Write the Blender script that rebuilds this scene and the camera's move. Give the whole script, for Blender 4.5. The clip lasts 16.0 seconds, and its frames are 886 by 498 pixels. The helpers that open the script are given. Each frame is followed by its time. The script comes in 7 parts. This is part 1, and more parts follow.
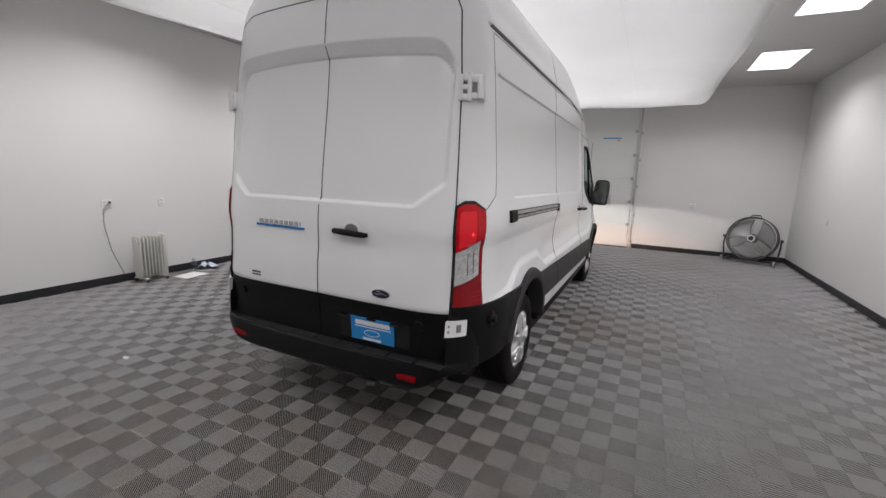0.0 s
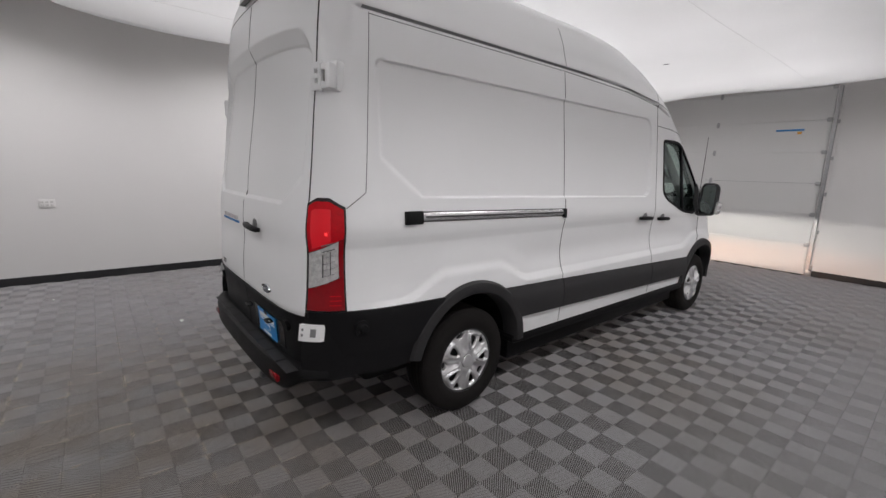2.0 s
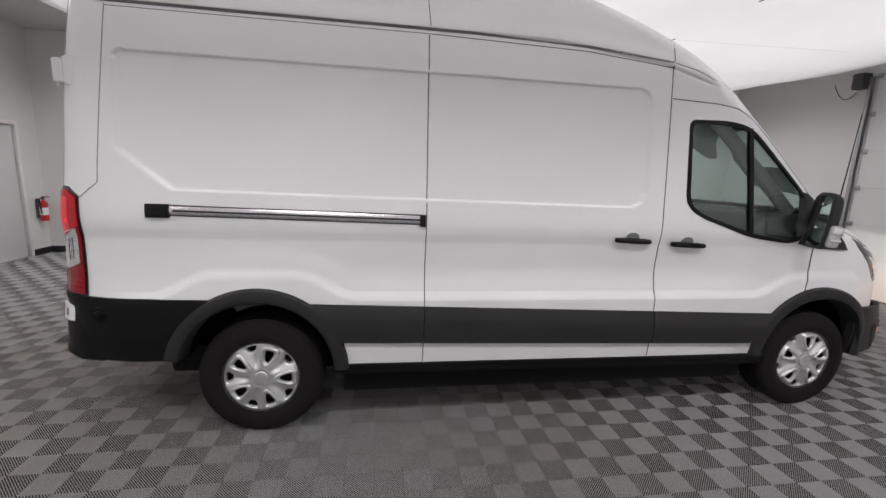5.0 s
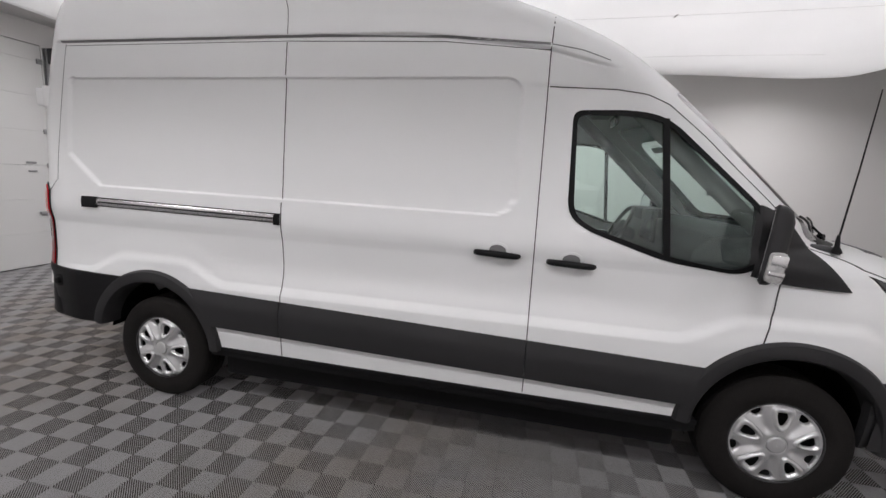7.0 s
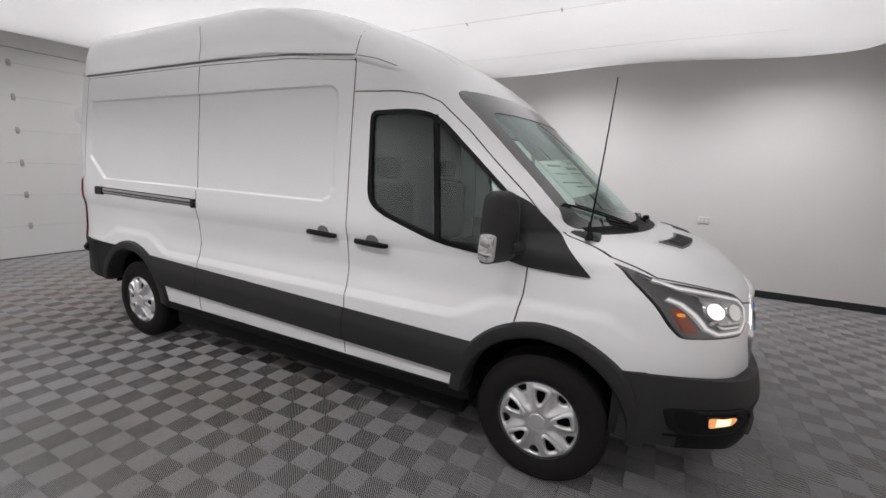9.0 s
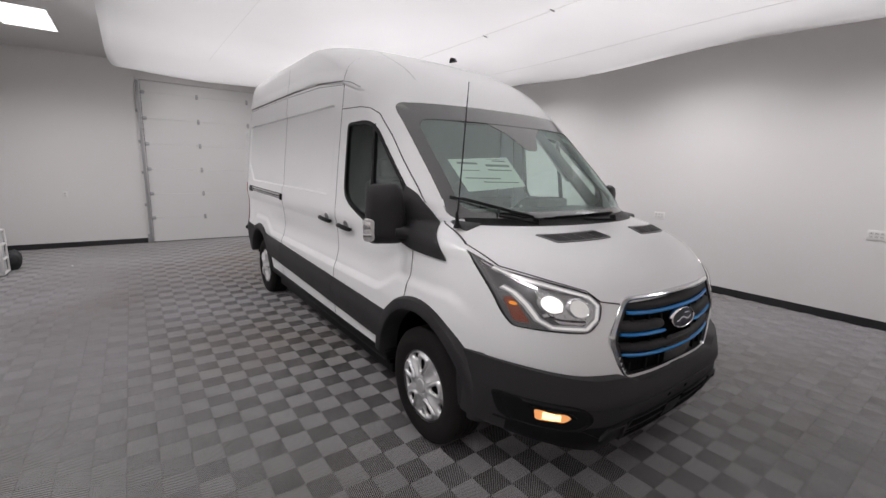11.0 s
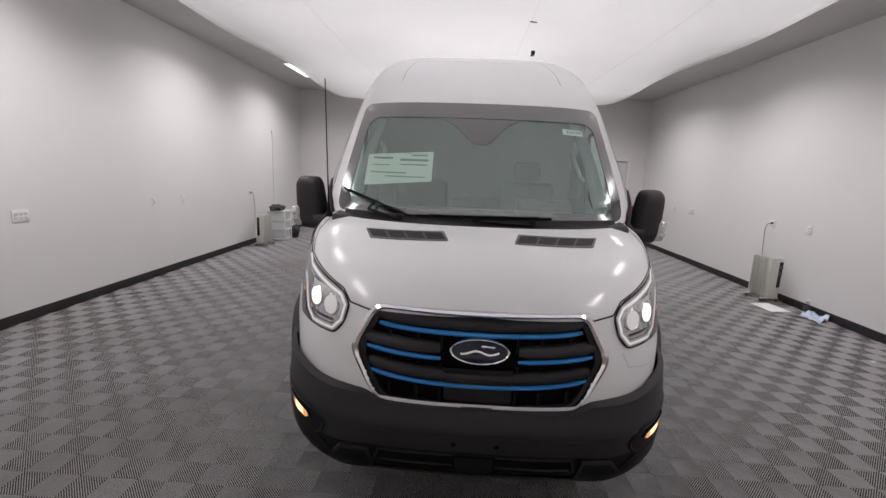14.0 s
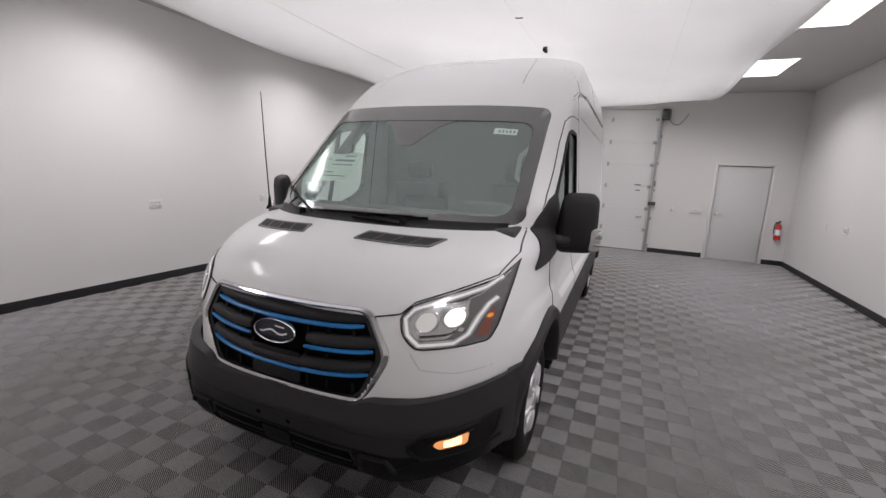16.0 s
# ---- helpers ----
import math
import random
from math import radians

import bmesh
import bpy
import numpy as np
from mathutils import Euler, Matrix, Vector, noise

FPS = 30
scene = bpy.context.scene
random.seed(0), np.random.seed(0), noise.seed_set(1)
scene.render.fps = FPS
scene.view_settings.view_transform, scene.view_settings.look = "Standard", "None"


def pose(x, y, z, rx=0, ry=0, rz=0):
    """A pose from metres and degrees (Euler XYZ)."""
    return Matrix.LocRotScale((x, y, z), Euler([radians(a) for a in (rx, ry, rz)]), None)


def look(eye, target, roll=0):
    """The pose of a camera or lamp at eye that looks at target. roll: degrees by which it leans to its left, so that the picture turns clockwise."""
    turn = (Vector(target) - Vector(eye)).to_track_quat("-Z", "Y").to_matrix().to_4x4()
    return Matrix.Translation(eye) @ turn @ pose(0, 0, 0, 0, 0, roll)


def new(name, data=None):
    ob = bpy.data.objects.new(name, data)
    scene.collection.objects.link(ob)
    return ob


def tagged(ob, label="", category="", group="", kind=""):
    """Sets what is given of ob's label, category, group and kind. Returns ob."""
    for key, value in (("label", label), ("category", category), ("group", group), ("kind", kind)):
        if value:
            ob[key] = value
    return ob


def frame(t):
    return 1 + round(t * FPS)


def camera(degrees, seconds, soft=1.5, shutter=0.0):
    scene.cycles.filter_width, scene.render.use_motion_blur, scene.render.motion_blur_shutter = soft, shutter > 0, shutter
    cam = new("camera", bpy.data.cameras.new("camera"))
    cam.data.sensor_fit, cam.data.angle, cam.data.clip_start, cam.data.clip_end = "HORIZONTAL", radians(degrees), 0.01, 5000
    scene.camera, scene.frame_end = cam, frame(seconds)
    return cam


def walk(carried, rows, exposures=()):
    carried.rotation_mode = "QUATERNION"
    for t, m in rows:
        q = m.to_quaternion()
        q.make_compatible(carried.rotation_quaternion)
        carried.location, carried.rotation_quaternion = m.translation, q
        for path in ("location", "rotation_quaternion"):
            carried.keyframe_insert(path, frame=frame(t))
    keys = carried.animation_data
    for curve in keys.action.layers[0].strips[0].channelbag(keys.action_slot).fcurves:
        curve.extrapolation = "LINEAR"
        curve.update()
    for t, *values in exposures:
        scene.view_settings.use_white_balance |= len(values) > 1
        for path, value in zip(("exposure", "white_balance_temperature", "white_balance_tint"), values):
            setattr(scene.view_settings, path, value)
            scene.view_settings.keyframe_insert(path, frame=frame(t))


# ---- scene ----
cam = camera(92.7, 16.0)
PATH = [
    (0, (1.79, -3.051, 1.594), (0.931, -1.28, 1.239), 2.0),
    (0.5, (2.138, -2.837, 1.593), (1.092, -1.17, 1.239), 2.1),
    (1, (2.438, -2.573, 1.595), (1.206, -1.039, 1.238), 2.0),
    (1.5, (2.722, -2.225, 1.597), (1.338, -0.827, 1.24), 2.0),
    (2, (2.927, -1.84, 1.598), (1.413, -0.584, 1.239), 1.9),
    (2.5, (3.114, -1.403, 1.595), (1.483, -0.303, 1.232), 1.8),
    (3, (3.261, -1.014, 1.595), (1.544, -0.056, 1.231), 2.0),
    (3.5, (3.378, -0.623, 1.597), (1.59, 0.196, 1.231), 2.2),
    (4, (3.468, -0.184, 1.602), (1.613, 0.468, 1.236), 2.2),
    (6.5, (3.349, 1.999, 1.614), (1.393, 1.762, 1.27), 2.7),
    (7, (3.296, 2.459, 1.62), (1.369, 2.043, 1.284), 2.8),
    (7.5, (3.27, 2.85, 1.633), (1.38, 2.295, 1.288), 2.7),
    (8, (3.206, 3.307, 1.651), (1.357, 2.632, 1.292), 2.3),
    (8.5, (3.171, 3.758, 1.661), (1.356, 3.005, 1.289), 2.4),
    (9, (3.08, 4.208, 1.653), (1.329, 3.312, 1.289), 2.4),
    (9.5, (2.938, 4.638, 1.665), (1.279, 3.585, 1.293), 2.1),
    (12, (1.656, 6.203, 1.653), (0.935, 4.372, 1.293), 2.0),
    (12.5, (1.231, 6.327, 1.649), (0.721, 4.427, 1.286), 2.1),
    (13, (0.847, 6.394, 1.646), (0.55, 4.45, 1.281), 2.1),
    (13.5, (0.474, 6.396, 1.637), (0.368, 4.432, 1.275), 2.2),
    (14, (0.101, 6.375, 1.642), (0.18, 4.411, 1.276), 2.3),
    (14.5, (-0.269, 6.335, 1.646), (0.004, 4.387, 1.279), 2.4),
    (15, (-0.665, 6.29, 1.647), (-0.204, 4.379, 1.28), 2.5),
    (15.5, (-1.019, 6.226, 1.649), (-0.387, 4.364, 1.282), 2.6),
    (16, (-1.383, 6.111, 1.664), (-0.607, 4.305, 1.297), 2.7),
]
walk(cam, [(t, look(eye, aim, roll)) for t, eye, aim, roll in PATH], exposures=((0.0, -0.03, 6500, 10), (1.5, -0.15, 6500, 10), (3.0, -0.12, 6500, 10), (4.2, 0.0, 6500, 10), (9.5, 0.03, 6500, 10.5), (12.5, -0.06, 6560, 13), (16.0, -0.05, 6560, 13)))

# ---------------------------------------------------------------- world and lamps
world = bpy.data.worlds.new("world")
scene.world = world
world.use_nodes = True
world.node_tree.nodes["Background"].inputs[0].default_value = (0.75, 0.8, 0.9, 1)
world.node_tree.nodes["Background"].inputs[1].default_value = 0.05

ROOM = dict(left=-4.50, right=4.39, back=-4.80, front=7.80, top=3.53)
SIDE_LIGHT_Y = (-2.62, 0.05, 2.88, 5.65)
SIDE_LIGHT_X = (3.33, -3.17)
SIDE_WATTS, TOP_WATTS = 30.5, 42.0
# two panels out of sight, assumed and added to light the rear doors
UNSEEN_BACK_LIGHT = ((-1.15, -3.35), (1.15, -3.35))


def area_lamp(name, m, sx, sy, watts, colour=(1, 0.972, 0.99), spread=180):
    data = bpy.data.lights.new(name, "AREA")
    data.shape, data.size, data.size_y, data.energy, data.color = "RECTANGLE", sx, sy, watts, colour
    data.spread = radians(spread)
    ob = new(name, data)
    ob.matrix_world = m
    return ob


def spot_lamp(name, eye, target, watts, angle, wide, colour, blend=0.35):
    data = bpy.data.lights.new(name, "SPOT")
    data.energy, data.spot_size, data.spot_blend, data.color = watts, radians(angle), blend, colour
    data.shadow_soft_size = 0.001
    ob = new(name, data)
    ob.matrix_world = look(eye, target) @ Matrix.Diagonal((wide, 1, 1, 1))
    return ob


# lamps of the ceiling panels at both sides, and the strips above the fabric
for lx in SIDE_LIGHT_X:
    for ly in SIDE_LIGHT_Y:
        area_lamp("panel_lamp", pose(lx, ly, ROOM["top"] - 0.03), 0.56, 1.16, SIDE_WATTS, spread=142)
# added lamps of the two unseen back panels
for lx, ly in UNSEEN_BACK_LIGHT:
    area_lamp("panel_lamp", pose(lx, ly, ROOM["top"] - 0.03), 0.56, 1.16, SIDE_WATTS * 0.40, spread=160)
for lx in (-1.15, 1.15):
    for ly, part_of in ((-0.9, 1.0), (1.85, 1.0), (4.6, 1.22)):
        area_lamp("strip_lamp", pose(lx, ly, ROOM["top"] - 0.06), 2.3, 2.72, TOP_WATTS * part_of, spread=150)
# head lamps and fog lamps of the van
for sx in (1, -1):
    spot_lamp("head_lamp_beam", (sx * 0.72, 4.560, 1.015), (sx * 0.80, 7.8, 0.50), 128.0, 19, 6.0, (1, 0.95, 0.88))
    spot_lamp("fog_lamp_beam", (sx * 0.80, 4.632, 0.525), (sx * 0.95, 7.8, 0.24), 110.0, 13, 7.0, (1, 0.42, 0.17), 1.0)


# ---------------------------------------------------------------- materials
def material(name, colour, rough=0.5, metal=0.0, vary=0.06, scale=6.0, grain=0.03, grain_scale=180.0, bump=0.0, coat=0.0, coat_rough=0.04, spec=0.5, stain=None, stain_scale=0.8, stain_amount=0.5, rvary=0.05):
    """A principled material with a broad and a fine variation of colour, a fine relief and, if asked, stains."""
    mat = bpy.data.materials.new(name)
    mat.use_nodes = True
    nt = mat.node_tree
    n, l = nt.nodes, nt.links
    b = n["Principled BSDF"]
    geo = n.new("ShaderNodeNewGeometry")
    broad, fine = n.new("ShaderNodeTexNoise"), n.new("ShaderNodeTexNoise")
    broad.inputs["Scale"].default_value, broad.inputs["Detail"].default_value = scale, 4
    fine.inputs["Scale"].default_value, fine.inputs["Detail"].default_value = grain_scale, 2
    l.new(geo.outputs["Position"], broad.inputs["Vector"])
    l.new(geo.outputs["Position"], fine.inputs["Vector"])
    m1 = n.new("ShaderNodeMapRange")
    m1.inputs["To Min"].default_value, m1.inputs["To Max"].default_value = 1 - vary, 1 + vary
    m2 = n.new("ShaderNodeMapRange")
    m2.inputs["To Min"].default_value, m2.inputs["To Max"].default_value = 1 - grain, 1 + grain
    l.new(broad.outputs[0], m1.inputs[0])
    l.new(fine.outputs[0], m2.inputs[0])
    mul = n.new("ShaderNodeMath")
    mul.operation = "MULTIPLY"
    l.new(m1.outputs[0], mul.inputs[0])
    l.new(m2.outputs[0], mul.inputs[1])
    tint = n.new("ShaderNodeVectorMath")
    tint.operation = "SCALE"
    tint.inputs[0].default_value = colour
    l.new(mul.outputs[0], tint.inputs["Scale"])
    out = tint.outputs[0]
    if stain:
        sn = n.new("ShaderNodeTexNoise")
        sn.inputs["Scale"].default_value, sn.inputs["Detail"].default_value = stain_scale, 5
        l.new(geo.outputs["Position"], sn.inputs["Vector"])
        ramp = n.new("ShaderNodeMapRange")
        ramp.inputs["From Min"].default_value, ramp.inputs["From Max"].default_value = 0.45, 0.72
        ramp.inputs["To Max"].default_value = stain_amount
        l.new(sn.outputs[0], ramp.inputs[0])
        mix = n.new("ShaderNodeMix")
        mix.data_type = "RGBA"
        l.new(ramp.outputs[0], mix.inputs["Factor"])
        l.new(out, mix.inputs["A"])
        mix.inputs["B"].default_value = (*stain, 1)
        out = mix.outputs["Result"]
    l.new(out, b.inputs["Base Color"])
    rr = n.new("ShaderNodeMapRange")
    rr.inputs["To Min"].default_value, rr.inputs["To Max"].default_value = max(0.02, rough - rvary), min(1, rough + rvary)
    l.new(broad.outputs[0], rr.inputs[0])
    l.new(rr.outputs[0], b.inputs["Roughness"])
    b.inputs["Metallic"].default_value = metal
    b.inputs["Coat Weight"].default_value = coat
    b.inputs["Coat Roughness"].default_value = coat_rough
    b.inputs["Specular IOR Level"].default_value = spec
    if bump:
        bm_node = n.new("ShaderNodeBump")
        bm_node.inputs["Strength"].default_value, bm_node.inputs["Distance"].default_value = bump, 0.002
        l.new(fine.outputs[0], bm_node.inputs["Height"])
        l.new(bm_node.outputs[0], b.inputs["Normal"])
    return mat


def glow(name, colour, strength, base=(0.8, 0.8, 0.8)):
    mat = material(name, base, 0.3)
    b = mat.node_tree.nodes["Principled BSDF"]
    b.inputs["Emission Color"].default_value = (*colour, 1)
    b.inputs["Emission Strength"].default_value = strength
    return mat


def glass(name, colour, rough=0.0, shine=0.06, sheen=(1, 1, 1)):
    """Thin tinted glass: mostly clear, with a mirror gloss that grows at grazing angles."""
    mat = bpy.data.materials.new(name)
    mat.use_nodes = True
    n, l = mat.node_tree.nodes, mat.node_tree.links
    n.remove(n["Principled BSDF"])
    tr, gl, mx, fr = n.new("ShaderNodeBsdfTransparent"), n.new("ShaderNodeBsdfGlossy"), n.new("ShaderNodeMixShader"), n.new("ShaderNodeLayerWeight")
    tr.inputs[0].default_value = (*colour, 1)
    gl.inputs["Roughness"].default_value = rough
    gl.inputs["Color"].default_value = (*sheen, 1)
    power, ramp = n.new("ShaderNodeMath"), n.new("ShaderNodeMapRange")
    power.operation = "POWER"
    power.inputs[1].default_value = 5.0
    ramp.inputs["To Min"].default_value, ramp.inputs["To Max"].default_value = shine, 1.0
    l.new(fr.outputs["Facing"], power.inputs[0])
    l.new(power.outputs[0], ramp.inputs[0])
    l.new(ramp.outputs[0], mx.inputs[0])
    l.new(tr.outputs[0], mx.inputs[1])
    l.new(gl.outputs[0], mx.inputs[2])
    l.new(mx.outputs[0], n["Material Output"].inputs["Surface"])
    return mat


M_WALL = material("wall_paint", (0.68, 0.667, 0.66), 0.75, vary=0.025, scale=1.2, grain=0.015, bump=0.12, grain_scale=260)
M_CEIL = material("ceiling_paint", (0.60, 0.59, 0.585), 0.85, vary=0.03, scale=1.0, bump=0.1)
M_BASE = material("rubber_base", (0.018, 0.018, 0.02), 0.5, vary=0.15)
M_TILE = material("floor_plastic", (0.312, 0.308, 0.313), 0.42, vary=0.10, scale=0.9, grain=0.08, grain_scale=40, bump=0.1, stain=(0.215, 0.197, 0.18), stain_scale=0.55, stain_amount=0.5)


def add_dust(mat, centre, radius, colour, amount):
    """A dusty patch with a ragged edge round a place on the floor."""
    n, l = mat.node_tree.nodes, mat.node_tree.links
    b = n["Principled BSDF"]
    before = b.inputs["Base Color"].links[0].from_socket
    geo, dist, noise_tex = n.new("ShaderNodeNewGeometry"), n.new("ShaderNodeVectorMath"), n.new("ShaderNodeTexNoise")
    dist.operation = "DISTANCE"
    dist.inputs[1].default_value = centre
    noise_tex.inputs["Scale"].default_value, noise_tex.inputs["Detail"].default_value = 2.6, 6
    l.new(geo.outputs["Position"], dist.inputs[0])
    l.new(geo.outputs["Position"], noise_tex.inputs["Vector"])
    fall, cloud, mul = n.new("ShaderNodeMapRange"), n.new("ShaderNodeMapRange"), n.new("ShaderNodeMath")
    fall.inputs["From Min"].default_value, fall.inputs["From Max"].default_value = radius, radius * 0.35
    fall.inputs["To Max"].default_value = amount
    cloud.inputs["From Min"].default_value, cloud.inputs["From Max"].default_value = 0.35, 0.62
    mul.operation = "MULTIPLY"
    l.new(dist.outputs["Value"], fall.inputs[0])
    l.new(noise_tex.outputs[0], cloud.inputs[0])
    l.new(fall.outputs[0], mul.inputs[0])
    l.new(cloud.outputs[0], mul.inputs[1])
    mix = n.new("ShaderNodeMix")
    mix.data_type = "RGBA"
    l.new(mul.outputs[0], mix.inputs["Factor"])
    l.new(before, mix.inputs["A"])
    mix.inputs["B"].default_value = (*colour, 1)
    l.new(mix.outputs["Result"], b.inputs["Base Color"])


def add_joint_dust(mat, origin, side, centre, radius, colour, amount):
    """Pale dust caught along the joints of the tiles round a place on the floor."""
    n, l = mat.node_tree.nodes, mat.node_tree.links
    b = n["Principled BSDF"]
    before = b.inputs["Base Color"].links[0].from_socket
    geo, xyz = n.new("ShaderNodeNewGeometry"), n.new("ShaderNodeSeparateXYZ")
    l.new(geo.outputs["Position"], xyz.inputs[0])
    lines = []
    for k in range(2):
        shift, fold, thin = n.new("ShaderNodeMath"), n.new("ShaderNodeMath"), n.new("ShaderNodeMapRange")
        shift.operation, fold.operation = "SUBTRACT", "PINGPONG"
        shift.inputs[1].default_value, fold.inputs[1].default_value = origin[k], side
        thin.inputs["From Min"].default_value, thin.inputs["From Max"].default_value = 0.016, 0.006
        l.new(xyz.outputs[k], shift.inputs[0])
        l.new(shift.outputs[0], fold.inputs[0])
        l.new(fold.outputs[0], thin.inputs[0])
        lines.append(thin)
    both, specks, spots, dist, fall = n.new("ShaderNodeMath"), n.new("ShaderNodeTexNoise"), n.new("ShaderNodeMapRange"), n.new("ShaderNodeVectorMath"), n.new("ShaderNodeMapRange")
    both.operation = "MAXIMUM"
    l.new(lines[0].outputs[0], both.inputs[0])
    l.new(lines[1].outputs[0], both.inputs[1])
    specks.inputs["Scale"].default_value, specks.inputs["Detail"].default_value = 11.0, 9
    spots.inputs["From Min"].default_value, spots.inputs["From Max"].default_value = 0.52, 0.60
    l.new(geo.outputs["Position"], specks.inputs["Vector"])
    l.new(specks.outputs[0], spots.inputs[0])
    dist.operation = "DISTANCE"
    dist.inputs[1].default_value = centre
    l.new(geo.outputs["Position"], dist.inputs[0])
    fall.inputs["From Min"].default_value, fall.inputs["From Max"].default_value = radius, radius * 0.4
    fall.inputs["To Max"].default_value = amount
    l.new(dist.outputs["Value"], fall.inputs[0])
    m1, m2 = n.new("ShaderNodeMath"), n.new("ShaderNodeMath")
    m1.operation = m2.operation = "MULTIPLY"
    l.new(both.outputs[0], m1.inputs[0])
    l.new(spots.outputs[0], m1.inputs[1])
    l.new(m1.outputs[0], m2.inputs[0])
    l.new(fall.outputs[0], m2.inputs[1])
    mix = n.new("ShaderNodeMix")
    mix.data_type = "RGBA"
    l.new(m2.outputs[0], mix.inputs["Factor"])
    l.new(before, mix.inputs["A"])
    mix.inputs["B"].default_value = (*colour, 1)
    l.new(mix.outputs["Result"], b.inputs["Base Color"])


add_dust(M_TILE, (0.2, -1.9, 0), 2.2, (0.268, 0.234, 0.205), 0.85)
add_dust(M_TILE, (1.2, 1.6, 0), 1.3, (0.275, 0.24, 0.205), 0.45)
add_joint_dust(M_TILE, (1.411, 1.897), 0.1535, (-0.3, -2.1, 0), 2.9, (0.48, 0.42, 0.35), 0.75)
M_SUB = material("floor_slots", (0.020, 0.0145, 0.011), 0.8, vary=0.2, scale=3)
M_DOOR = material("overhead_door_paint", (0.68, 0.675, 0.67), 0.5, vary=0.02, scale=2)
M_MDOOR = material("grey_door_paint", (0.62, 0.62, 0.62), 0.45, vary=0.02)
M_GALV = material("galvanised_steel", (0.42, 0.42, 0.43), 0.45, metal=0.8, vary=0.15, scale=20)
M_SOCKET = material("white_socket_plastic", (0.60, 0.59, 0.58), 0.4, vary=0.02)
M_PLATE = material("white_plastic", (0.72, 0.71, 0.70), 0.4, vary=0.02)
M_PAINT = material("van_white_paint", (0.84, 0.845, 0.85), 0.38, vary=0.004, scale=2, grain=0.003, coat=0.42, coat_rough=0.06, rvary=0.01)
M_BLACK = material("black_textured_plastic", (0.0070, 0.0069, 0.0077), 0.50, spec=0.19, vary=0.12, scale=8, grain=0.15, grain_scale=500, bump=0.25)
# black plastic lightened in colour where more light falls; also dark grey parts
M_CLAD = material("dark_grey_and_lit_black_plastic", (0.023, 0.0225, 0.024), 0.58, spec=0.36, vary=0.12, scale=8, grain=0.2, grain_scale=420, bump=0.3)
M_GLOSSBLACK = material("gloss_black_plastic", (0.012, 0.012, 0.013), 0.18, vary=0.05)
# near-black that puts the shade of openings and recesses into colour
M_VOID = material("near_black_recess_shade", (0.004, 0.004, 0.0045), 0.9, spec=0.12)
M_SEAM = material("shut_line_shadow_gap", (0.03, 0.03, 0.032), 0.8)
M_TYRE = material("tyre_rubber", (0.0150, 0.0136, 0.0130), 0.85, spec=0.14, vary=0.15, scale=12, grain=0.2, grain_scale=90, bump=0.3)
M_HUB = material("silver_wheel_cover", (0.72, 0.72, 0.73), 0.33, metal=0.70, vary=0.03, scale=20)
M_CHROME = material("chrome", (0.74, 0.74, 0.75), 0.16, metal=1.0, vary=0.02)
M_SILVER = material("brushed_aluminium", (0.62, 0.62, 0.63), 0.25, metal=0.9, vary=0.05)
M_LAMPBASE = material("grey_lamp_interior", (0.16, 0.16, 0.165), 0.22, metal=0.5, vary=0.05, scale=40)
M_CREASE = material("soft_grey_crease", (0.66, 0.66, 0.67), 0.5, vary=0.02)
M_BLUE = material("blue_grille_trim", (0.018, 0.19, 0.50), 0.25, vary=0.05)
M_RED = material("red_lamp_lens", (0.50, 0.003, 0.010), 0.16, vary=0.2, scale=34, grain=0.35, grain_scale=150, spec=0.2, coat=0.25)
M_REDLIT = glow("lit_red_lens", (1, 0.012, 0.03), 0.20, (0.50, 0.003, 0.010))
M_REDDARK = material("dark_red_lamp_lens", (0.24, 0.003, 0.008), 0.16, vary=0.15, scale=40, spec=0.2, coat=0.25)
M_CLEARLAMP = material("clear_lamp_lens", (0.46, 0.455, 0.45), 0.12, vary=0.45, scale=45, grain=0.3, grain_scale=160, coat=0.6)
M_AMBER = glow("amber_lamp", (1, 0.32, 0.02), 0.6, (0.6, 0.2, 0.02))
M_AMBERLENS = material("amber_lens", (0.22, 0.04, 0.012), 0.15, coat=0.5)
M_FOG = glow("lit_fog_lamp", (1, 0.62, 0.30), 2.6, (0.3, 0.15, 0.07))
M_FOGDIM = glow("dim_fog_lens", (1, 0.42, 0.14), 0.75, (0.3, 0.15, 0.07))
M_BEAM = glow("lit_projector_lens", (1, 0.96, 0.90), 1.5)
M_BOWL = glow("lit_reflector_bowl", (1, 0.96, 0.90), 0.30, (0.6, 0.6, 0.6))
M_GUIDE = material("frosted_light_guide", (0.46, 0.46, 0.47), 0.25, vary=0.03, scale=30)
M_DRL = glow("lit_daylight_strip", (1, 0.98, 0.95), 0.45, (0.62, 0.62, 0.62))
M_REFLECT = material("lamp_reflector", (0.78, 0.78, 0.79), 0.24, metal=0.9)
M_GLASS = glass("tinted_glass", (0.78, 0.88, 0.84), shine=0.10, sheen=(0.88, 1.0, 0.97))
M_SCREEN = glass("coated_windscreen_glass", (0.74, 0.84, 0.80), rough=0.20, shine=0.19, sheen=(0.86, 1.0, 0.96))
M_LENS = glass("clear_plastic_lens", (0.93, 0.93, 0.93))
M_FRIT = material("black_glass_border", (0.018, 0.019, 0.020), 0.16, spec=1.0, coat=1.0, coat_rough=0.26)
M_DASH = material("dark_grey_interior_plastic", (0.055, 0.057, 0.060), 0.6, vary=0.1, grain=0.1, grain_scale=300, bump=0.2)
M_CHANNEL = material("grey_roof_channel", (0.20, 0.20, 0.205), 0.6, vary=0.05)
M_BULK = material("grey_bulkhead_panel", (0.075, 0.080, 0.080), 0.6, vary=0.06)
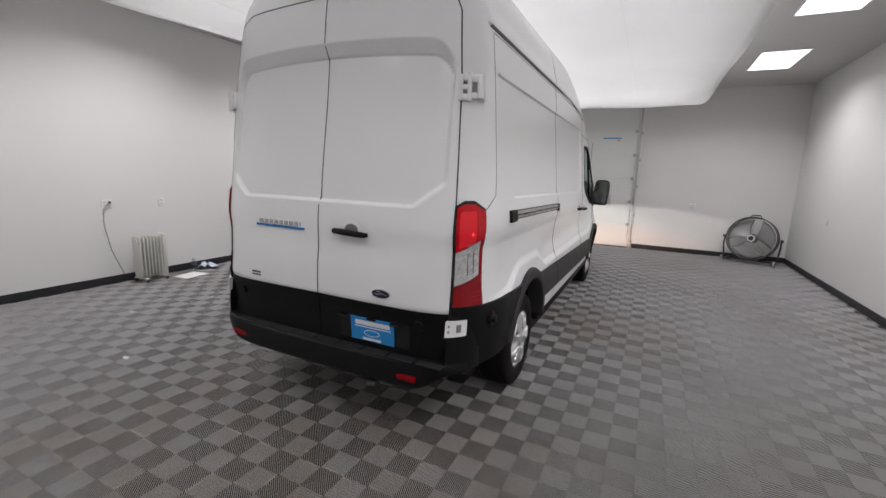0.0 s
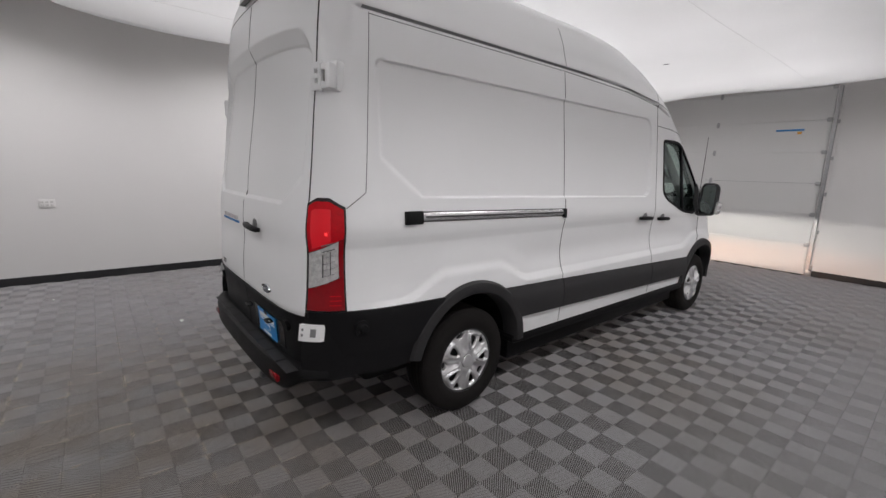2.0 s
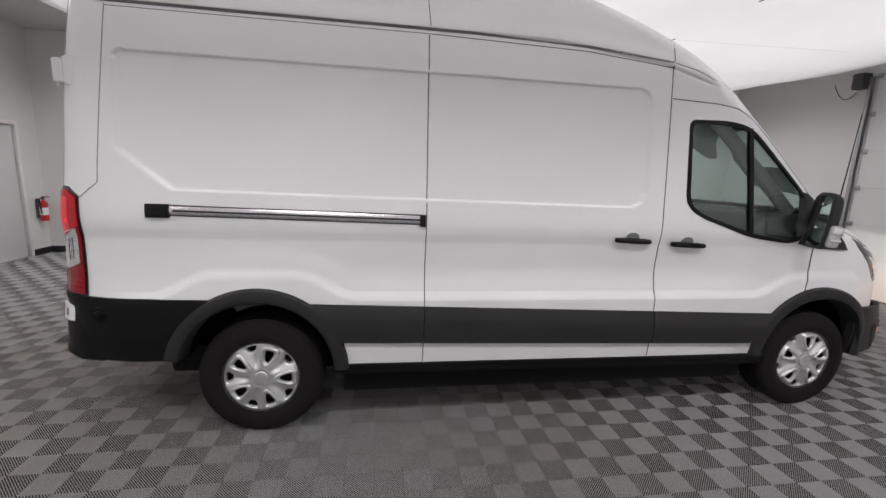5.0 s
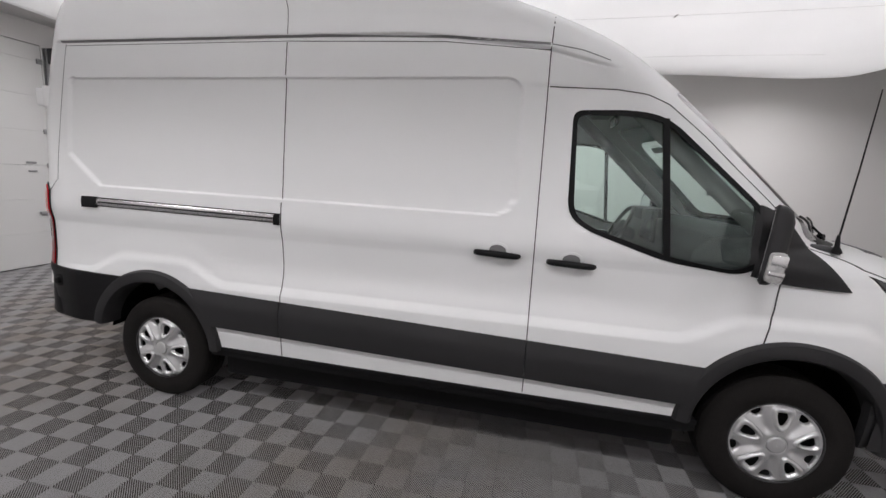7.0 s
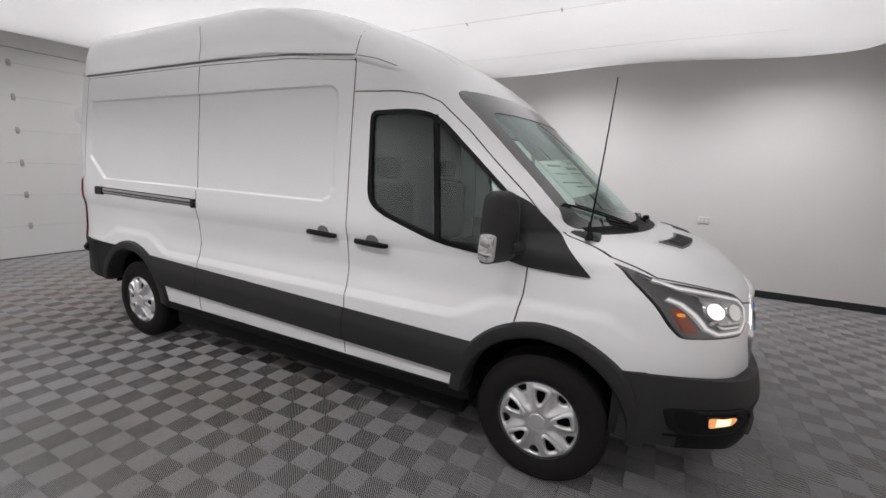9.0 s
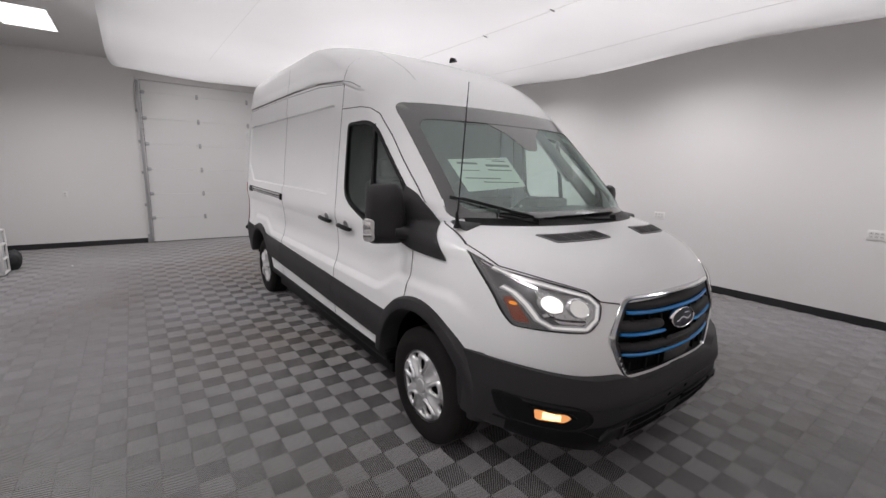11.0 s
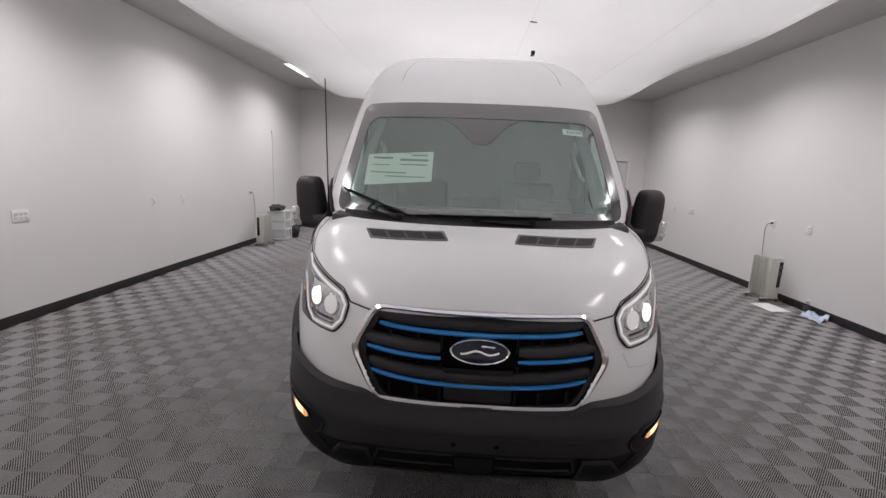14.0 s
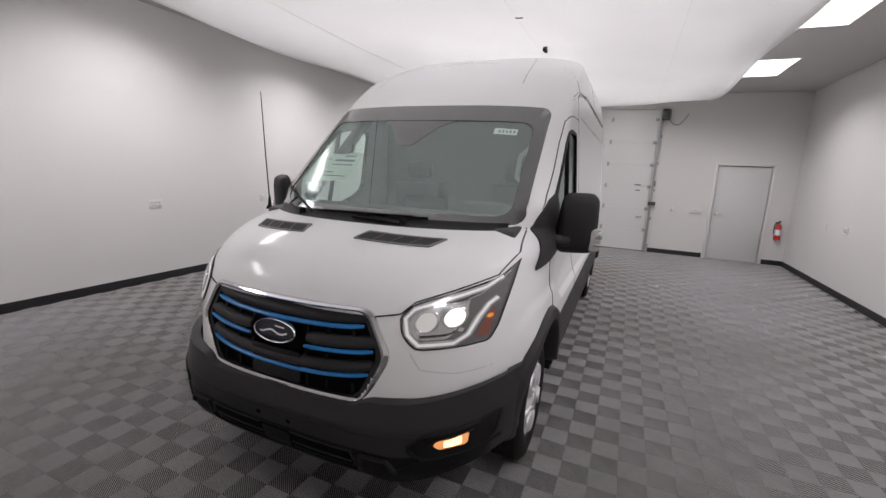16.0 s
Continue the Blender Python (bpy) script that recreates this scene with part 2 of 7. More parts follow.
M_TRIM = material("pale_grey_interior_trim", (0.34, 0.34, 0.33), 0.7, vary=0.05)
M_SEAT = material("dark_seat_fabric", (0.032, 0.034, 0.036), 0.9, vary=0.15, grain=0.2, grain_scale=400, bump=0.3)
M_MIRROR = material("mirror_glass", (0.75, 0.77, 0.78), 0.02, metal=1.0, vary=0.0, grain=0.0)
M_PAPER = material("printed_paper", (0.74, 0.80, 0.74), 0.8, vary=0.03)
M_INK = material("print_ink", (0.16, 0.20, 0.18), 0.8)
M_PLATEBLUE = material("blue_plate", (0.02, 0.25, 0.62), 0.35, vary=0.1, scale=15)
M_WHITEPRINT = material("white_print", (0.8, 0.8, 0.8), 0.4)
M_REDEXT = material("red_enamel", (0.50, 0.02, 0.02), 0.3)
M_HEATER = material("grey_heater_enamel", (0.50, 0.50, 0.46), 0.4, vary=0.04)
M_CABLE = material("grey_cable", (0.25, 0.25, 0.25), 0.6)
M_DRUM = material("fan_grey_metal", (0.33, 0.33, 0.33), 0.4, metal=0.4, vary=0.15)
M_DARKMETAL = material("dark_painted_metal", (0.05, 0.05, 0.052), 0.45, vary=0.15)
M_BOTTLE = glass("clear_bottle", (0.80, 0.86, 0.92), 0.05)
M_PANEL = glow("lit_ceiling_panel", (1, 0.99, 0.97), 2.2)


def fabric_material():
    """Thin white stretch fabric that lets the light of the lamps above it through."""
    mat = bpy.data.materials.new("white_stretch_fabric")
    mat.use_nodes = True
    n, l = mat.node_tree.nodes, mat.node_tree.links
    n.remove(n["Principled BSDF"])
    geo, noise_tex, mr = n.new("ShaderNodeNewGeometry"), n.new("ShaderNodeTexNoise"), n.new("ShaderNodeMapRange")
    noise_tex.inputs["Scale"].default_value = 0.9
    l.new(geo.outputs["Position"], noise_tex.inputs["Vector"])
    mr.inputs["To Min"].default_value, mr.inputs["To Max"].default_value = 0.78, 0.88
    l.new(noise_tex.outputs[0], mr.inputs[0])
    rgb = n.new("ShaderNodeCombineColor")
    for k in range(3):
        l.new(mr.outputs[0], rgb.inputs[k])
    df, tl, mx = n.new("ShaderNodeBsdfDiffuse"), n.new("ShaderNodeBsdfTranslucent"), n.new("ShaderNodeMixShader")
    l.new(rgb.outputs[0], df.inputs[0])
    l.new(rgb.outputs[0], tl.inputs[0])
    mx.inputs[0].default_value = 0.5
    l.new(df.outputs[0], mx.inputs[1])
    l.new(tl.outputs[0], mx.inputs[2])
    l.new(mx.outputs[0], n["Material Output"].inputs["Surface"])
    return mat


M_FABRIC = fabric_material()


# ---------------------------------------------------------------- mesh helpers
def mesh_object(name, verts, faces, mat, parent=None, label="", smooth=False):
    me = bpy.data.meshes.new(name)
    me.from_pydata([tuple(v) for v in verts], [], [tuple(f) for f in faces])
    me.validate()
    me.materials.append(mat)
    if smooth:
        me.polygons.foreach_set("use_smooth", [True] * len(me.polygons))
    me.update()
    ob = new(name, me)
    if parent:
        ob.parent = parent
    if label:
        ob["label"] = label
    return ob


def part(name, bm, mat, parent=None, label="", smooth=False):
    me = bpy.data.meshes.new(name)
    bmesh.ops.recalc_face_normals(bm, faces=bm.faces)
    bm.to_mesh(me)
    bm.free()
    me.materials.append(mat)
    if smooth:
        me.polygons.foreach_set("use_smooth", [True] * len(me.polygons))
        me.set_sharp_from_angle(angle=radians(38))
    ob = new(name, me)
    if parent:
        ob.parent = parent
    if label:
        ob["label"] = label
    return ob


def add_box(bm, x0, x1, y0, y1, z0, z1, bevel=0.0, m=None, segs=2):
    got = bmesh.ops.create_cube(bm, size=1)["verts"]
    mat4 = Matrix.Translation(((x0 + x1) / 2, (y0 + y1) / 2, (z0 + z1) / 2)) @ Matrix.Diagonal((abs(x1 - x0), abs(y1 - y0), abs(z1 - z0), 1))
    bmesh.ops.transform(bm, matrix=mat4, verts=got)
    if bevel:
        edges = list({e for v in got for e in v.link_edges})
        out = bmesh.ops.bevel(bm, geom=edges, offset=bevel, segments=segs, affect="EDGES", profile=0.5)
        got = list({v for f in out["faces"] for v in f.verts} | {v for v in got if v.is_valid})
    if m is not None:
        bmesh.ops.transform(bm, matrix=m, verts=got)
    return got


def box(name, x0, x1, y0, y1, z0, z1, mat, parent=None, bevel=0.0, label="", m=None):
    bm = bmesh.new()
    add_box(bm, x0, x1, y0, y1, z0, z1, bevel, m)
    return part(name, bm, mat, parent, label, smooth=bevel > 0)


def add_tube(bm, pts, r, sides=8, closed=False):
    """A round bar along points."""
    pts = [Vector(p) for p in pts]
    rings = []
    count = len(pts)
    for i, p in enumerate(pts):
        if closed:
            d = pts[(i + 1) % count] - pts[i - 1]
        else:
            d = pts[min(i + 1, count - 1)] - pts[max(i - 1, 0)]
        d.normalize()
        up = Vector((0, 0, 1)) if abs(d.z) < 0.9 else Vector((1, 0, 0))
        a = d.cross(up).normalized()
        b = d.cross(a).normalized()
        rad = r[i] if isinstance(r, (list, tuple)) else r
        rings.append([bm.verts.new(p + a * math.cos(2 * math.pi * k / sides) * rad + b * math.sin(2 * math.pi * k / sides) * rad) for k in range(sides)])
    for i in range(count if closed else count - 1):
        r0, r1 = rings[i], rings[(i + 1) % count]
        for k in range(sides):
            bm.faces.new((r0[k], r0[(k + 1) % sides], r1[(k + 1) % sides], r1[k]))
    if not closed:
        bm.faces.new(rings[0][::-1])
        bm.faces.new(rings[-1])


def tube(name, pts, r, mat, parent=None, sides=8, closed=False, label=""):
    bm = bmesh.new()
    add_tube(bm, pts, r, sides, closed)
    return part(name, bm, mat, parent, label, smooth=True)


def add_lathe(bm, profile, m=None, segs=48, close=False):
    """Turns a profile of (radius, height) about z."""
    rings = []
    for r, h in profile:
        rings.append([bm.verts.new((r * math.cos(2 * math.pi * k / segs), r * math.sin(2 * math.pi * k / segs), h)) for k in range(segs)])
    for i in range(len(rings) - 1 + (1 if close else 0)):
        a, b = rings[i], rings[(i + 1) % len(rings)]
        for k in range(segs):
            bm.faces.new((a[k], a[(k + 1) % segs], b[(k + 1) % segs], b[k]))
    if not close:
        for ring in (rings[0], rings[-1]):
            bm.faces.new(ring)
    if m is not None:
        bmesh.ops.transform(bm, matrix=m, verts=[v for ring in rings for v in ring])


def lathe(name, profile, mat, m=None, parent=None, segs=48, close=False, label=""):
    bm = bmesh.new()
    add_lathe(bm, profile, m, segs, close)
    return part(name, bm, mat, parent, label, smooth=True)


def prism(name, poly, lo, hi, mat, parent=None, axis="y", bevel=0.0, label=""):
    """A flat outline with thickness: axis names the direction of the thickness."""
    bm = bmesh.new()

    def at(a, b, c):
        return {"x": (c, a, b), "y": (a, c, b), "z": (a, b, c)}[axis]

    low = [bm.verts.new(at(a, b, lo)) for a, b in poly]
    high = [bm.verts.new(at(a, b, hi)) for a, b in poly]
    k = len(poly)
    bm.faces.new(low[::-1])
    bm.faces.new(high)
    for i in range(k):
        bm.faces.new((low[i], low[(i + 1) % k], high[(i + 1) % k], high[i]))
    if bevel:
        bmesh.ops.bevel(bm, geom=list(bm.edges), offset=bevel, segments=2, affect="EDGES", profile=0.5)
    return part(name, bm, mat, parent, label, smooth=bevel > 0)


def rounded(poly, r, steps=5):
    """A polygon with its corners rounded by r."""
    out = []
    k = len(poly)
    for i in range(k):
        p0, p1, p2 = Vector(poly[i - 1]), Vector(poly[i]), Vector(poly[(i + 1) % k])
        rr = r[i] if isinstance(r, (list, tuple)) else r
        a = p1 + (p0 - p1).normalized() * min(rr, (p0 - p1).length * 0.48)
        b = p1 + (p2 - p1).normalized() * min(rr, (p2 - p1).length * 0.48)
        for j in range(steps + 1):
            t = j / steps
            out.append(tuple(a * (1 - t) ** 2 + p1 * 2 * t * (1 - t) + b * t ** 2))
    return out


def empty(name, label, category, group=""):
    ob = new(name)
    return tagged(ob, label, category, group)


def spline(xs, ys):
    """A smooth curve through points that never overshoots: returns a function of numpy arrays."""
    xs, ys = np.array(xs, float), np.array(ys, float)
    h, d = np.diff(xs), np.diff(ys) / np.diff(xs)
    m = np.zeros(len(xs))
    for i in range(1, len(xs) - 1):
        if d[i - 1] * d[i] > 0:
            w1, w2 = 2 * h[i] + h[i - 1], h[i] + 2 * h[i - 1]
            m[i] = (w1 + w2) / (w1 / d[i - 1] + w2 / d[i])
    m[0], m[-1] = d[0], d[-1]

    def f(x):
        x = np.clip(np.asarray(x, float), xs[0], xs[-1])
        i = np.clip(np.searchsorted(xs, x, side="right") - 1, 0, len(xs) - 2)
        t = (x - xs[i]) / h[i]
        return (ys[i] * (1 + 2 * t) * (1 - t) ** 2 + m[i] * h[i] * t * (1 - t) ** 2 + ys[i + 1] * t * t * (3 - 2 * t) + m[i + 1] * h[i] * t * t * (t - 1))

    return f


def step(a, b, x):
    t = np.clip((np.asarray(x, float) - a) / (b - a), 0, 1)
    return t * t * (3 - 2 * t)


def inside(poly, px, py):
    """Which of the points lie inside a polygon."""
    px, py = np.asarray(px), np.asarray(py)
    hit = np.zeros(px.shape, bool)
    k = len(poly)
    for i in range(k):
        (x0, y0), (x1, y1) = poly[i - 1], poly[i]
        if y0 != y1:
            cross = ((y0 > py) != (y1 > py)) & (px < (x1 - x0) * (py - y0) / (y1 - y0) + x0)
            hit ^= cross
    return hit


def nearest(poly, px, py):
    """The nearest place on a polygon's outline to each point, and how far it is."""
    best = np.full(px.shape, 1e9)
    bx, by = px.copy(), py.copy()
    k = len(poly)
    for i in range(k):
        (x0, y0), (x1, y1) = poly[i - 1], poly[i]
        dx, dy = x1 - x0, y1 - y0
        ll = dx * dx + dy * dy
        if ll < 1e-12:
            continue
        t = np.clip(((px - x0) * dx + (py - y0) * dy) / ll, 0, 1)
        qx, qy = x0 + t * dx, y0 + t * dy
        dist = np.hypot(px - qx, py - qy)
        closer = dist < best
        best, bx, by = np.where(closer, dist, best), np.where(closer, qx, bx), np.where(closer, qy, by)
    return best, bx, by

# ---------------------------------------------------------------- the room
XL, XR, YB, YF, ZT = ROOM["left"], ROOM["right"], ROOM["back"], ROOM["front"], ROOM["top"]
TH = 0.14


def structure(ob, label="", category=""):
    return tagged(ob, label, category, kind="structure")


def wall_pieces(name, pieces, label):
    bm = bmesh.new()
    for p in pieces:
        add_box(bm, *p)
    return structure(part(name, bm, M_WALL), label, "wall")


FD = (-2.02, 1.37, 3.22)   # overhead door in the front wall: left, right, height
BD = (-1.81, 2.06, 3.22)   # overhead door in the back wall
MD = (-4.06, -3.08, 2.04)  # grey door in the back wall
wall_left = wall_pieces("wall_left", [(XL - TH, XL, YB - TH, YF + TH, -0.05, ZT)], "smooth off-white painted drywall wall")
wall_right = wall_pieces("wall_right", [(XR, XR + TH, YB - TH, YF + TH, -0.05, ZT)], "smooth off-white painted drywall wall")
wall_front = wall_pieces("wall_front", [(XL, FD[0], YF, YF + TH, -0.05, ZT), (FD[1], XR, YF, YF + TH, -0.05, ZT), (FD[0], FD[1], YF, YF + TH, FD[2], ZT)], "off-white painted wall round an overhead door")
wall_back = wall_pieces("wall_back", [(XL, MD[0], YB - TH, YB, -0.05, ZT), (MD[0], MD[1], YB - TH, YB, MD[2], ZT), (MD[1], BD[0], YB - TH, YB, -0.05, ZT), (BD[0], BD[1], YB - TH, YB, BD[2], ZT), (BD[1], XR, YB - TH, YB, -0.05, ZT)], "off-white painted wall round an overhead door and a grey door")
bm = bmesh.new()
add_box(bm, XL - TH, XR + TH, YB - TH, YF + TH, ZT, ZT + 0.1)
ceiling = structure(part("ceiling", bm, M_CEIL), "flat grey-white painted ceiling", "ceiling")
box_sub = box("floor", XL - TH, XR + TH, YB - TH - 0.3, YF + TH + 0.3, -0.2, -0.022, M_SUB)
floor = structure(box_sub, "grey ribbed plastic interlocking floor tiles", "floor")


def baseboard(name, x0, x1, y0, y1):
    bm = bmesh.new()
    add_box(bm, x0, x1, y0, y1, -0.009, 0.10, 0.004)
    return structure(part(name, bm, M_BASE), "black rubber wall base", "baseboard")


B = 0.012
baseboard("baseboard_left", XL, XL + B, YB, YF)
baseboard("baseboard_right", XR - B, XR, YB, YF)
baseboard("baseboard_front_1", XL + B, FD[0] - 0.10, YF - B, YF)
baseboard("baseboard_front_2", FD[1] + 0.10, XR - B, YF - B, YF)
baseboard("baseboard_back_1", XL + B, MD[0] - 0.07, YB, YB + B)
baseboard("baseboard_back_2", MD[1] + 0.07, BD[0] - 0.10, YB, YB + B)
baseboard("baseboard_back_3", BD[1] + 0.10, XR - B, YB, YB + B)


# ceiling panels that give light
def ceiling_panel(x, y):
    thing = empty("ceiling_light", "white square-edged lit ceiling panel in a thin frame", "ceiling light", "panels along the ceiling")
    thing.location = (x, y, ZT)
    bm = bmesh.new()
    for x0, x1, y0, y1 in ((-0.31, -0.29, -0.61, 0.61), (0.29, 0.31, -0.61, 0.61), (-0.29, 0.29, -0.61, -0.59), (-0.29, 0.29, 0.59, 0.61)):
        add_box(bm, x0, x1, y0, y1, -0.012, 0.0)
    part("frame", bm, M_PLATE, thing)
    bm = bmesh.new()
    add_box(bm, -0.29, 0.29, -0.59, 0.59, -0.008, -0.001)
    part("diffuser", bm, M_PANEL, thing)


for lx in SIDE_LIGHT_X:
    for ly in SIDE_LIGHT_Y:
        ceiling_panel(lx, ly)
# unseen panels added behind the fabric to brighten the van's rear
for lx, ly in UNSEEN_BACK_LIGHT:
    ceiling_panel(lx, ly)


# the hanging stretch fabric over the van
def fabric_height(x, y):
    u, v = x / 2.46, (y - 1.87) / 4.08
    sag = (1 - u ** 2) * (1 - v ** 2)
    z = 2.965 - 0.09 * sag
    z = z + 0.030 * np.sin(1.9 * y + 0.6) * (np.abs(u) ** 3) + 0.02 * np.sin(2.3 * x + 1.0) * (np.abs(v) ** 4)
    z = z - 0.05 * np.abs(v) ** 10 * (1 - u ** 2) - 0.05 * np.abs(u) ** 12
    z = z + 0.012 * np.exp(-((x + 0.1) / 0.25) ** 2) * (1 - v ** 2)
    return z


def hanging_fabric():
    nx, ny = 60, 96
    us, vs = np.linspace(-1, 1, nx), np.linspace(-1, 1, ny)
    verts, faces = [], []
    for v in vs:
        for u in us:
            x = 2.46 * u
            y = 1.87 + 4.08 * v
            corner = 0.22 * (abs(u) ** 14) * (abs(v) ** 14)
            x2 = x * (1 - 0.05 * abs(v) ** 8)
            verts.append((x2, y - math.copysign(corner, v), float(fabric_height(x, y))))
    for j in range(ny - 1):
        for i in range(nx - 1):
            a = j * nx + i
            faces.append((a, a + 1, a + nx + 1, a + nx))
    thing = empty("ceiling_canopy", "white translucent stretch fabric hung below the ceiling, lit from above", "fabric ceiling")
    ob = mesh_object("fabric", verts, faces, M_FABRIC, thing, smooth=True)
    mod = ob.modifiers.new("thickness", "SOLIDIFY")
    mod.thickness, mod.offset = 0.0015, 1
    edge = [(2.46 * 0.95 * sx, 1.87 + 4.06 * sy, ZT) for sx in (-1, 1) for sy in (-0.98, -0.33, 0.33, 0.98)]
    for ex, ey, ez in edge:
        bm = bmesh.new()
        add_tube(bm, [(ex, ey, float(fabric_height(np.array(ex), np.array(ey)))), (ex, ey, ez)], 0.003, 6)
        part("hanging_wire", bm, M_GALV, thing)
    for x0, y0, y1 in ((-0.40, 1.0, 5.3), (1.42, -0.6, 5.3), (-1.63, -1.8, 5.0)):
        bm = bmesh.new()
        ys = [y0 + (y1 - y0) * k / 48 for k in range(49)]
        add_tube(bm, [(x0, y, float(fabric_height(np.array(x0), np.array(y))) - 0.0008) for y in ys], 0.0012, 5)
        part("seam", bm, M_SOCKET, thing)
    for x0, y0 in ((-0.42, 2.55), (-0.40, 3.35), (0.55, 3.35)):
        bm = bmesh.new()
        zz = float(fabric_height(np.array(x0), np.array(y0)))
        add_tube(bm, [(x0 - 0.03, y0, zz - 0.003), (x0 + 0.03, y0 + 0.01, zz - 0.003)], 0.004, 5)
        part("staple_mark", bm, M_DARKMETAL, thing)


hanging_fabric()


# overhead doors
def overhead_door(name, x0, x1, y, into, opener_x, opener_z, hinges, section, label):
    """Sectional door that closes an opening; into: +1 where the room lies towards +y."""
    thing = structure(new(name), label, "overhead door")
    ya, yb = y - into * 0.05, y - into * 0.004
    count = math.ceil(3.2 / section)
    for k in range(count):
        bm = bmesh.new()
        add_box(bm, x0 + 0.005, x1 - 0.005, min(ya, yb), max(ya, yb), 0.012 + k * section, min(3.21, (k + 1) * section + 0.0100), 0.0015)
        part("section", bm, M_DOOR, thing)
    box("bottom_seal", x0 + 0.005, x1 - 0.005, min(ya, yb), max(ya, yb), -0.009, 0.012, M_BLACK, thing)
    columns = [x0 + (x1 - x0) * f for f in hinges]
    for k in range(1, count):
        for cx in columns:
            bm = bmesh.new()
            zz = k * section + 0.009
            add_box(bm, cx - 0.022, cx + 0.022, min(yb, yb + into * 0.012), max(yb, yb + into * 0.012), zz - 0.05, zz + 0.05, 0.003)
            add_tube(bm, [(cx - 0.03, yb + into * 0.016, zz), (cx + 0.03, yb + into * 0.016, zz)], 0.008, 8)
            part("hinge", bm, M_GALV, thing, smooth=True)
        for sx, ex in ((1, x0), (-1, x1)):
            bm = bmesh.new()
            zz = k * section + 0.009
            add_box(bm, min(ex, ex + sx * 0.07), max(ex, ex + sx * 0.07), min(yb, yb + into * 0.02), max(yb, yb + into * 0.02), zz - 0.035, zz + 0.035, 0.003)
            add_tube(bm, [(ex - sx * 0.05, yb + into * 0.035, zz), (ex + sx * 0.08, yb + into * 0.035, zz)], 0.007, 8)
            part("roller_bracket", bm, M_GALV, thing, smooth=True)
    for sx, ex in ((1, x0), (-1, x1)):
        bm = bmesh.new()
        a, b = ex - sx * 0.02, ex - sx * 0.065
        add_box(bm, min(a, b), max(a, b), min(y, y + into * 0.004), max(y, y + into * 0.004), 0.0, 3.2)
        add_box(bm, min(b, b + sx * 0.004), max(b, b + sx * 0.004), min(y, y + into * 0.06), max(y, y + into * 0.06), 0.0, 3.2)
        add_box(bm, min(a, b), max(a, b), min(y + into * 0.056, y + into * 0.06), max(y + into * 0.056, y + into * 0.06), 0.0, 3.2)
        for z in (0.12, 0.75, 1.4, 2.0, 2.6):
            add_box(bm, min(b - sx * 0.035, b), max(b - sx * 0.035, b), min(y + into * 0.002, y + into * 0.03), max(y + into * 0.002, y + into * 0.03), z, z + 0.06, 0.002)
        part("track", bm, M_GALV, thing)
        bm = bmesh.new()
        add_box(bm, min(ex, ex - sx * 0.10), max(ex, ex - sx * 0.10), min(y, y + into * 0.002), max(y, y + into * 0.002), 0.0, 3.22)
        part("jamb_plate", bm, M_PLATE, thing)
        box("foot_plate", min(ex - sx * 0.01, ex - sx * 0.10), max(ex - sx * 0.01, ex - sx * 0.10), min(y, y + into * 0.07), max(y, y + into * 0.07), 0.0, 0.11, M_GALV, thing, 0.004)
    opener = box("opener_motor", opener_x - 0.075, opener_x + 0.075, min(y + into * 0.01, y + into * 0.17), max(y + into * 0.01, y + into * 0.17), opener_z, opener_z + 0.22, M_DARKMETAL, thing, 0.012, "black door opener motor")
    cable = []
    for k in range(15):
        t = k / 14
        cable.append((opener_x - 0.10 - 0.34 * t, y + into * 0.02, opener_z - 0.02 - 0.62 * t * (1 - t) + 0.16 * t))
    tube("cable", cable, 0.006, M_DARKMETAL, thing)
    return thing


front_door = overhead_door("door_1", FD[0], FD[1], YF, -1, -2.16, 3.04, (0.50,), 0.532, "closed white sectional overhead door with steel tracks")
back_door = overhead_door("door_2", BD[0], BD[1], YB, 1, -1.93, 2.98, (0.25, 0.50, 0.75), 0.497, "closed white sectional overhead door with steel tracks")
bm = bmesh.new()
add_box(bm, 0.62, 1.02, YF - 0.006, YF - 0.001, 2.505, 2.535)
sticker = part("sticker", bm, M_PLATEBLUE, front_door, "blue printed strip")
box("sticker_dot", 0.93, 0.99, YF - 0.006, YF - 0.001, 2.45, 2.49, material("orange_print", (0.7, 0.35, 0.05), 0.6), front_door)
box("warning_label", -1.60, -1.47, YB + 0.001, YB + 0.005, 1.52, 1.55, M_CHANNEL, back_door)
box("warning_label", -1.60, -1.49, YB + 0.001, YB + 0.005, 1.40, 1.425, M_CHANNEL, back_door)
box("lock_bolt", -1.70, -1.58, YB + 0.002, YB + 0.03, 0.78, 0.82, M_GALV, back_door, 0.004)
box("safety_sensor", -1.95, -1.80, YB + 0.03, YB + 0.09, 1.09, 1.17, M_DARKMETAL, back_door, 0.006, "black sensor box")
box("wall_button", -1.90, -1.85, YB + 0.005, YB + 0.04, 1.52, 1.64, M_DARKMETAL, back_door, 0.006)

# grey door with its white frame
door3 = structure(new("door_3"), "closed grey flush door in a white frame", "door")
box("leaf", MD[0] + 0.012, MD[1] - 0.012, YB - 0.075, YB - 0.03, 0.008, MD[2] - 0.012, M_MDOOR, door3, 0.003)
bm = bmesh.new()
add_box(bm, MD[0] - 0.055, MD[0], YB - 0.1, YB + 0.018, -0.005, MD[2] + 0.055, 0.004)
add_box(bm, MD[1], MD[1] + 0.055, YB - 0.1, YB + 0.018, -0.005, MD[2] + 0.055, 0.004)
add_box(bm, MD[0], MD[1], YB - 0.1, YB + 0.018, MD[2], MD[2] + 0.055, 0.004)
part("frame", bm, M_PLATE, door3, "white steel frame", smooth=True)
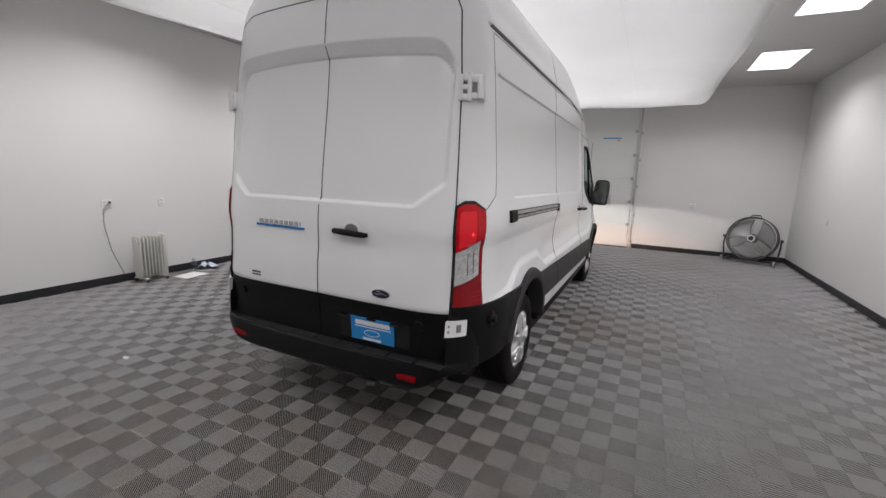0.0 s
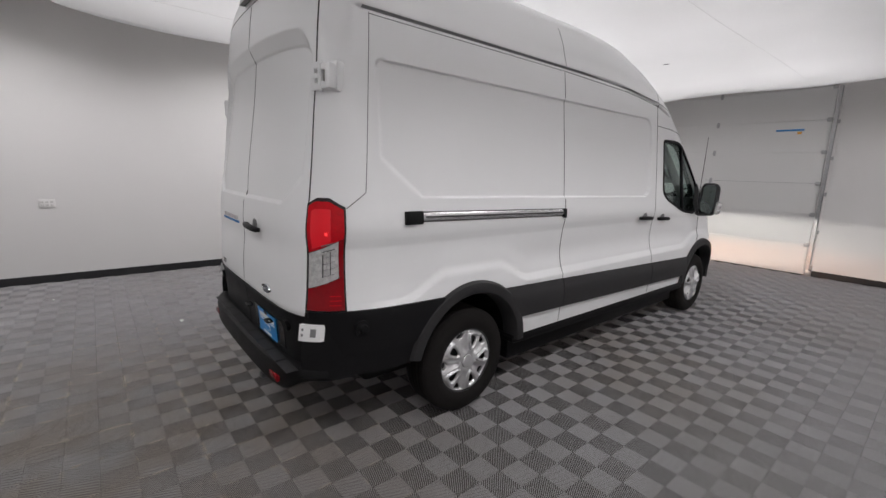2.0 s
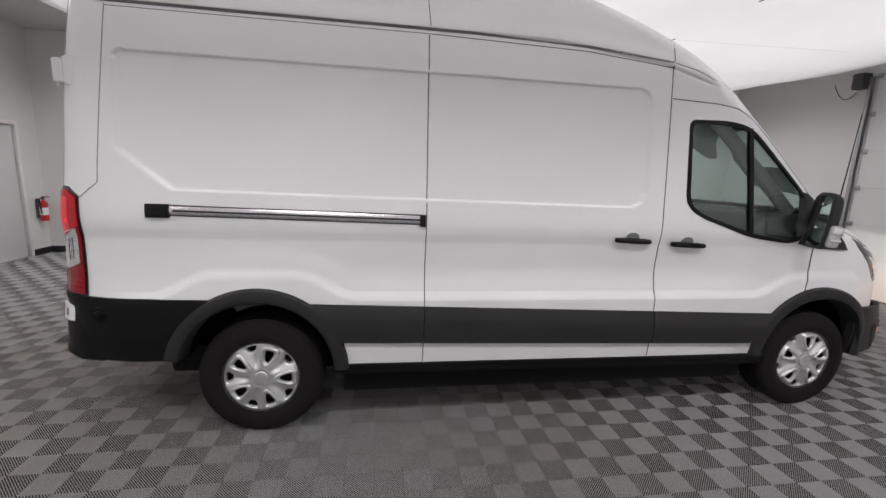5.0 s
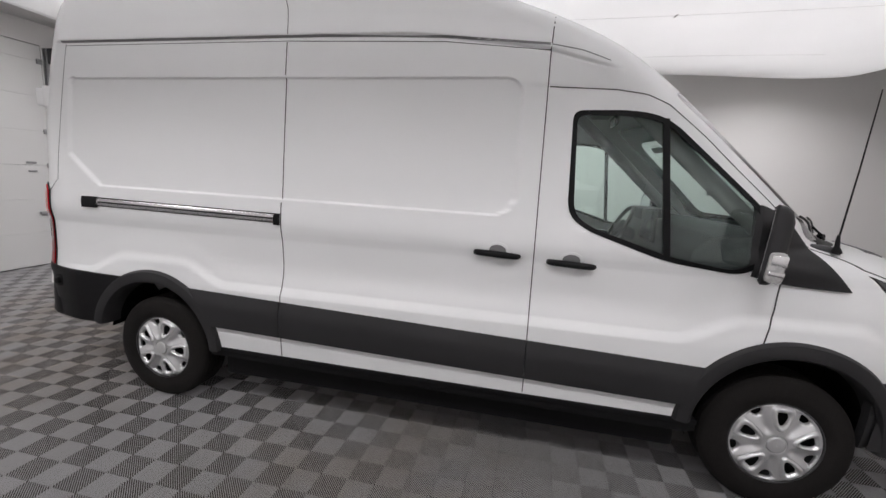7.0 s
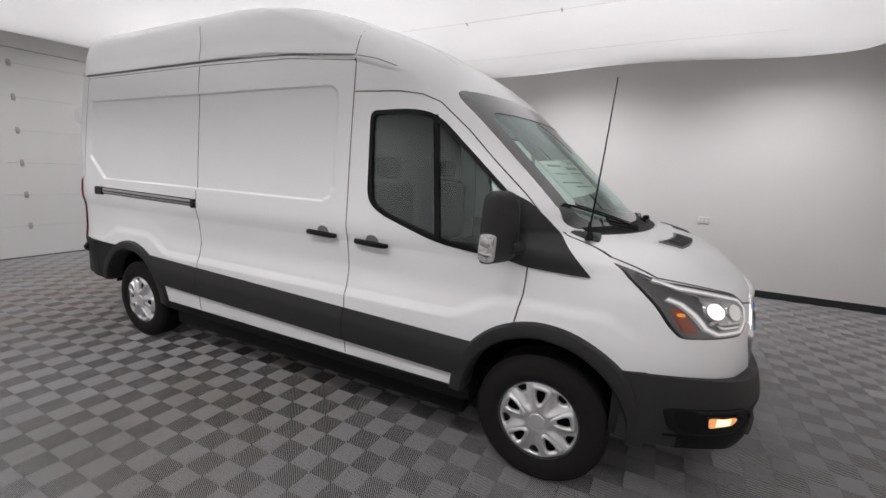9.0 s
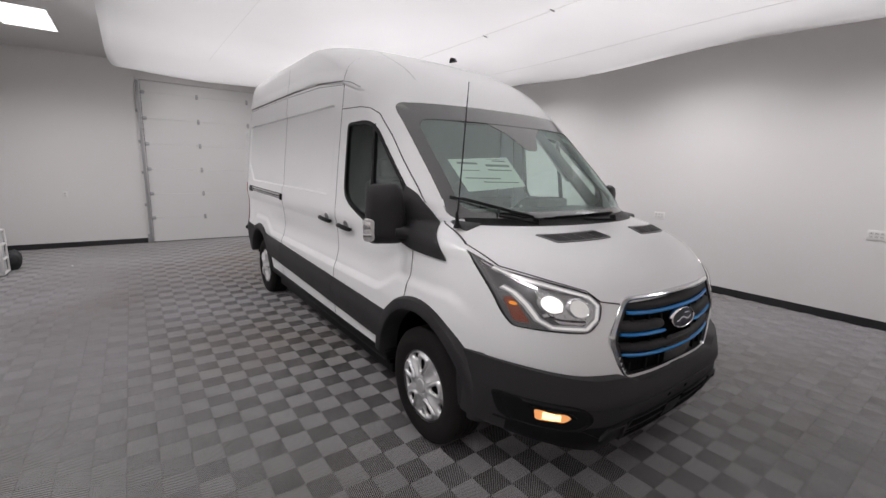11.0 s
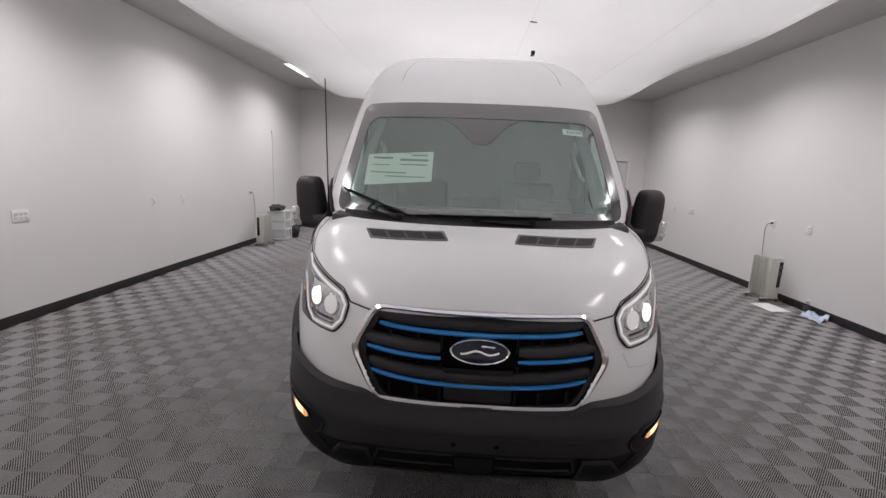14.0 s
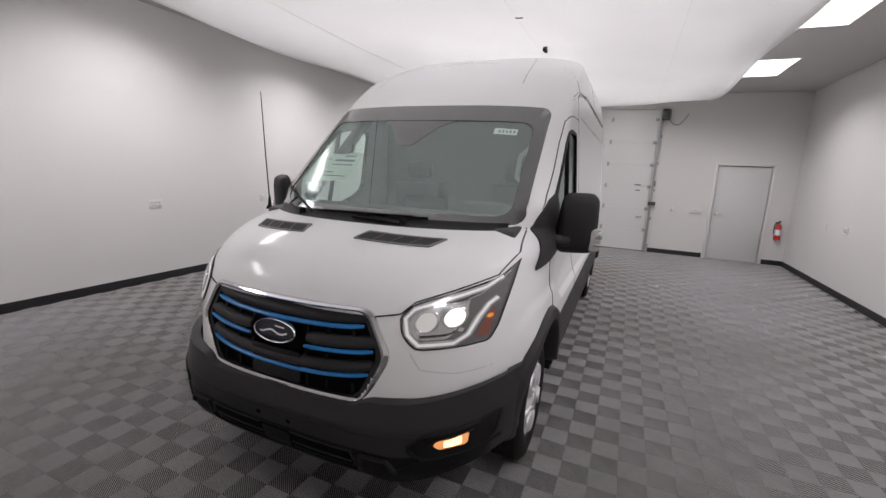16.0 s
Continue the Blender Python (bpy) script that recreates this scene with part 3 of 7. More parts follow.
box("threshold", MD[0], MD[1], YB - 0.1, YB + 0.01, -0.009, 0.006, M_GALV, door3)
bm = bmesh.new()
add_lathe(bm, [(0.030, 0), (0.030, 0.008), (0.012, 0.010), (0.012, 0.045), (0.008, 0.05)], pose(-3.17, YB - 0.03, 1.0, -90), 20)
add_tube(bm, [(-3.17, YB + 0.02, 1.0), (-3.20, YB + 0.024, 1.0), (-3.29, YB + 0.022, 0.995)], 0.009, 8)
part("door_handle", bm, M_CHROME, door3, "chrome lever handle", smooth=True)


# wall plates
def wall_plate(wall, along, z, width=0.075, height=0.115, sockets=1, dark=False):
    """A switch or socket plate: wall is 'left', 'right', 'front' or 'back'."""
    m = {"left": pose(XL, along, z, 90, 0, 90), "right": pose(XR, along, z, 90, 0, -90), "front": pose(along, YF, z, 90, 0, 0), "back": pose(along, YB, z, 90, 0, 180)}[wall]
    thing = empty("wall_outlet", "white plastic outlet plate on the wall", "outlet", "plates on the walls")
    thing.matrix_world = m
    bm = bmesh.new()
    add_box(bm, -width / 2, width / 2, -height / 2, height / 2, 0.0, 0.009, 0.003)
    part("plate", bm, M_PLATE, thing, smooth=True)
    for k in range(sockets):
        cx = (k - (sockets - 1) / 2) * 0.046
        for cy in (-0.02, 0.02):
            bm = bmesh.new()
            add_box(bm, cx - 0.017, cx + 0.017, cy - 0.014, cy + 0.014, 0.009, 0.0105, 0.002)
            sock = part("socket", bm, M_SOCKET, thing)
            for sx in (-0.006, 0.006):
                bm = bmesh.new()
                add_box(bm, cx + sx - 0.0012, cx + sx + 0.0012, cy - 0.004, cy + 0.005, 0.0100, 0.0110)
                part("slot", bm, M_DARKMETAL, sock)
    return thing


for wall, along, z, w, k in (("left", -0.06, 1.05, 0.125, 2), ("left", 0.62, 1.05, 0.075, 1), ("left", -2.31, 1.03, 0.165, 3), ("left", 2.30, 1.04, 0.165, 3), ("left", 4.80, 1.07, 0.165, 3), ("left", -3.04, 1.02, 0.075, 1), ("right", 2.47, 1.04, 0.165, 3), ("right", 0.66, 1.05, 0.075, 1), ("right", 0.03, 1.05, 0.075, 1), ("right", -2.02, 1.03, 0.09, 1), ("right", 5.85, 1.0, 0.075, 1), ("front", 2.62, 1.05, 0.12, 2), ("back", -2.30, 1.03, 0.075, 1), ("back", -2.78, 1.03, 0.21, 4), ("back", 3.36, 1.0, 0.075, 1)):
    wall_plate(wall, along, z, w, 0.115, k)
# thin strapped pipe drawn for a vertical edge line on the wall
conduit = tagged(new("conduit"), "thin white pipe drawn for a vertical edge line on the wall", "conduit")
bm = bmesh.new()
add_tube(bm, [(XR - 0.012, -3.12, 0.11), (XR - 0.012, -3.12, 2.36)], 0.011, 10)
part("pipe", bm, M_PLATE, conduit, smooth=True)
for z in (0.5, 1.4, 2.3):
    box("strap", XR - 0.026, XR, -3.15, -3.09, z, z + 0.02, M_PLATE, conduit, 0.002)


# oil-filled radiator heaters
def heater(x, y, rz, label, side=0.0):
    thing = tagged(new("radiator_heater"), label, "heater", "radiator heaters")
    thing.matrix_world = pose(x, y, 0, 0, 0, rz)
    for k in range(7):
        cx = -0.135 + k * 0.045
        outline = rounded([(-0.075, 0.06), (0.075, 0.06), (0.075, 0.62), (-0.075, 0.62)], 0.03, 4)
        prism("fin", outline, cx - 0.008, cx + 0.008, M_HEATER, thing, "x", 0.003)
    tube("tube", [(-0.15, 0, 0.12), (0.15, 0, 0.12)], 0.022, M_HEATER, thing, 12)
    tube("tube", [(-0.15, 0, 0.55), (0.15, 0, 0.55)], 0.022, M_HEATER, thing, 12)
    box("control_box", 0.155, 0.215, -0.085, 0.085, 0.06, 0.635, M_HEATER, thing, 0.02, "pale grey end cover")
    box("control_panel", 0.214, 0.219, side - 0.025, side + 0.025, 0.22, 0.58, M_GLOSSBLACK, thing, 0.002, "black control panel")
    lathe("knob", [(0.022, 0), (0.022, 0.014), (0.018, 0.018)], M_DARKMETAL, pose(0.219, side, 0.5, 0, 90, 0), thing, 20)
    lathe("knob", [(0.022, 0), (0.022, 0.014), (0.018, 0.018)], M_DARKMETAL, pose(0.219, side, 0.42, 0, 90, 0), thing, 20)
    for cx in (-0.11, 0.16):
        bm = bmesh.new()
        add_box(bm, cx - 0.02, cx + 0.02, -0.13, 0.13, 0.045, 0.062, 0.005)
        part("foot_bar", bm, M_HEATER, thing, smooth=True)
        for cy in (-0.115, 0.115):
            lathe("caster", [(0.022, -0.009), (0.024, -0.006), (0.024, 0.006), (0.022, 0.009)], M_DARKMETAL, pose(cx, cy, 0.024, 90, 0, 0), thing, 18)
    return thing


heater(-4.27, 0.26, 95, "pale grey finned oil radiator heater on casters by the wall", 0.05)
heater(4.08, -1.98, 90, "pale grey oil radiator heater with black control panel", -0.03)


def wire(name, pts, r, label):
    thing = tagged(new(name), label, "cable")
    tube("cord", pts, r, M_CABLE, thing, 6)
    box("plug", pts[0][0] - 0.014, pts[0][0] + 0.014, pts[0][1] - 0.014, pts[0][1] + 0.014, pts[0][2] - 0.014, pts[0][2] + 0.014, M_DARKMETAL, thing, 0.005)


wire("power_cord", [(XL + 0.03, -0.04, 1.07), (XL + 0.06, -0.08, 1.05), (XL + 0.05, -0.13, 0.98), (XL + 0.04, -0.13, 0.78), (XL + 0.05, -0.08, 0.45), (XL + 0.09, 0.02, 0.12)], 0.006, "grey cord plugged in and hanging down the wall")
wire("power_cord", [(XR - 0.03, -2.02, 1.05), (XR - 0.06, -2.05, 1.03), (XR - 0.04, -2.13, 0.9), (XR - 0.03, -2.16, 0.55), (XR - 0.05, -2.15, 0.2), (XR - 0.1, -2.12, 0.12)], 0.006, "grey cord plugged in and hanging down the wall")


# white drawer cart with a dark bag on it
def drawer_cart(x, y):
    thing = tagged(new("drawer_cart"), "white plastic three-drawer cart with clear drawers", "drawers")
    thing.matrix_world = pose(x, y, 0, 0, 0, 90)
    bm = bmesh.new()
    for z in (0.02, 0.22, 0.42, 0.62):
        add_box(bm, -0.17, 0.17, -0.2, 0.2, z, z + 0.022, 0.006)
    for sx in (-0.16, 0.16):
        for sy in (-0.19, 0.19):
            add_box(bm, sx - 0.012, sx + 0.012, sy - 0.012, sy + 0.012, 0.02, 0.64, 0.004)
    part("frame", bm, M_PLATE, thing, smooth=True)
    for z in (0.045, 0.245, 0.445):
        d = box("drawer", -0.145, 0.145, -0.19, 0.175, z, z + 0.165, material("frosted_drawer", (0.62, 0.64, 0.64), 0.3), thing, 0.012, "frosted clear drawer")
        box("handle", -0.05, 0.05, -0.205, -0.188, z + 0.12, z + 0.15, M_PLATE, d, 0.004)
    return thing


drawer_cart(4.08, -2.68)
bm = bmesh.new()
bmesh.ops.create_icosphere(bm, subdivisions=4, radius=1)
for v in bm.verts:
    k = 1 + 0.35 * noise.noise(v.co * 1.7) + 0.12 * noise.noise(v.co * 5)
    v.co = Vector((v.co.x * 0.15 * k, v.co.y * 0.20 * k, max(-0.055, v.co.z * 0.07 * k)))
bag = part("bag", bm, M_SEAT, None, smooth=True)
bag.location = (4.10, -2.62, 0.702)
tagged(bag, "dark crumpled cloth bag lying on the drawer cart", "bag")
bm = bmesh.new()
bmesh.ops.create_icosphere(bm, subdivisions=4, radius=1)
for v in bm.verts:
    k = 1 + 0.25 * noise.noise(v.co * 1.3) + 0.1 * noise.noise(v.co * 4)
    v.co = Vector((v.co.x * 0.09 * k, v.co.y * 0.12 * k, max(-0.145, v.co.z * 0.15 * k)))
sack = part("tool_bag", bm, M_SEAT, None, smooth=True)
sack.location = (3.86, -3.0, 0.147)
tagged(sack, "small dark soft bag standing on the floor", "bag")


# drum fan
def drum_fan(x, y, rz):
    thing = tagged(new("drum_fan"), "large grey drum fan with wire guard on a wheeled stand", "fan")
    thing.matrix_world = pose(x, y, 0, 0, 0, rz)
    tilt = pose(0, 0, 0.50, 90 - 8, 0, 0)
    bm = bmesh.new()
    add_lathe(bm, [(0.415, -0.13), (0.43, -0.135), (0.43, 0.135), (0.415, 0.13)], tilt, 64, True)
    drum = part("drum", bm, M_DARKMETAL, thing, "dark ribbed drum", smooth=True)
    bm = bmesh.new()
    for r in [0.08 + 0.028 * k for k in range(13)]:
        add_tube(bm, [tilt @ Vector((r * math.cos(a), r * math.sin(a), 0.128)) for a in [2 * math.pi * k / 48 for k in range(48)]], 0.0022, 4, True)
    part("guard_rings", bm, M_DRUM, thing, "grey wire guard", smooth=True)
    for k in range(8):
        a = 2 * math.pi * k / 8
        tube("guard_spoke", [tilt @ Vector((0.06 * math.cos(a), 0.06 * math.sin(a), 0.131)), tilt @ Vector((0.425 * math.cos(a), 0.425 * math.sin(a), 0.131))], 0.004, M_DRUM, thing, 6)
    lathe("hub_ring", [(0.045, 0.125), (0.068, 0.125), (0.068, 0.142), (0.045, 0.142)], M_PLATE, tilt, thing, 32, True, "pale ring badge")
    for k in range(3):
        a0 = 2 * math.pi * k / 3 + 0.35
        verts, faces = [], []
        for i in range(9):
            r = 0.06 + 0.325 * i / 8
            for j in range(9):
                a = a0 + (j / 8 - 0.5) * 1.75 * (0.55 + 0.45 * i / 8)
                verts.append(tilt @ Vector((r * math.cos(a), r * math.sin(a), 0.03 + 0.07 * (j / 8 - 0.5))))
        for i in range(8):
            for j in range(8):
                q = i * 9 + j
                faces.append((q, q + 1, q + 10, q + 9))
        blade = mesh_object("blade", verts, faces, M_DRUM, thing, "grey metal fan blade", True)
        sol = blade.modifiers.new("thickness", "SOLIDIFY")
        sol.thickness = 0.003
    lathe("motor", [(0.09, -0.10), (0.095, -0.05), (0.095, 0.02), (0.03, 0.04)], M_DARKMETAL, tilt, thing, 32)
    for sx in (-1, 1):
        tube("stand_arm", [(sx * 0.47, 0.0, 0.53), (sx * 0.475, 0.0, 0.35), (sx * 0.45, 0.0, 0.12), (sx * 0.40, 0.0, 0.06)], 0.016, M_DARKMETAL, thing, 10)
        tube("stand_foot", [(sx * 0.40, -0.24, 0.06), (sx * 0.40, 0.24, 0.06)], 0.016, M_DARKMETAL, thing, 10)
        lathe("pivot_knob", [(0.03, 0), (0.03, 0.03), (0.02, 0.035)], M_DARKMETAL, pose(sx * 0.47, 0, 0.50, 0, sx * 90, 0), thing, 20)
        w = lathe("wheel", [(0.058, -0.018), (0.062, -0.012), (0.062, 0.012), (0.058, 0.018)], M_DRUM, pose(sx * 0.44, -0.20, 0.062, 0, 90, 0), thing, 28, label="pale wheel")
        lathe("rubber_foot", [(0.022, 0), (0.022, 0.05), (0.016, 0.06)], M_BLACK, pose(sx * 0.40, 0.21, 0.0), thing, 16)
    tube("cross_bar", [(-0.40, 0.0, 0.06), (0.40, 0.0, 0.06)], 0.014, M_DARKMETAL, thing, 10)
    tube("top_handle", [tilt @ Vector((-0.09, 0.43, 0.0)), tilt @ Vector((-0.07, 0.47, 0.0)), tilt @ Vector((0.07, 0.47, 0.0)), tilt @ Vector((0.09, 0.43, 0.0))], 0.010, M_DARKMETAL, thing, 8)
    return thing


drum_fan(3.70, 7.30, -20)


# fire extinguisher
ext = tagged(new("fire_extinguisher"), "small red fire extinguisher hung on the wall", "fire extinguisher")
ext.matrix_world = pose(-4.30, YB + 0.10, 0.55)
lathe("cylinder", [(0.02, 0), (0.052, 0.006), (0.055, 0.03), (0.055, 0.27), (0.045, 0.31), (0.022, 0.33), (0.018, 0.35)], M_REDEXT, None, ext, 28)
lathe("label_band", [(0.0556, 0.10), (0.0562, 0.10), (0.0562, 0.22), (0.0556, 0.22)], M_WHITEPRINT, None, ext, 28, True, "white label band")
box("valve", -0.018, 0.018, -0.018, 0.018, 0.35, 0.385, M_DARKMETAL, ext, 0.004)
box("lever", -0.012, 0.012, -0.01, 0.09, 0.385, 0.40, M_DARKMETAL, ext, 0.003)
tube("hose", [(0, -0.02, 0.37), (0.05, -0.02, 0.36), (0.072, 0, 0.28), (0.066, 0.01, 0.12)], 0.009, M_BLACK, ext, 8)
box("bracket", -0.02, 0.02, -0.10, -0.05, 0.05, 0.36, M_DARKMETAL, ext, 0.003)


# paper, bottle and bag on the floor by the heater
def crumpled(name, w, d, h, x, y, rz, mat, label, category, seed):
    verts, faces, n_side = [], [], 18
    for j in range(n_side):
        for i in range(n_side):
            u, v = i / (n_side - 1) - 0.5, j / (n_side - 1) - 0.5
            z = 0.003 + h * (0.5 + noise.noise(Vector((u * 3 + seed, v * 3, seed)))) * (0.4 + abs(noise.noise(Vector((u * 2, v * 2, seed + 4)))))
            verts.append((u * w, v * d, max(0.002, z)))
    for j in range(n_side - 1):
        for i in range(n_side - 1):
            a = j * n_side + i
            faces.append((a, a + 1, a + n_side + 1, a + n_side))
    ob = mesh_object(name, verts, faces, mat, smooth=True)
    ob.matrix_world = pose(x, y, 0, 0, 0, rz)
    sol = ob.modifiers.new("thickness", "SOLIDIFY")
    sol.thickness = 0.0015
    return tagged(ob, label, category)


crumpled("paper_sheet", 0.28, 0.36, 0.012, -4.10, 0.72, 8, M_WHITEPRINT, "sheet of white paper lying on the floor", "paper", 2)
crumpled("plastic_bag", 0.26, 0.22, 0.14, -4.33, 1.16, 30, material("pale_blue_film", (0.45, 0.52, 0.62), 0.25), "crumpled pale blue plastic bag on the floor", "bag", 7)
bottle = tagged(new("water_bottle"), "clear plastic bottle standing on the floor by the wall", "bottle")
bottle.location = (-4.38, 0.96, 0)
lathe("bottle_body", [(0.028, 0), (0.033, 0.005), (0.033, 0.05), (0.030, 0.06), (0.033, 0.07), (0.033, 0.13), (0.020, 0.17), (0.013, 0.185)], M_BOTTLE, None, bottle, 24)
lathe("cap", [(0.014, 0.185), (0.014, 0.20), (0.012, 0.202)], M_WHITEPRINT, None, bottle, 20)
lathe("label", [(0.0335, 0.075), (0.0338, 0.075), (0.0338, 0.125), (0.0335, 0.125)], M_DARKMETAL, None, bottle, 24, True)
# crumbs of litter on the floor
for k, (lx, ly, ls) in enumerate(((-1.95, -1.25, 0.030), (-3.1, -0.6, 0.02), (-3.9, 2.4, 0.02), (3.2, -2.9, 0.02), (-3.5, -2.3, 0.018), (-2.9, 0.2, 0.015))):
    crumpled("paper_scrap", ls * 1.6, ls, ls * 0.5, lx, ly, 40 * k, M_PAPER, "small scrap of pale paper on the floor", "scrap", k + 11)

# ---------------------------------------------------------------- the van's skin
van = empty("cargo_van", "white high-roof electric cargo van parked on the tiled floor", "van")

# profiles over the height: half width, nose, tail, and how far the nose's corner runs back
HALF = spline([0.30, 0.44, 0.60, 0.83, 0.98, 1.10, 1.185, 1.21, 1.245, 1.29, 1.44, 1.70, 2.10, 2.30, 2.40, 2.50, 2.60, 2.68, 2.73, 2.77, 2.793, 2.81], [0.97, 1.0, 1.012, 1.014, 1.002, 1.001, 1.003, 1.008, 1.016, 1.0205, 1.008, 0.985, 0.945, 0.922, 0.908, 0.895, 0.876, 0.852, 0.818, 0.755, 0.65, 0.42])
NOSE = spline([0.30, 0.50, 0.68, 0.92, 1.05, 1.12, 1.20, 1.27, 1.33, 1.37, 1.41, 1.50, 1.70, 2.00, 2.22, 2.40, 2.50, 2.60, 2.68, 2.73, 2.77, 2.793, 2.81], [4.70, 4.74, 4.755, 4.745, 4.715, 4.675, 4.60, 4.49, 4.33, 4.12, 4.04, 3.94, 3.73, 3.415, 3.15, 2.87, 2.65, 2.39, 2.15, 1.91, 1.64, 1.40, 1.1])
RUN = spline([0.30, 0.92, 1.05, 1.20, 1.33, 1.39, 1.50, 1.70, 2.22, 2.50, 2.81], [0.95, 0.97, 0.98, 1.02, 1.02, 0.70, 0.52, 0.48, 0.46, 0.46, 0.50])
TAIL = spline([0.30, 0.60, 0.78, 0.86, 1.25, 1.45, 2.00, 2.30, 2.52, 2.66, 2.74, 2.81], [-1.075, -1.075, -1.092, -1.115, -1.105, -1.085, -1.045, -1.02, -0.995, -0.96, -0.90, -0.72])
TRUN = spline([0.30, 0.80, 1.20, 1.45, 1.90, 2.81], [0.34, 0.38, 0.42, 0.37, 0.22, 0.22])
TBLUNT = spline([0.30, 1.40, 1.90, 2.81], [8.0, 8.0, 5.0, 5.0])
BLUNT = spline([0.30, 1.18, 1.38, 2.0, 2.4, 2.81], [2.95, 2.9, 2.4, 2.4, 3.6, 4.2])
WHEEL_Y = (0.0, 3.75)
ARCH_R = 0.435


def nose_curve(z, count):
    """Half of the nose seen from above at height z: from the side to the middle."""
    th = np.linspace(0, 1, 400)
    u = 1 - th ** 3
    y = NOSE(z) - RUN(z) * (1 - np.power(np.clip(1 - u ** BLUNT(z), 0, 1), 0.45))
    return resample(u * HALF(z), y, count)


def tail_curve(z, count):
    th = np.linspace(0, 1, 400)
    u = 1 - th ** 3
    y = TAIL(z) + TRUN(z) * (1 - np.power(np.clip(1 - u ** float(TBLUNT(z)), 0, 1), 0.5)) + 0.02 * u * u
    return resample(u * HALF(z), y, count)


def resample(x, y, count):
    s = np.concatenate([[0], np.cumsum(np.hypot(np.diff(x), np.diff(y)))])
    t = np.linspace(0, s[-1], count)
    return np.interp(t, s, x), np.interp(t, s, y)


def crease_height(y):
    """The lower crease, which rises over the wheels."""
    z = 0.835 + 0 * y
    for wy in WHEEL_Y:
        z = np.maximum(z, 0.835 + 0.13 * (1 - step(0.22, 0.56, np.abs(y - wy))))
    return z


def groove_height(y):
    return 2.385 - 0.085 * step(1.6, 2.55, y) - 0.10 * step(2.35, 2.85, y)


def panel_depth(y, z):
    """How deep a place lies within the large pressed side panel, in metres from its edge."""
    low = 1.445 - 0.02 * (y / 2.3)
    d = np.minimum(np.minimum(y + 0.67, 2.345 - y), np.minimum((z - low) * 0.85, 2.155 - z))
    d = np.minimum(d, ((y + 0.66) * 0.62 + (z - 1.65) * 0.785) * 0.9)
    for cy, cz, sy, sz in ((2.345 - 0.10, 2.155 - 0.10, 1, 1), (-0.67 + 0.05, 2.155 - 0.05, -1, 1), (2.345 - 0.08, 1.42 + 0.08, 1, -1)):
        r = 0.10 if sy > 0 and sz > 0 else 0.06
        oy, oz = (y - cy) * sy, (z - cz) * sz
        d = np.where((oy > 0) & (oz > 0), (r - np.hypot(oy, oz)) * (0.85 if sz < 0 else 1.0), d)
    return d


def side_shape(y, z):
    """What the pressings add to the half width."""
    lift = z - crease_height(y)
    add = (0.008 * step(0.21, 0.05, lift) + 0.020 * np.clip((0.058 - lift) / 0.050, 0, 1)) * step(4.25, 4.0, y) * step(-0.86, -0.60, y)
    d = panel_depth(y, z)
    add = add - 0.014 * np.clip(d / 0.008, 0, 1) * step(2.5, 2.3, y)
    g = groove_height(y)
    run = step(2.86, 2.66, y) * step(-0.80, -0.74, y)
    add = add + run * 0.011 * np.clip((z - g) / 0.013, 0, 1) * step(g + 0.12, g + 0.02, z)
    add = add - run * 0.006 * np.exp(-((z - g + 0.004) / 0.006) ** 2)
    # soft hollow of the front door and fender under the waist
    add = add - 0.010 * np.exp(-((z - 1.02) / 0.10) ** 2) * step(0.35, 0.8, y) * step(3.35, 2.9, y)
    return add


def rear_press(x, z):
    """How far the pressed panels of the rear doors lie inside the doors' outer face."""
    x = np.asarray(x, float)
    arch = 2.305 - 0.035 * np.clip(x / 0.80, 0, 1) ** 2 - 0.10 * np.clip((x - 0.68) / 0.12, 0, 1) ** 2.5
    low = np.minimum(z - 1.400, (z - 1.400) * 0.80 - (x - 0.64) * 0.62)
    deep = 0.020 + 0.022 * step(1.5, 2.15, z)
    panel = deep * np.clip(low / 0.017, 0, 1) * np.clip((arch - z) / 0.076, 0, 1) + 0.007 * np.clip((arch - 0.073 - z) / 0.007, 0, 1) * np.clip((z - 1.55) / 0.4, 0, 1)
    return panel * step(0.82, 0.79, x) + 0.010 * np.exp(-((z - 1.15) / 0.10) ** 2) * step(0.80, 0.6, x)


def side_x(y, z):
    """Half width of the skin at a place seen from the side."""
    y, z = np.asarray(y, float), np.asarray(z, float)
    base = HALF(z)
    q = np.clip((NOSE(z) - y) / RUN(z), 0, 1)
    u = np.power(np.clip(1 - np.power(np.clip(1 - q, 0, 1), 1 / 0.45), 0, 1), 1 / BLUNT(z))
    qt = np.clip((y - TAIL(z)) / (TRUN(z) + 0.02), 0, 1)
    ut = np.power(np.clip(1 - np.power(np.clip(1 - qt, 0, 1), 2), 0, 1), 1 / TBLUNT(z))
    return base * u * ut + side_shape(y, z) * (u > 0.8)


def nose_y(x, z):
    u = np.clip(np.abs(x) / HALF(z), 0, 0.9999)
    return NOSE(z) - RUN(z) * (1 - np.power(1 - u ** BLUNT(z), 0.45))


def tail_y(x, z):
    u = np.clip(np.abs(x) / HALF(z), 0, 0.9999)
    return TAIL(z) + TRUN(z) * (1 - np.power(1 - u ** TBLUNT(z), 0.5)) + 0.02 * u * u + rear_press(np.abs(x), z)


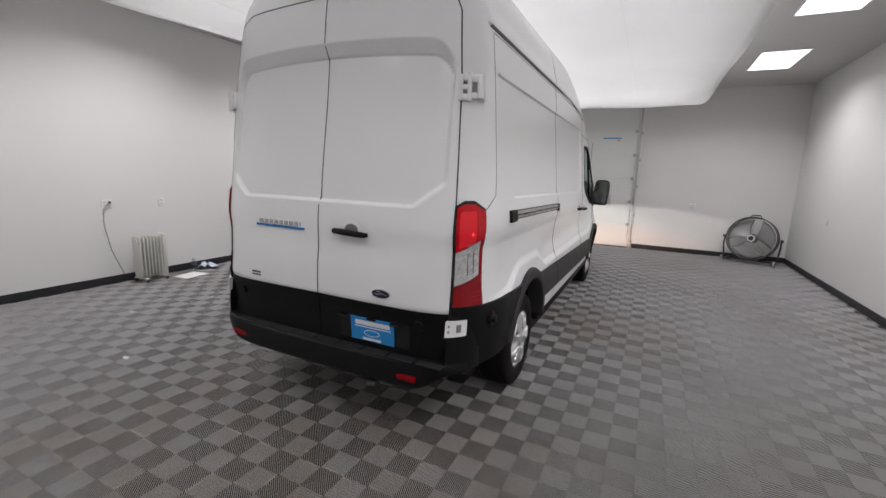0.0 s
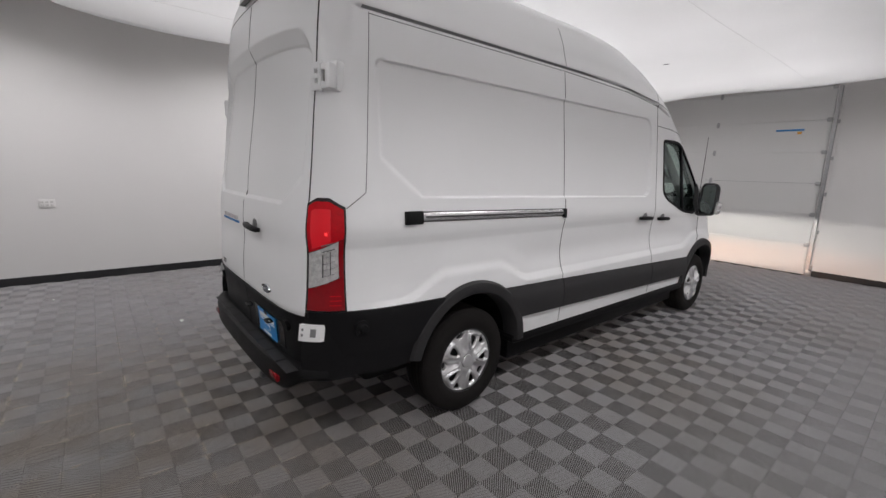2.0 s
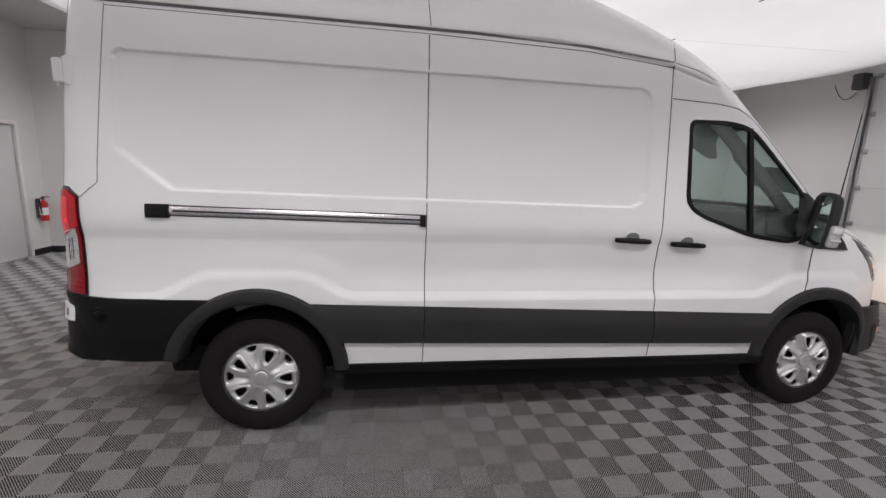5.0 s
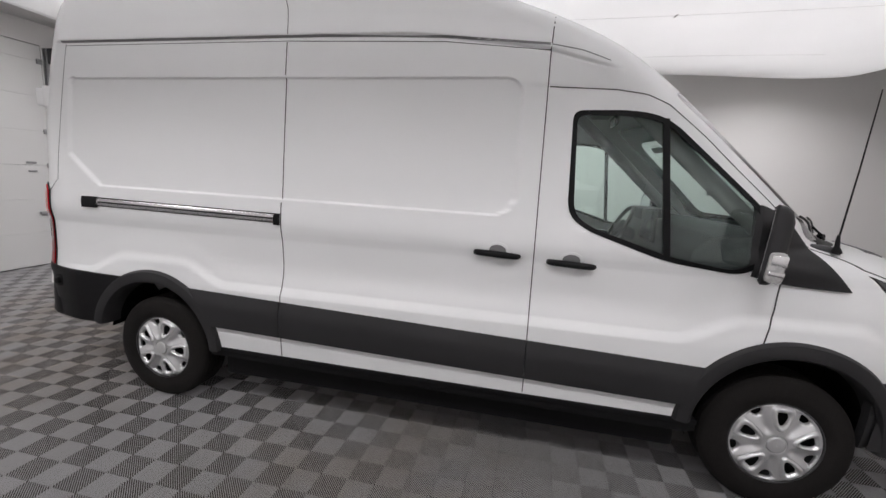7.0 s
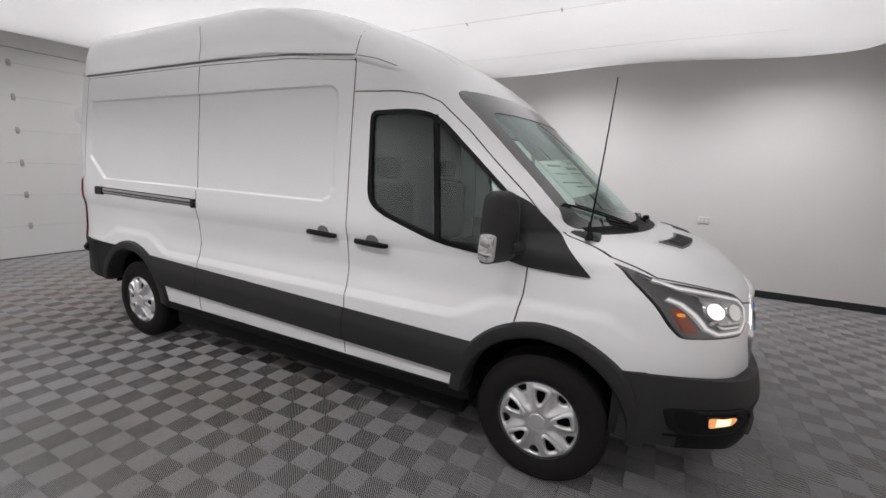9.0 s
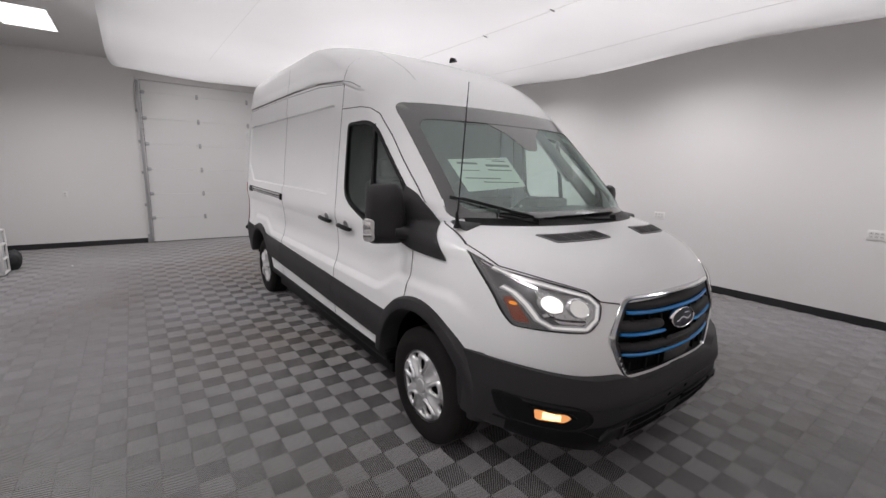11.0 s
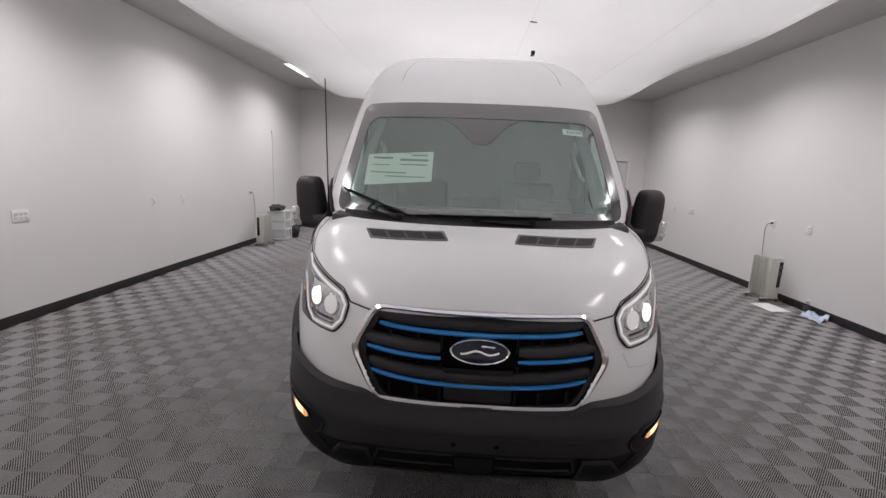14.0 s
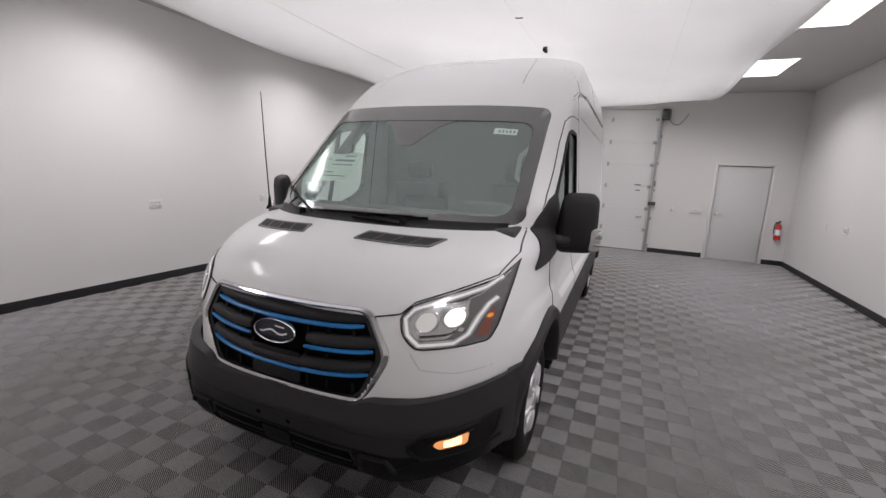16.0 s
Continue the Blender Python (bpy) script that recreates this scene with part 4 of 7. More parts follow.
# openings in the skin
DOOR_WINDOW = rounded([(2.605, 1.985), (2.90, 1.990), (3.06, 1.955), (3.525, 1.535), (3.585, 1.32), (3.465, 1.215), (3.12, 1.255), (2.72, 1.385), (2.62, 1.46)], [0.05, 0.1, 0.10, 0.06, 0.10, 0.08, 0.1, 0.08, 0.08], 5)
SCREEN = rounded([(-0.868, 1.385), (0.868, 1.385), (0.842, 2.105), (-0.842, 2.105)], 0.07, 6)
GRILLE_HOLE = [(-0.45, 1.055), (0.45, 1.055), (0.535, 0.885), (0.43, 0.685), (-0.43, 0.685), (-0.535, 0.885)]
ARCHES = []
for wy in WHEEL_Y:
    pts = [(wy + ARCH_R * math.cos(a), 0.405 + ARCH_R * math.sin(a)) for a in np.linspace(0, math.pi, 40)]
    ARCHES.append(pts + [(wy - ARCH_R, 0.2), (wy + ARCH_R, 0.2)])


def grow(poly, r):
    """The polygon pushed out from its middle by about r."""
    cx, cy = sum(p[0] for p in poly) / len(poly), sum(p[1] for p in poly) / len(poly)
    out = []
    for px, py in poly:
        d = math.hypot(px - cx, py - cy)
        out.append((px + (px - cx) / d * r, py + (py - cy) / d * r))
    return out


def build_skin():
    fine = [(0.83, 0.93, 0.006), (1.15, 1.25, 0.008), (1.385, 1.47, 0.004), (2.06, 2.13, 0.005), (2.13, 2.17, 0.003), (2.17, 2.23, 0.004), (2.23, 2.37, 0.0065), (2.37, 2.41, 0.0032)]
    coarse = [z for z in np.arange(0.44, 2.55, 0.0145) if not any(a - 0.004 < z < b + 0.004 for a, b, _ in fine)]
    levels = np.unique(np.concatenate([coarse] + [np.arange(a, b, gap) for a, b, gap in fine] + [np.linspace(2.555, 2.81, 40)]))
    n_tail, n_side, n_nose = 90, 330, 130
    rows = []
    for z in levels:
        tx, ty = tail_curve(z, n_tail)
        nx, ny = nose_curve(z, n_nose)
        fixed = np.linspace(ty[0], 2.2 if ny[0] > 2.3 else ny[0] - 0.05, n_side - 70)
        ahead = np.linspace(fixed[-1], ny[0], 71)[1:]
        sy = np.concatenate([fixed, ahead])
        sx = np.full(len(sy), float(HALF(z)))
        xs = np.concatenate([tx[::-1], sx[1:-1], nx])
        ys = np.concatenate([ty[::-1], sy[1:-1], ny])
        sideways = np.concatenate([step(0.10, 0.0, (np.abs(tx[::-1] - tx[0]))), np.ones(len(sx) - 2), step(0.16, 0.0, np.abs(nx - nx[0]))])
        xs = xs + side_shape(ys, z + 0 * ys) * sideways
        ys[:n_tail] = ys[:n_tail] + rear_press(xs[:n_tail], z)
        rows.append(np.stack([xs, ys, np.full(len(xs), z)], 1))
    grid = np.stack(rows)
    nz, nc, _ = grid.shape
    n_left = n_tail + n_side - 2
    X, Y, Z = grid[:, :, 0].copy(), grid[:, :, 1].copy(), grid[:, :, 2].copy()
    col = np.arange(nc)[None, :] + np.zeros((nz, 1))
    side_zone = (X > 0.70) & (col > n_tail - 30) & (col < nc - 40)
    nose_zone = (col > n_left - 20)
    # pull points near the edge of an opening onto it
    for poly in [DOOR_WINDOW] + ARCHES:
        dist, by, bz = nearest(poly, Y, Z)
        pull = side_zone & (dist < 0.0095)
        Y, Z = np.where(pull, by, Y), np.where(pull, bz, Z)
    dist, bx, bz = nearest(SCREEN, X, Z)
    pull = nose_zone & (dist < 0.0095) & (Z > 1.38)
    shift = nose_y(bx, bz)
    X, Z, Y = np.where(pull, bx, X), np.where(pull, bz, Z), np.where(pull, shift, Y)
    cx = (X[:-1, :-1] + X[1:, :-1] + X[:-1, 1:] + X[1:, 1:]) / 4
    cy = (Y[:-1, :-1] + Y[1:, :-1] + Y[:-1, 1:] + Y[1:, 1:]) / 4
    cz = (Z[:-1, :-1] + Z[1:, :-1] + Z[:-1, 1:] + Z[1:, 1:]) / 4
    sz, nzone = side_zone[:-1, :-1], nose_zone[:-1, :-1]
    hole = sz & inside(DOOR_WINDOW, cy, cz)
    for poly in ARCHES:
        hole |= sz & inside(poly, cy, cz)
    hole |= nzone & inside(SCREEN, cx, cz) & (cz > 1.38)
    hole |= nzone & inside(GRILLE_HOLE, cx, cz)
    hole |= (cy < -0.36) & (cz < 0.505) & (col[:-1, :-1] < n_left)
    # which panel a face belongs to
    zone = np.zeros(cx.shape, int)
    zone[(cy < -0.93) & (cx < 0.90) & (cz < 2.56) & (col[:-1, :-1] < n_tail)] = 1
    zone[sz & (cy > 2.465) & (cy < 3.60) & (cz < 2.09 - np.maximum(0, cy - 3.0) * 0.93) & (cz > 0.44)] = 2
    zone[nzone & (cz > 1.10) & (cz < 1.40) & (cx < 0.86) & (cy > 3.9)] = 3
    slide = sz & (cy > 0.955) & (cy < 2.465) & (cz > 0.44) & (cz < 2.36)
    verts = np.stack([X, Y, Z], 2).reshape(-1, 3)
    a = (np.arange(nz - 1)[:, None] * nc + np.arange(nc - 1)[None, :])
    quads = np.stack([a, a + 1, a + nc + 1, a + nc], 2)

    def emit(name, mask, mirror, label=""):
        f = quads[mask]
        v = verts.copy()
        if mirror:
            v[:, 0] *= -1
            f = f[:, ::-1]
        used, inv = np.unique(f.ravel(), return_inverse=True)
        return mesh_object(name, v[used], inv.reshape(-1, 4), M_PAINT, van, label, True)

    open_faces = ~hole
    # shell, in halves joined into one mesh
    right = open_faces & (zone == 0) & ~slide
    left = open_faces & (zone == 0)
    fr, fl = quads[right], quads[left][:, ::-1] + len(verts)
    mirrored = verts.copy()
    mirrored[:, 0] *= -1
    allv = np.concatenate([verts, mirrored])
    top = [((nz - 1) * nc + k) for k in range(nc)]
    cap = top + [len(verts) + k for k in reversed(top[1:-1])]
    faces = [tuple(q) for q in np.concatenate([fr, fl])]
    used, inv = np.unique(np.concatenate([np.concatenate([fr, fl]).ravel(), np.array(cap)]), return_inverse=True)
    nq = len(fr) + len(fl)
    newf = [tuple(q) for q in inv[:nq * 4].reshape(-1, 4)] + [tuple(inv[nq * 4:])]
    body = mesh_object("body", allv[used], newf, M_PAINT, van, "white painted steel body shell", True)
    weld = body.modifiers.new("weld", "WELD")
    weld.merge_threshold = 0.0005
    emit("sliding_door", open_faces & slide & (zone == 0), False, "white sliding side door")
    for mirror in (False, True):
        emit("front_door", open_faces & (zone == 2), mirror, "white front door")
        emit("rear_door", open_faces & (zone == 1), mirror, "white tall rear door")
    # bonnet from both halves
    f = quads[open_faces & (zone == 3)]
    f2 = f[:, ::-1] + len(verts)
    both = np.concatenate([f, f2])
    used, inv = np.unique(both.ravel(), return_inverse=True)
    hood = mesh_object("bonnet", allv[used], inv.reshape(-1, 4), M_PAINT, van, "white bonnet", True)
    weld = hood.modifiers.new("weld", "WELD")
    weld.merge_threshold = 0.0005


build_skin()


# pieces that lie on the skin
def side_point(sx, y, z, off=0.0):
    return Vector((sx * (float(side_x(y, z)) + off), y, z))


def nose_point(x, z, off=0.0):
    return Vector((x, float(nose_y(x, z)) + off, z))


def tail_point(x, z, off=0.0):
    return Vector((x, float(tail_y(x, z)) - off, z))


def along(pts, gap=0.03):
    """Points set close together along a broken line."""
    out = []
    for (a0, b0), (a1, b1) in zip(pts[:-1], pts[1:]):
        n_seg = max(1, int(math.hypot(a1 - a0, b1 - b0) / gap))
        out += [(a0 + (a1 - a0) * k / n_seg, b0 + (b1 - b0) * k / n_seg) for k in range(n_seg)]
    return out + [pts[-1]]


def ribbon(name, pts, place, width, mat, parent=None, off=0.0012, label="", deep=0.004, gap=0.03):
    """A narrow strip that follows the skin along points; place turns a point into space."""
    pts = along(pts, gap)
    bm = bmesh.new()
    rows = []
    for i, (a, b) in enumerate(pts):
        a0, b0 = pts[max(i - 1, 0)]
        a1, b1 = pts[min(i + 1, len(pts) - 1)]
        dl = math.hypot(a1 - a0, b1 - b0) or 1
        na, nb = -(b1 - b0) / dl * width / 2, (a1 - a0) / dl * width / 2
        rows.append([bm.verts.new(place(a + na, b + nb, -deep)), bm.verts.new(place(a + na, b + nb, off)), bm.verts.new(place(a - na, b - nb, off)), bm.verts.new(place(a - na, b - nb, -deep))])
    for r0, r1 in zip(rows[:-1], rows[1:]):
        for k in range(3):
            bm.faces.new((r0[k], r0[k + 1], r1[k + 1], r1[k]))
    return part(name, bm, mat, parent or van, label)


def patch(name, a0, a1, lo, hi, place, off, mat, parent=None, na=40, nb=6, label="", edge=0.02, bulge=0.0):
    """A sheet with thickness over the skin between two curves."""
    bm = bmesh.new()
    grid = []
    for i in range(na + 1):
        a = a0 + (a1 - a0) * i / na
        l0, h0 = lo(a), hi(a)
        grid.append([bm.verts.new(place(a, l0 + (h0 - l0) * j / nb, off + bulge * math.sin(math.pi * j / nb))) for j in range(nb + 1)])
    for i in range(na):
        for j in range(nb):
            bm.faces.new((grid[i][j], grid[i + 1][j], grid[i + 1][j + 1], grid[i][j + 1]))
    rim = [(a0 + (a1 - a0) * i / na, lo(a0 + (a1 - a0) * i / na), grid[i][0]) for i in range(na + 1)]
    rim += [(a1, lo(a1) + (hi(a1) - lo(a1)) * j / nb, grid[na][j]) for j in range(1, nb + 1)]
    rim += [(a0 + (a1 - a0) * i / na, hi(a0 + (a1 - a0) * i / na), grid[i][nb]) for i in range(na - 1, -1, -1)]
    rim += [(a0, lo(a0) + (hi(a0) - lo(a0)) * j / nb, grid[0][j]) for j in range(nb - 1, 0, -1)]
    inner = [bm.verts.new(place(a, b, off - edge)) for a, b, _ in rim]
    k = len(rim)
    for i in range(k):
        bm.faces.new((rim[i][2], rim[(i + 1) % k][2], inner[(i + 1) % k], inner[i]))
    return part(name, bm, mat, parent or van, label, smooth=True)


def dense(poly, guide=None, gap=0.04):
    """An outline with more points on its long edges; a guide outline sets how many."""
    guide = guide or poly
    out = []
    for i in range(len(poly)):
        j = (i + 1) % len(poly)
        n_seg = max(1, int(math.hypot(guide[j][0] - guide[i][0], guide[j][1] - guide[i][1]) / gap))
        out += [(poly[i][0] + (poly[j][0] - poly[i][0]) * k / n_seg, poly[i][1] + (poly[j][1] - poly[i][1]) * k / n_seg) for k in range(n_seg)]
    return out


def sheet(name, poly, place, off, mat, parent=None, label="", edge=0.01, cells=14, smooth=True):
    """A flat outline laid on the skin, with thickness: filled by a fan of rings towards its middle."""
    ca, cb = sum(p[0] for p in poly) / len(poly), sum(p[1] for p in poly) / len(poly)
    poly = dense(poly)
    bm = bmesh.new()
    rings = []
    for k in range(cells):
        f = 1 - k / cells
        rings.append([bm.verts.new(place(ca + (a - ca) * f, cb + (b - cb) * f, off)) for a, b in poly])
    mid = bm.verts.new(place(ca, cb, off))
    under = [bm.verts.new(place(a, b, off - edge)) for a, b in poly]
    n_poly = len(poly)
    for i in range(n_poly):
        j = (i + 1) % n_poly
        bm.faces.new((under[i], under[j], rings[0][j], rings[0][i]))
        for r0, r1 in zip(rings[:-1], rings[1:]):
            bm.faces.new((r0[i], r0[j], r1[j], r1[i]))
        bm.faces.new((rings[-1][i], rings[-1][j], mid))
    return part(name, bm, mat, parent or van, label, smooth=smooth)


def band(name, outer, inner, place, off, mat, parent=None, label="", edge=0.01, lift=0.0):
    """A ring between two outlines with as many points."""
    bm = bmesh.new()
    outer, inner = dense(outer), dense(inner, outer)
    n_pts = len(outer)
    o2 = [bm.verts.new(place(a, b, off - edge)) for a, b in outer]
    o1 = [bm.verts.new(place(a, b, off)) for a, b in outer]
    md = [bm.verts.new(place((a + c) / 2, (b + d) / 2, off + lift)) for (a, b), (c, d) in zip(outer, inner)]
    i1 = [bm.verts.new(place(a, b, off)) for a, b in inner]
    i2 = [bm.verts.new(place(a, b, off - edge)) for a, b in inner]
    for r0, r1 in ((o2, o1), (o1, md), (md, i1), (i1, i2)):
        for i in range(n_pts):
            j = (i + 1) % n_pts
            bm.faces.new((r0[i], r0[j], r1[j], r1[i]))
    return part(name, bm, mat, parent or van, label, smooth=True)


def right_side(y, z, off):
    return side_point(1, y, z, off)


def left_side(y, z, off):
    return side_point(-1, y, z, off)


SIDES = ((1, right_side), (-1, left_side))

# ---------------------------------------------------------------- the van's parts
# shut lines
for sx, place in SIDES:
    ribbon("shut_line", [(2.465, 0.45), (2.465, 2.30), (2.475, 2.50)], place, 0.0055, M_SEAM)
    ribbon("shut_line", [(2.475, 2.105), (2.80, 2.092), (2.95, 2.070), (3.06, 2.025), (3.24, 1.875), (3.40, 1.72), (3.58, 1.555), (3.66, 1.47)], place, 0.0055, M_SEAM)
    ribbon("shut_line", [(3.635, 1.20), (3.625, 1.05), (3.595, 0.90), (3.575, 0.80)], place, 0.0055, M_SEAM, off=0.003, gap=0.012)
    ribbon("shut_line", [(-0.70, 2.37), (-0.735, 1.90), (-0.765, 1.48), (-0.865, 1.40)], place, 0.004, M_CHANNEL)
    ribbon("roof_channel", [(-0.74, 2.388), (1.2, 2.388), (1.9, 2.368), (2.46, 2.318)], place, 0.012, M_CHANNEL, off=0.0015, deep=0.003)
    ribbon("roof_channel_tip", [(2.47, 2.316), (2.62, 2.285), (2.76, 2.235)], place, 0.005, M_CHANNEL, off=0.0015, deep=0.012)
    ribbon("roof_channel_edge", [(-0.70, 2.362), (0.955, 2.362)], place, 0.003, M_SEAM, off=0.001)
    ribbon("roof_seam", [(0.955, 2.40), (0.94, 2.55), (0.90, 2.66)], place, 0.004, M_SEAM)
    ribbon("shut_line", [(2.475, 2.50), (2.49, 2.58)], place, 0.004, M_SEAM)
ribbon("shut_line", [(0.955, 0.45), (0.955, 1.30), (0.948, 2.38)], right_side, 0.0055, M_SEAM)
ribbon("shut_line", [(0.955, 2.362), (1.9, 2.342), (2.465, 2.290)], right_side, 0.004, M_SEAM)
ribbon("shut_line", [(0.0, 0.60), (0.0, 2.55)], tail_point, 0.006, M_SEAM)
for sx in (1, -1):
    ribbon("shut_line", [(sx * 0.868, 0.60), (sx * 0.868, 1.45), (sx * 0.848, 2.05), (sx * 0.815, 2.42), (sx * 0.78, 2.50), (sx * 0.65, 2.545), (0.0, 2.565)], tail_point, 0.006, M_SEAM)
    # bonnet shut line
    ribbon("shut_line", [(sx * 0.880, 1.37), (sx * 0.912, 1.275), (sx * 0.865, 1.192), (sx * 0.74, 1.150), (sx * 0.61, 1.108), (sx * 0.565, 1.062), (sx * 0.455, 1.045)], nose_point, 0.006, M_SEAM, off=0.003, gap=0.01)


# black cladding along the sides
def clad_top(y):
    return 0.835 - 0.030 * y


def clad_low(y):
    return 0.605 - 0.024 * y


def clad_profile(place, top):
    """The skin's place, pushed out below a slanted upper third."""
    def at(y, z, off):
        return place(y, z, off + (0.018 * min(1.0, max(0.0, (top(y) - z) / 0.075)) if off > 0 else 0.0))
    return at


def arch_edge(y):
    """Height of a circle a little wider than the wheel opening."""
    return 0.405 + math.sqrt(max(0.0, 0.46 ** 2 - y * y))


for sx, place in SIDES:
    patch("side_cladding", 0.25, 0.952, lambda y: max(clad_low(y), arch_edge(y)), clad_top, clad_profile(place, clad_top), 0.008, M_CLAD, na=20, nb=8, bulge=0.004, label="black plastic lower cladding")
    patch("side_cladding", 0.958, 2.462, clad_low, clad_top, clad_profile(place, clad_top), 0.008, M_CLAD, na=40, nb=8, bulge=0.004)
    patch("side_cladding", 2.468, 3.46, lambda y: min(clad_top(y), max(clad_low(y), arch_edge(y - 3.75))), clad_top, clad_profile(place, clad_top), 0.008, M_CLAD, na=26, nb=8, bulge=0.004)
    # same plastic as the side cladding, with weaker light put into its darker colour
    patch("rear_cladding", -1.04, -0.25, lambda y: max(0.624, arch_edge(y)), lambda y: 0.866 - 0.02 * (y + 0.9), place, 0.014, M_BLACK, na=30, nb=8, bulge=0.004, label="black plastic rear corner cladding")
    patch("rear_cladding", -1.04, -0.42, lambda y: 0.497, lambda y: 0.620, place, 0.004, M_BLACK, na=30, nb=6)
    # black sill under the white one, falling a little towards the front, with a groove
    for poly, out in (([(0.42, 0.447), (3.36, 0.437), (3.36, 0.412), (0.42, 0.424)], 1.037), ([(0.42, 0.426), (3.36, 0.414), (3.36, 0.372), (3.31, 0.360), (0.46, 0.378), (0.42, 0.388)], 1.024)):
        prism("sill", poly, min(sx * 0.88, sx * out), max(sx * 0.88, sx * out), M_BLACK, van, "x", 0.005, "black sill")
    # unseen box added to keep light off the floor under the van
    box("under_sill_blocker", min(sx * 0.70, sx * 0.94), max(sx * 0.70, sx * 0.94), 0.47, 3.29, 0.22, 0.43, M_BLACK, van, 0.01)
    # wheel arch lips
    for wy in WHEEL_Y:
        bm = bmesh.new()
        rings = []
        for k in range(49):
            a = math.pi * (0.012 + 0.921 * k / 48 if wy == 0 else -0.02 + 1.00 * k / 48)
            ring = []
            for r, o in ((ARCH_R - 0.013, -0.10), (ARCH_R - 0.010, 0.004), (ARCH_R + 0.004, 0.026), (ARCH_R + 0.03, 0.032), (ARCH_R + 0.066, 0.026), (ARCH_R + 0.078, 0.006), (ARCH_R + 0.078, -0.02)):
                yy, zz = wy + r * math.cos(a), 0.405 + r * math.sin(a)
                base = float(side_x(wy + min(max(yy - wy, -0.5), 0.5) * (1 if wy == 0 else 0.9), max(zz, 0.5)))
                ring.append(bm.verts.new((sx * (base + o), yy, zz)))
            rings.append(ring)
        for r0, r1 in zip(rings[:-1], rings[1:]):
            for j in range(6):
                bm.faces.new((r0[j], r0[j + 1], r1[j + 1], r1[j]))
        bm.faces.new(rings[0])
        bm.faces.new(rings[-1][::-1])
        part("wheel_arch_trim", bm, M_CLAD, van, "black plastic wheel arch trim", smooth=True)
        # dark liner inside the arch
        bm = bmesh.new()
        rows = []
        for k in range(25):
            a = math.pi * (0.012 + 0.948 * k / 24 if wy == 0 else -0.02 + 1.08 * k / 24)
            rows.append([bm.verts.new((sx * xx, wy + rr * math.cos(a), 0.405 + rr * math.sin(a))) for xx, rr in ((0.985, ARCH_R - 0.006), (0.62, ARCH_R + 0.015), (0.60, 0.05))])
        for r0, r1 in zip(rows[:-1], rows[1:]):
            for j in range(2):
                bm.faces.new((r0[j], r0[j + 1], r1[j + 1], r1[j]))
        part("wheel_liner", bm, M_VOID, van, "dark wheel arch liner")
    # white painted inner panel over the rear wheel, its shade put in as grey
    for a0, a1, x_in in ((0.42, 0.66, 0.84),):
        bm = bmesh.new()
        rows = []
        for k in range(17):
            a = math.pi * (a0 + (a1 - a0) * k / 16)
            rows.append([bm.verts.new((sx * xx, rr * math.cos(a), 0.405 + rr * math.sin(a))) for xx, rr in ((0.87, ARCH_R - 0.026), (x_in, ARCH_R - 0.028), (x_in - 0.004, ARCH_R - 0.080), (x_in - 0.012, ARCH_R - 0.086))])
        for r0, r1 in zip(rows[:-1], rows[1:]):
            for j in range(3):
                bm.faces.new((r0[j], r0[j + 1], r1[j + 1], r1[j]))
        part("inner_fender", bm, M_CHANNEL, van, "inner wheel housing, white paint greyed for shade", smooth=True)
# underbody
box("underbody", -0.72, 0.72, -0.62, 4.45, 0.27, 0.46, M_BLACK, van, 0.03, "dark underbody")
box("battery_case", -0.62, 0.62, 0.75, 2.95, 0.17, 0.30, M_DARKMETAL, van, 0.02)
tube("rear_axle", [(-0.85, 0, 0.345), (0.85, 0, 0.345)], 0.045, M_DARKMETAL, van, 12)
for sx in (1, -1):
    box("leaf_spring", sx * 0.52 - 0.035, sx * 0.52 + 0.035, -0.75, 0.75, 0.30, 0.335, M_DARKMETAL, van, 0.006)


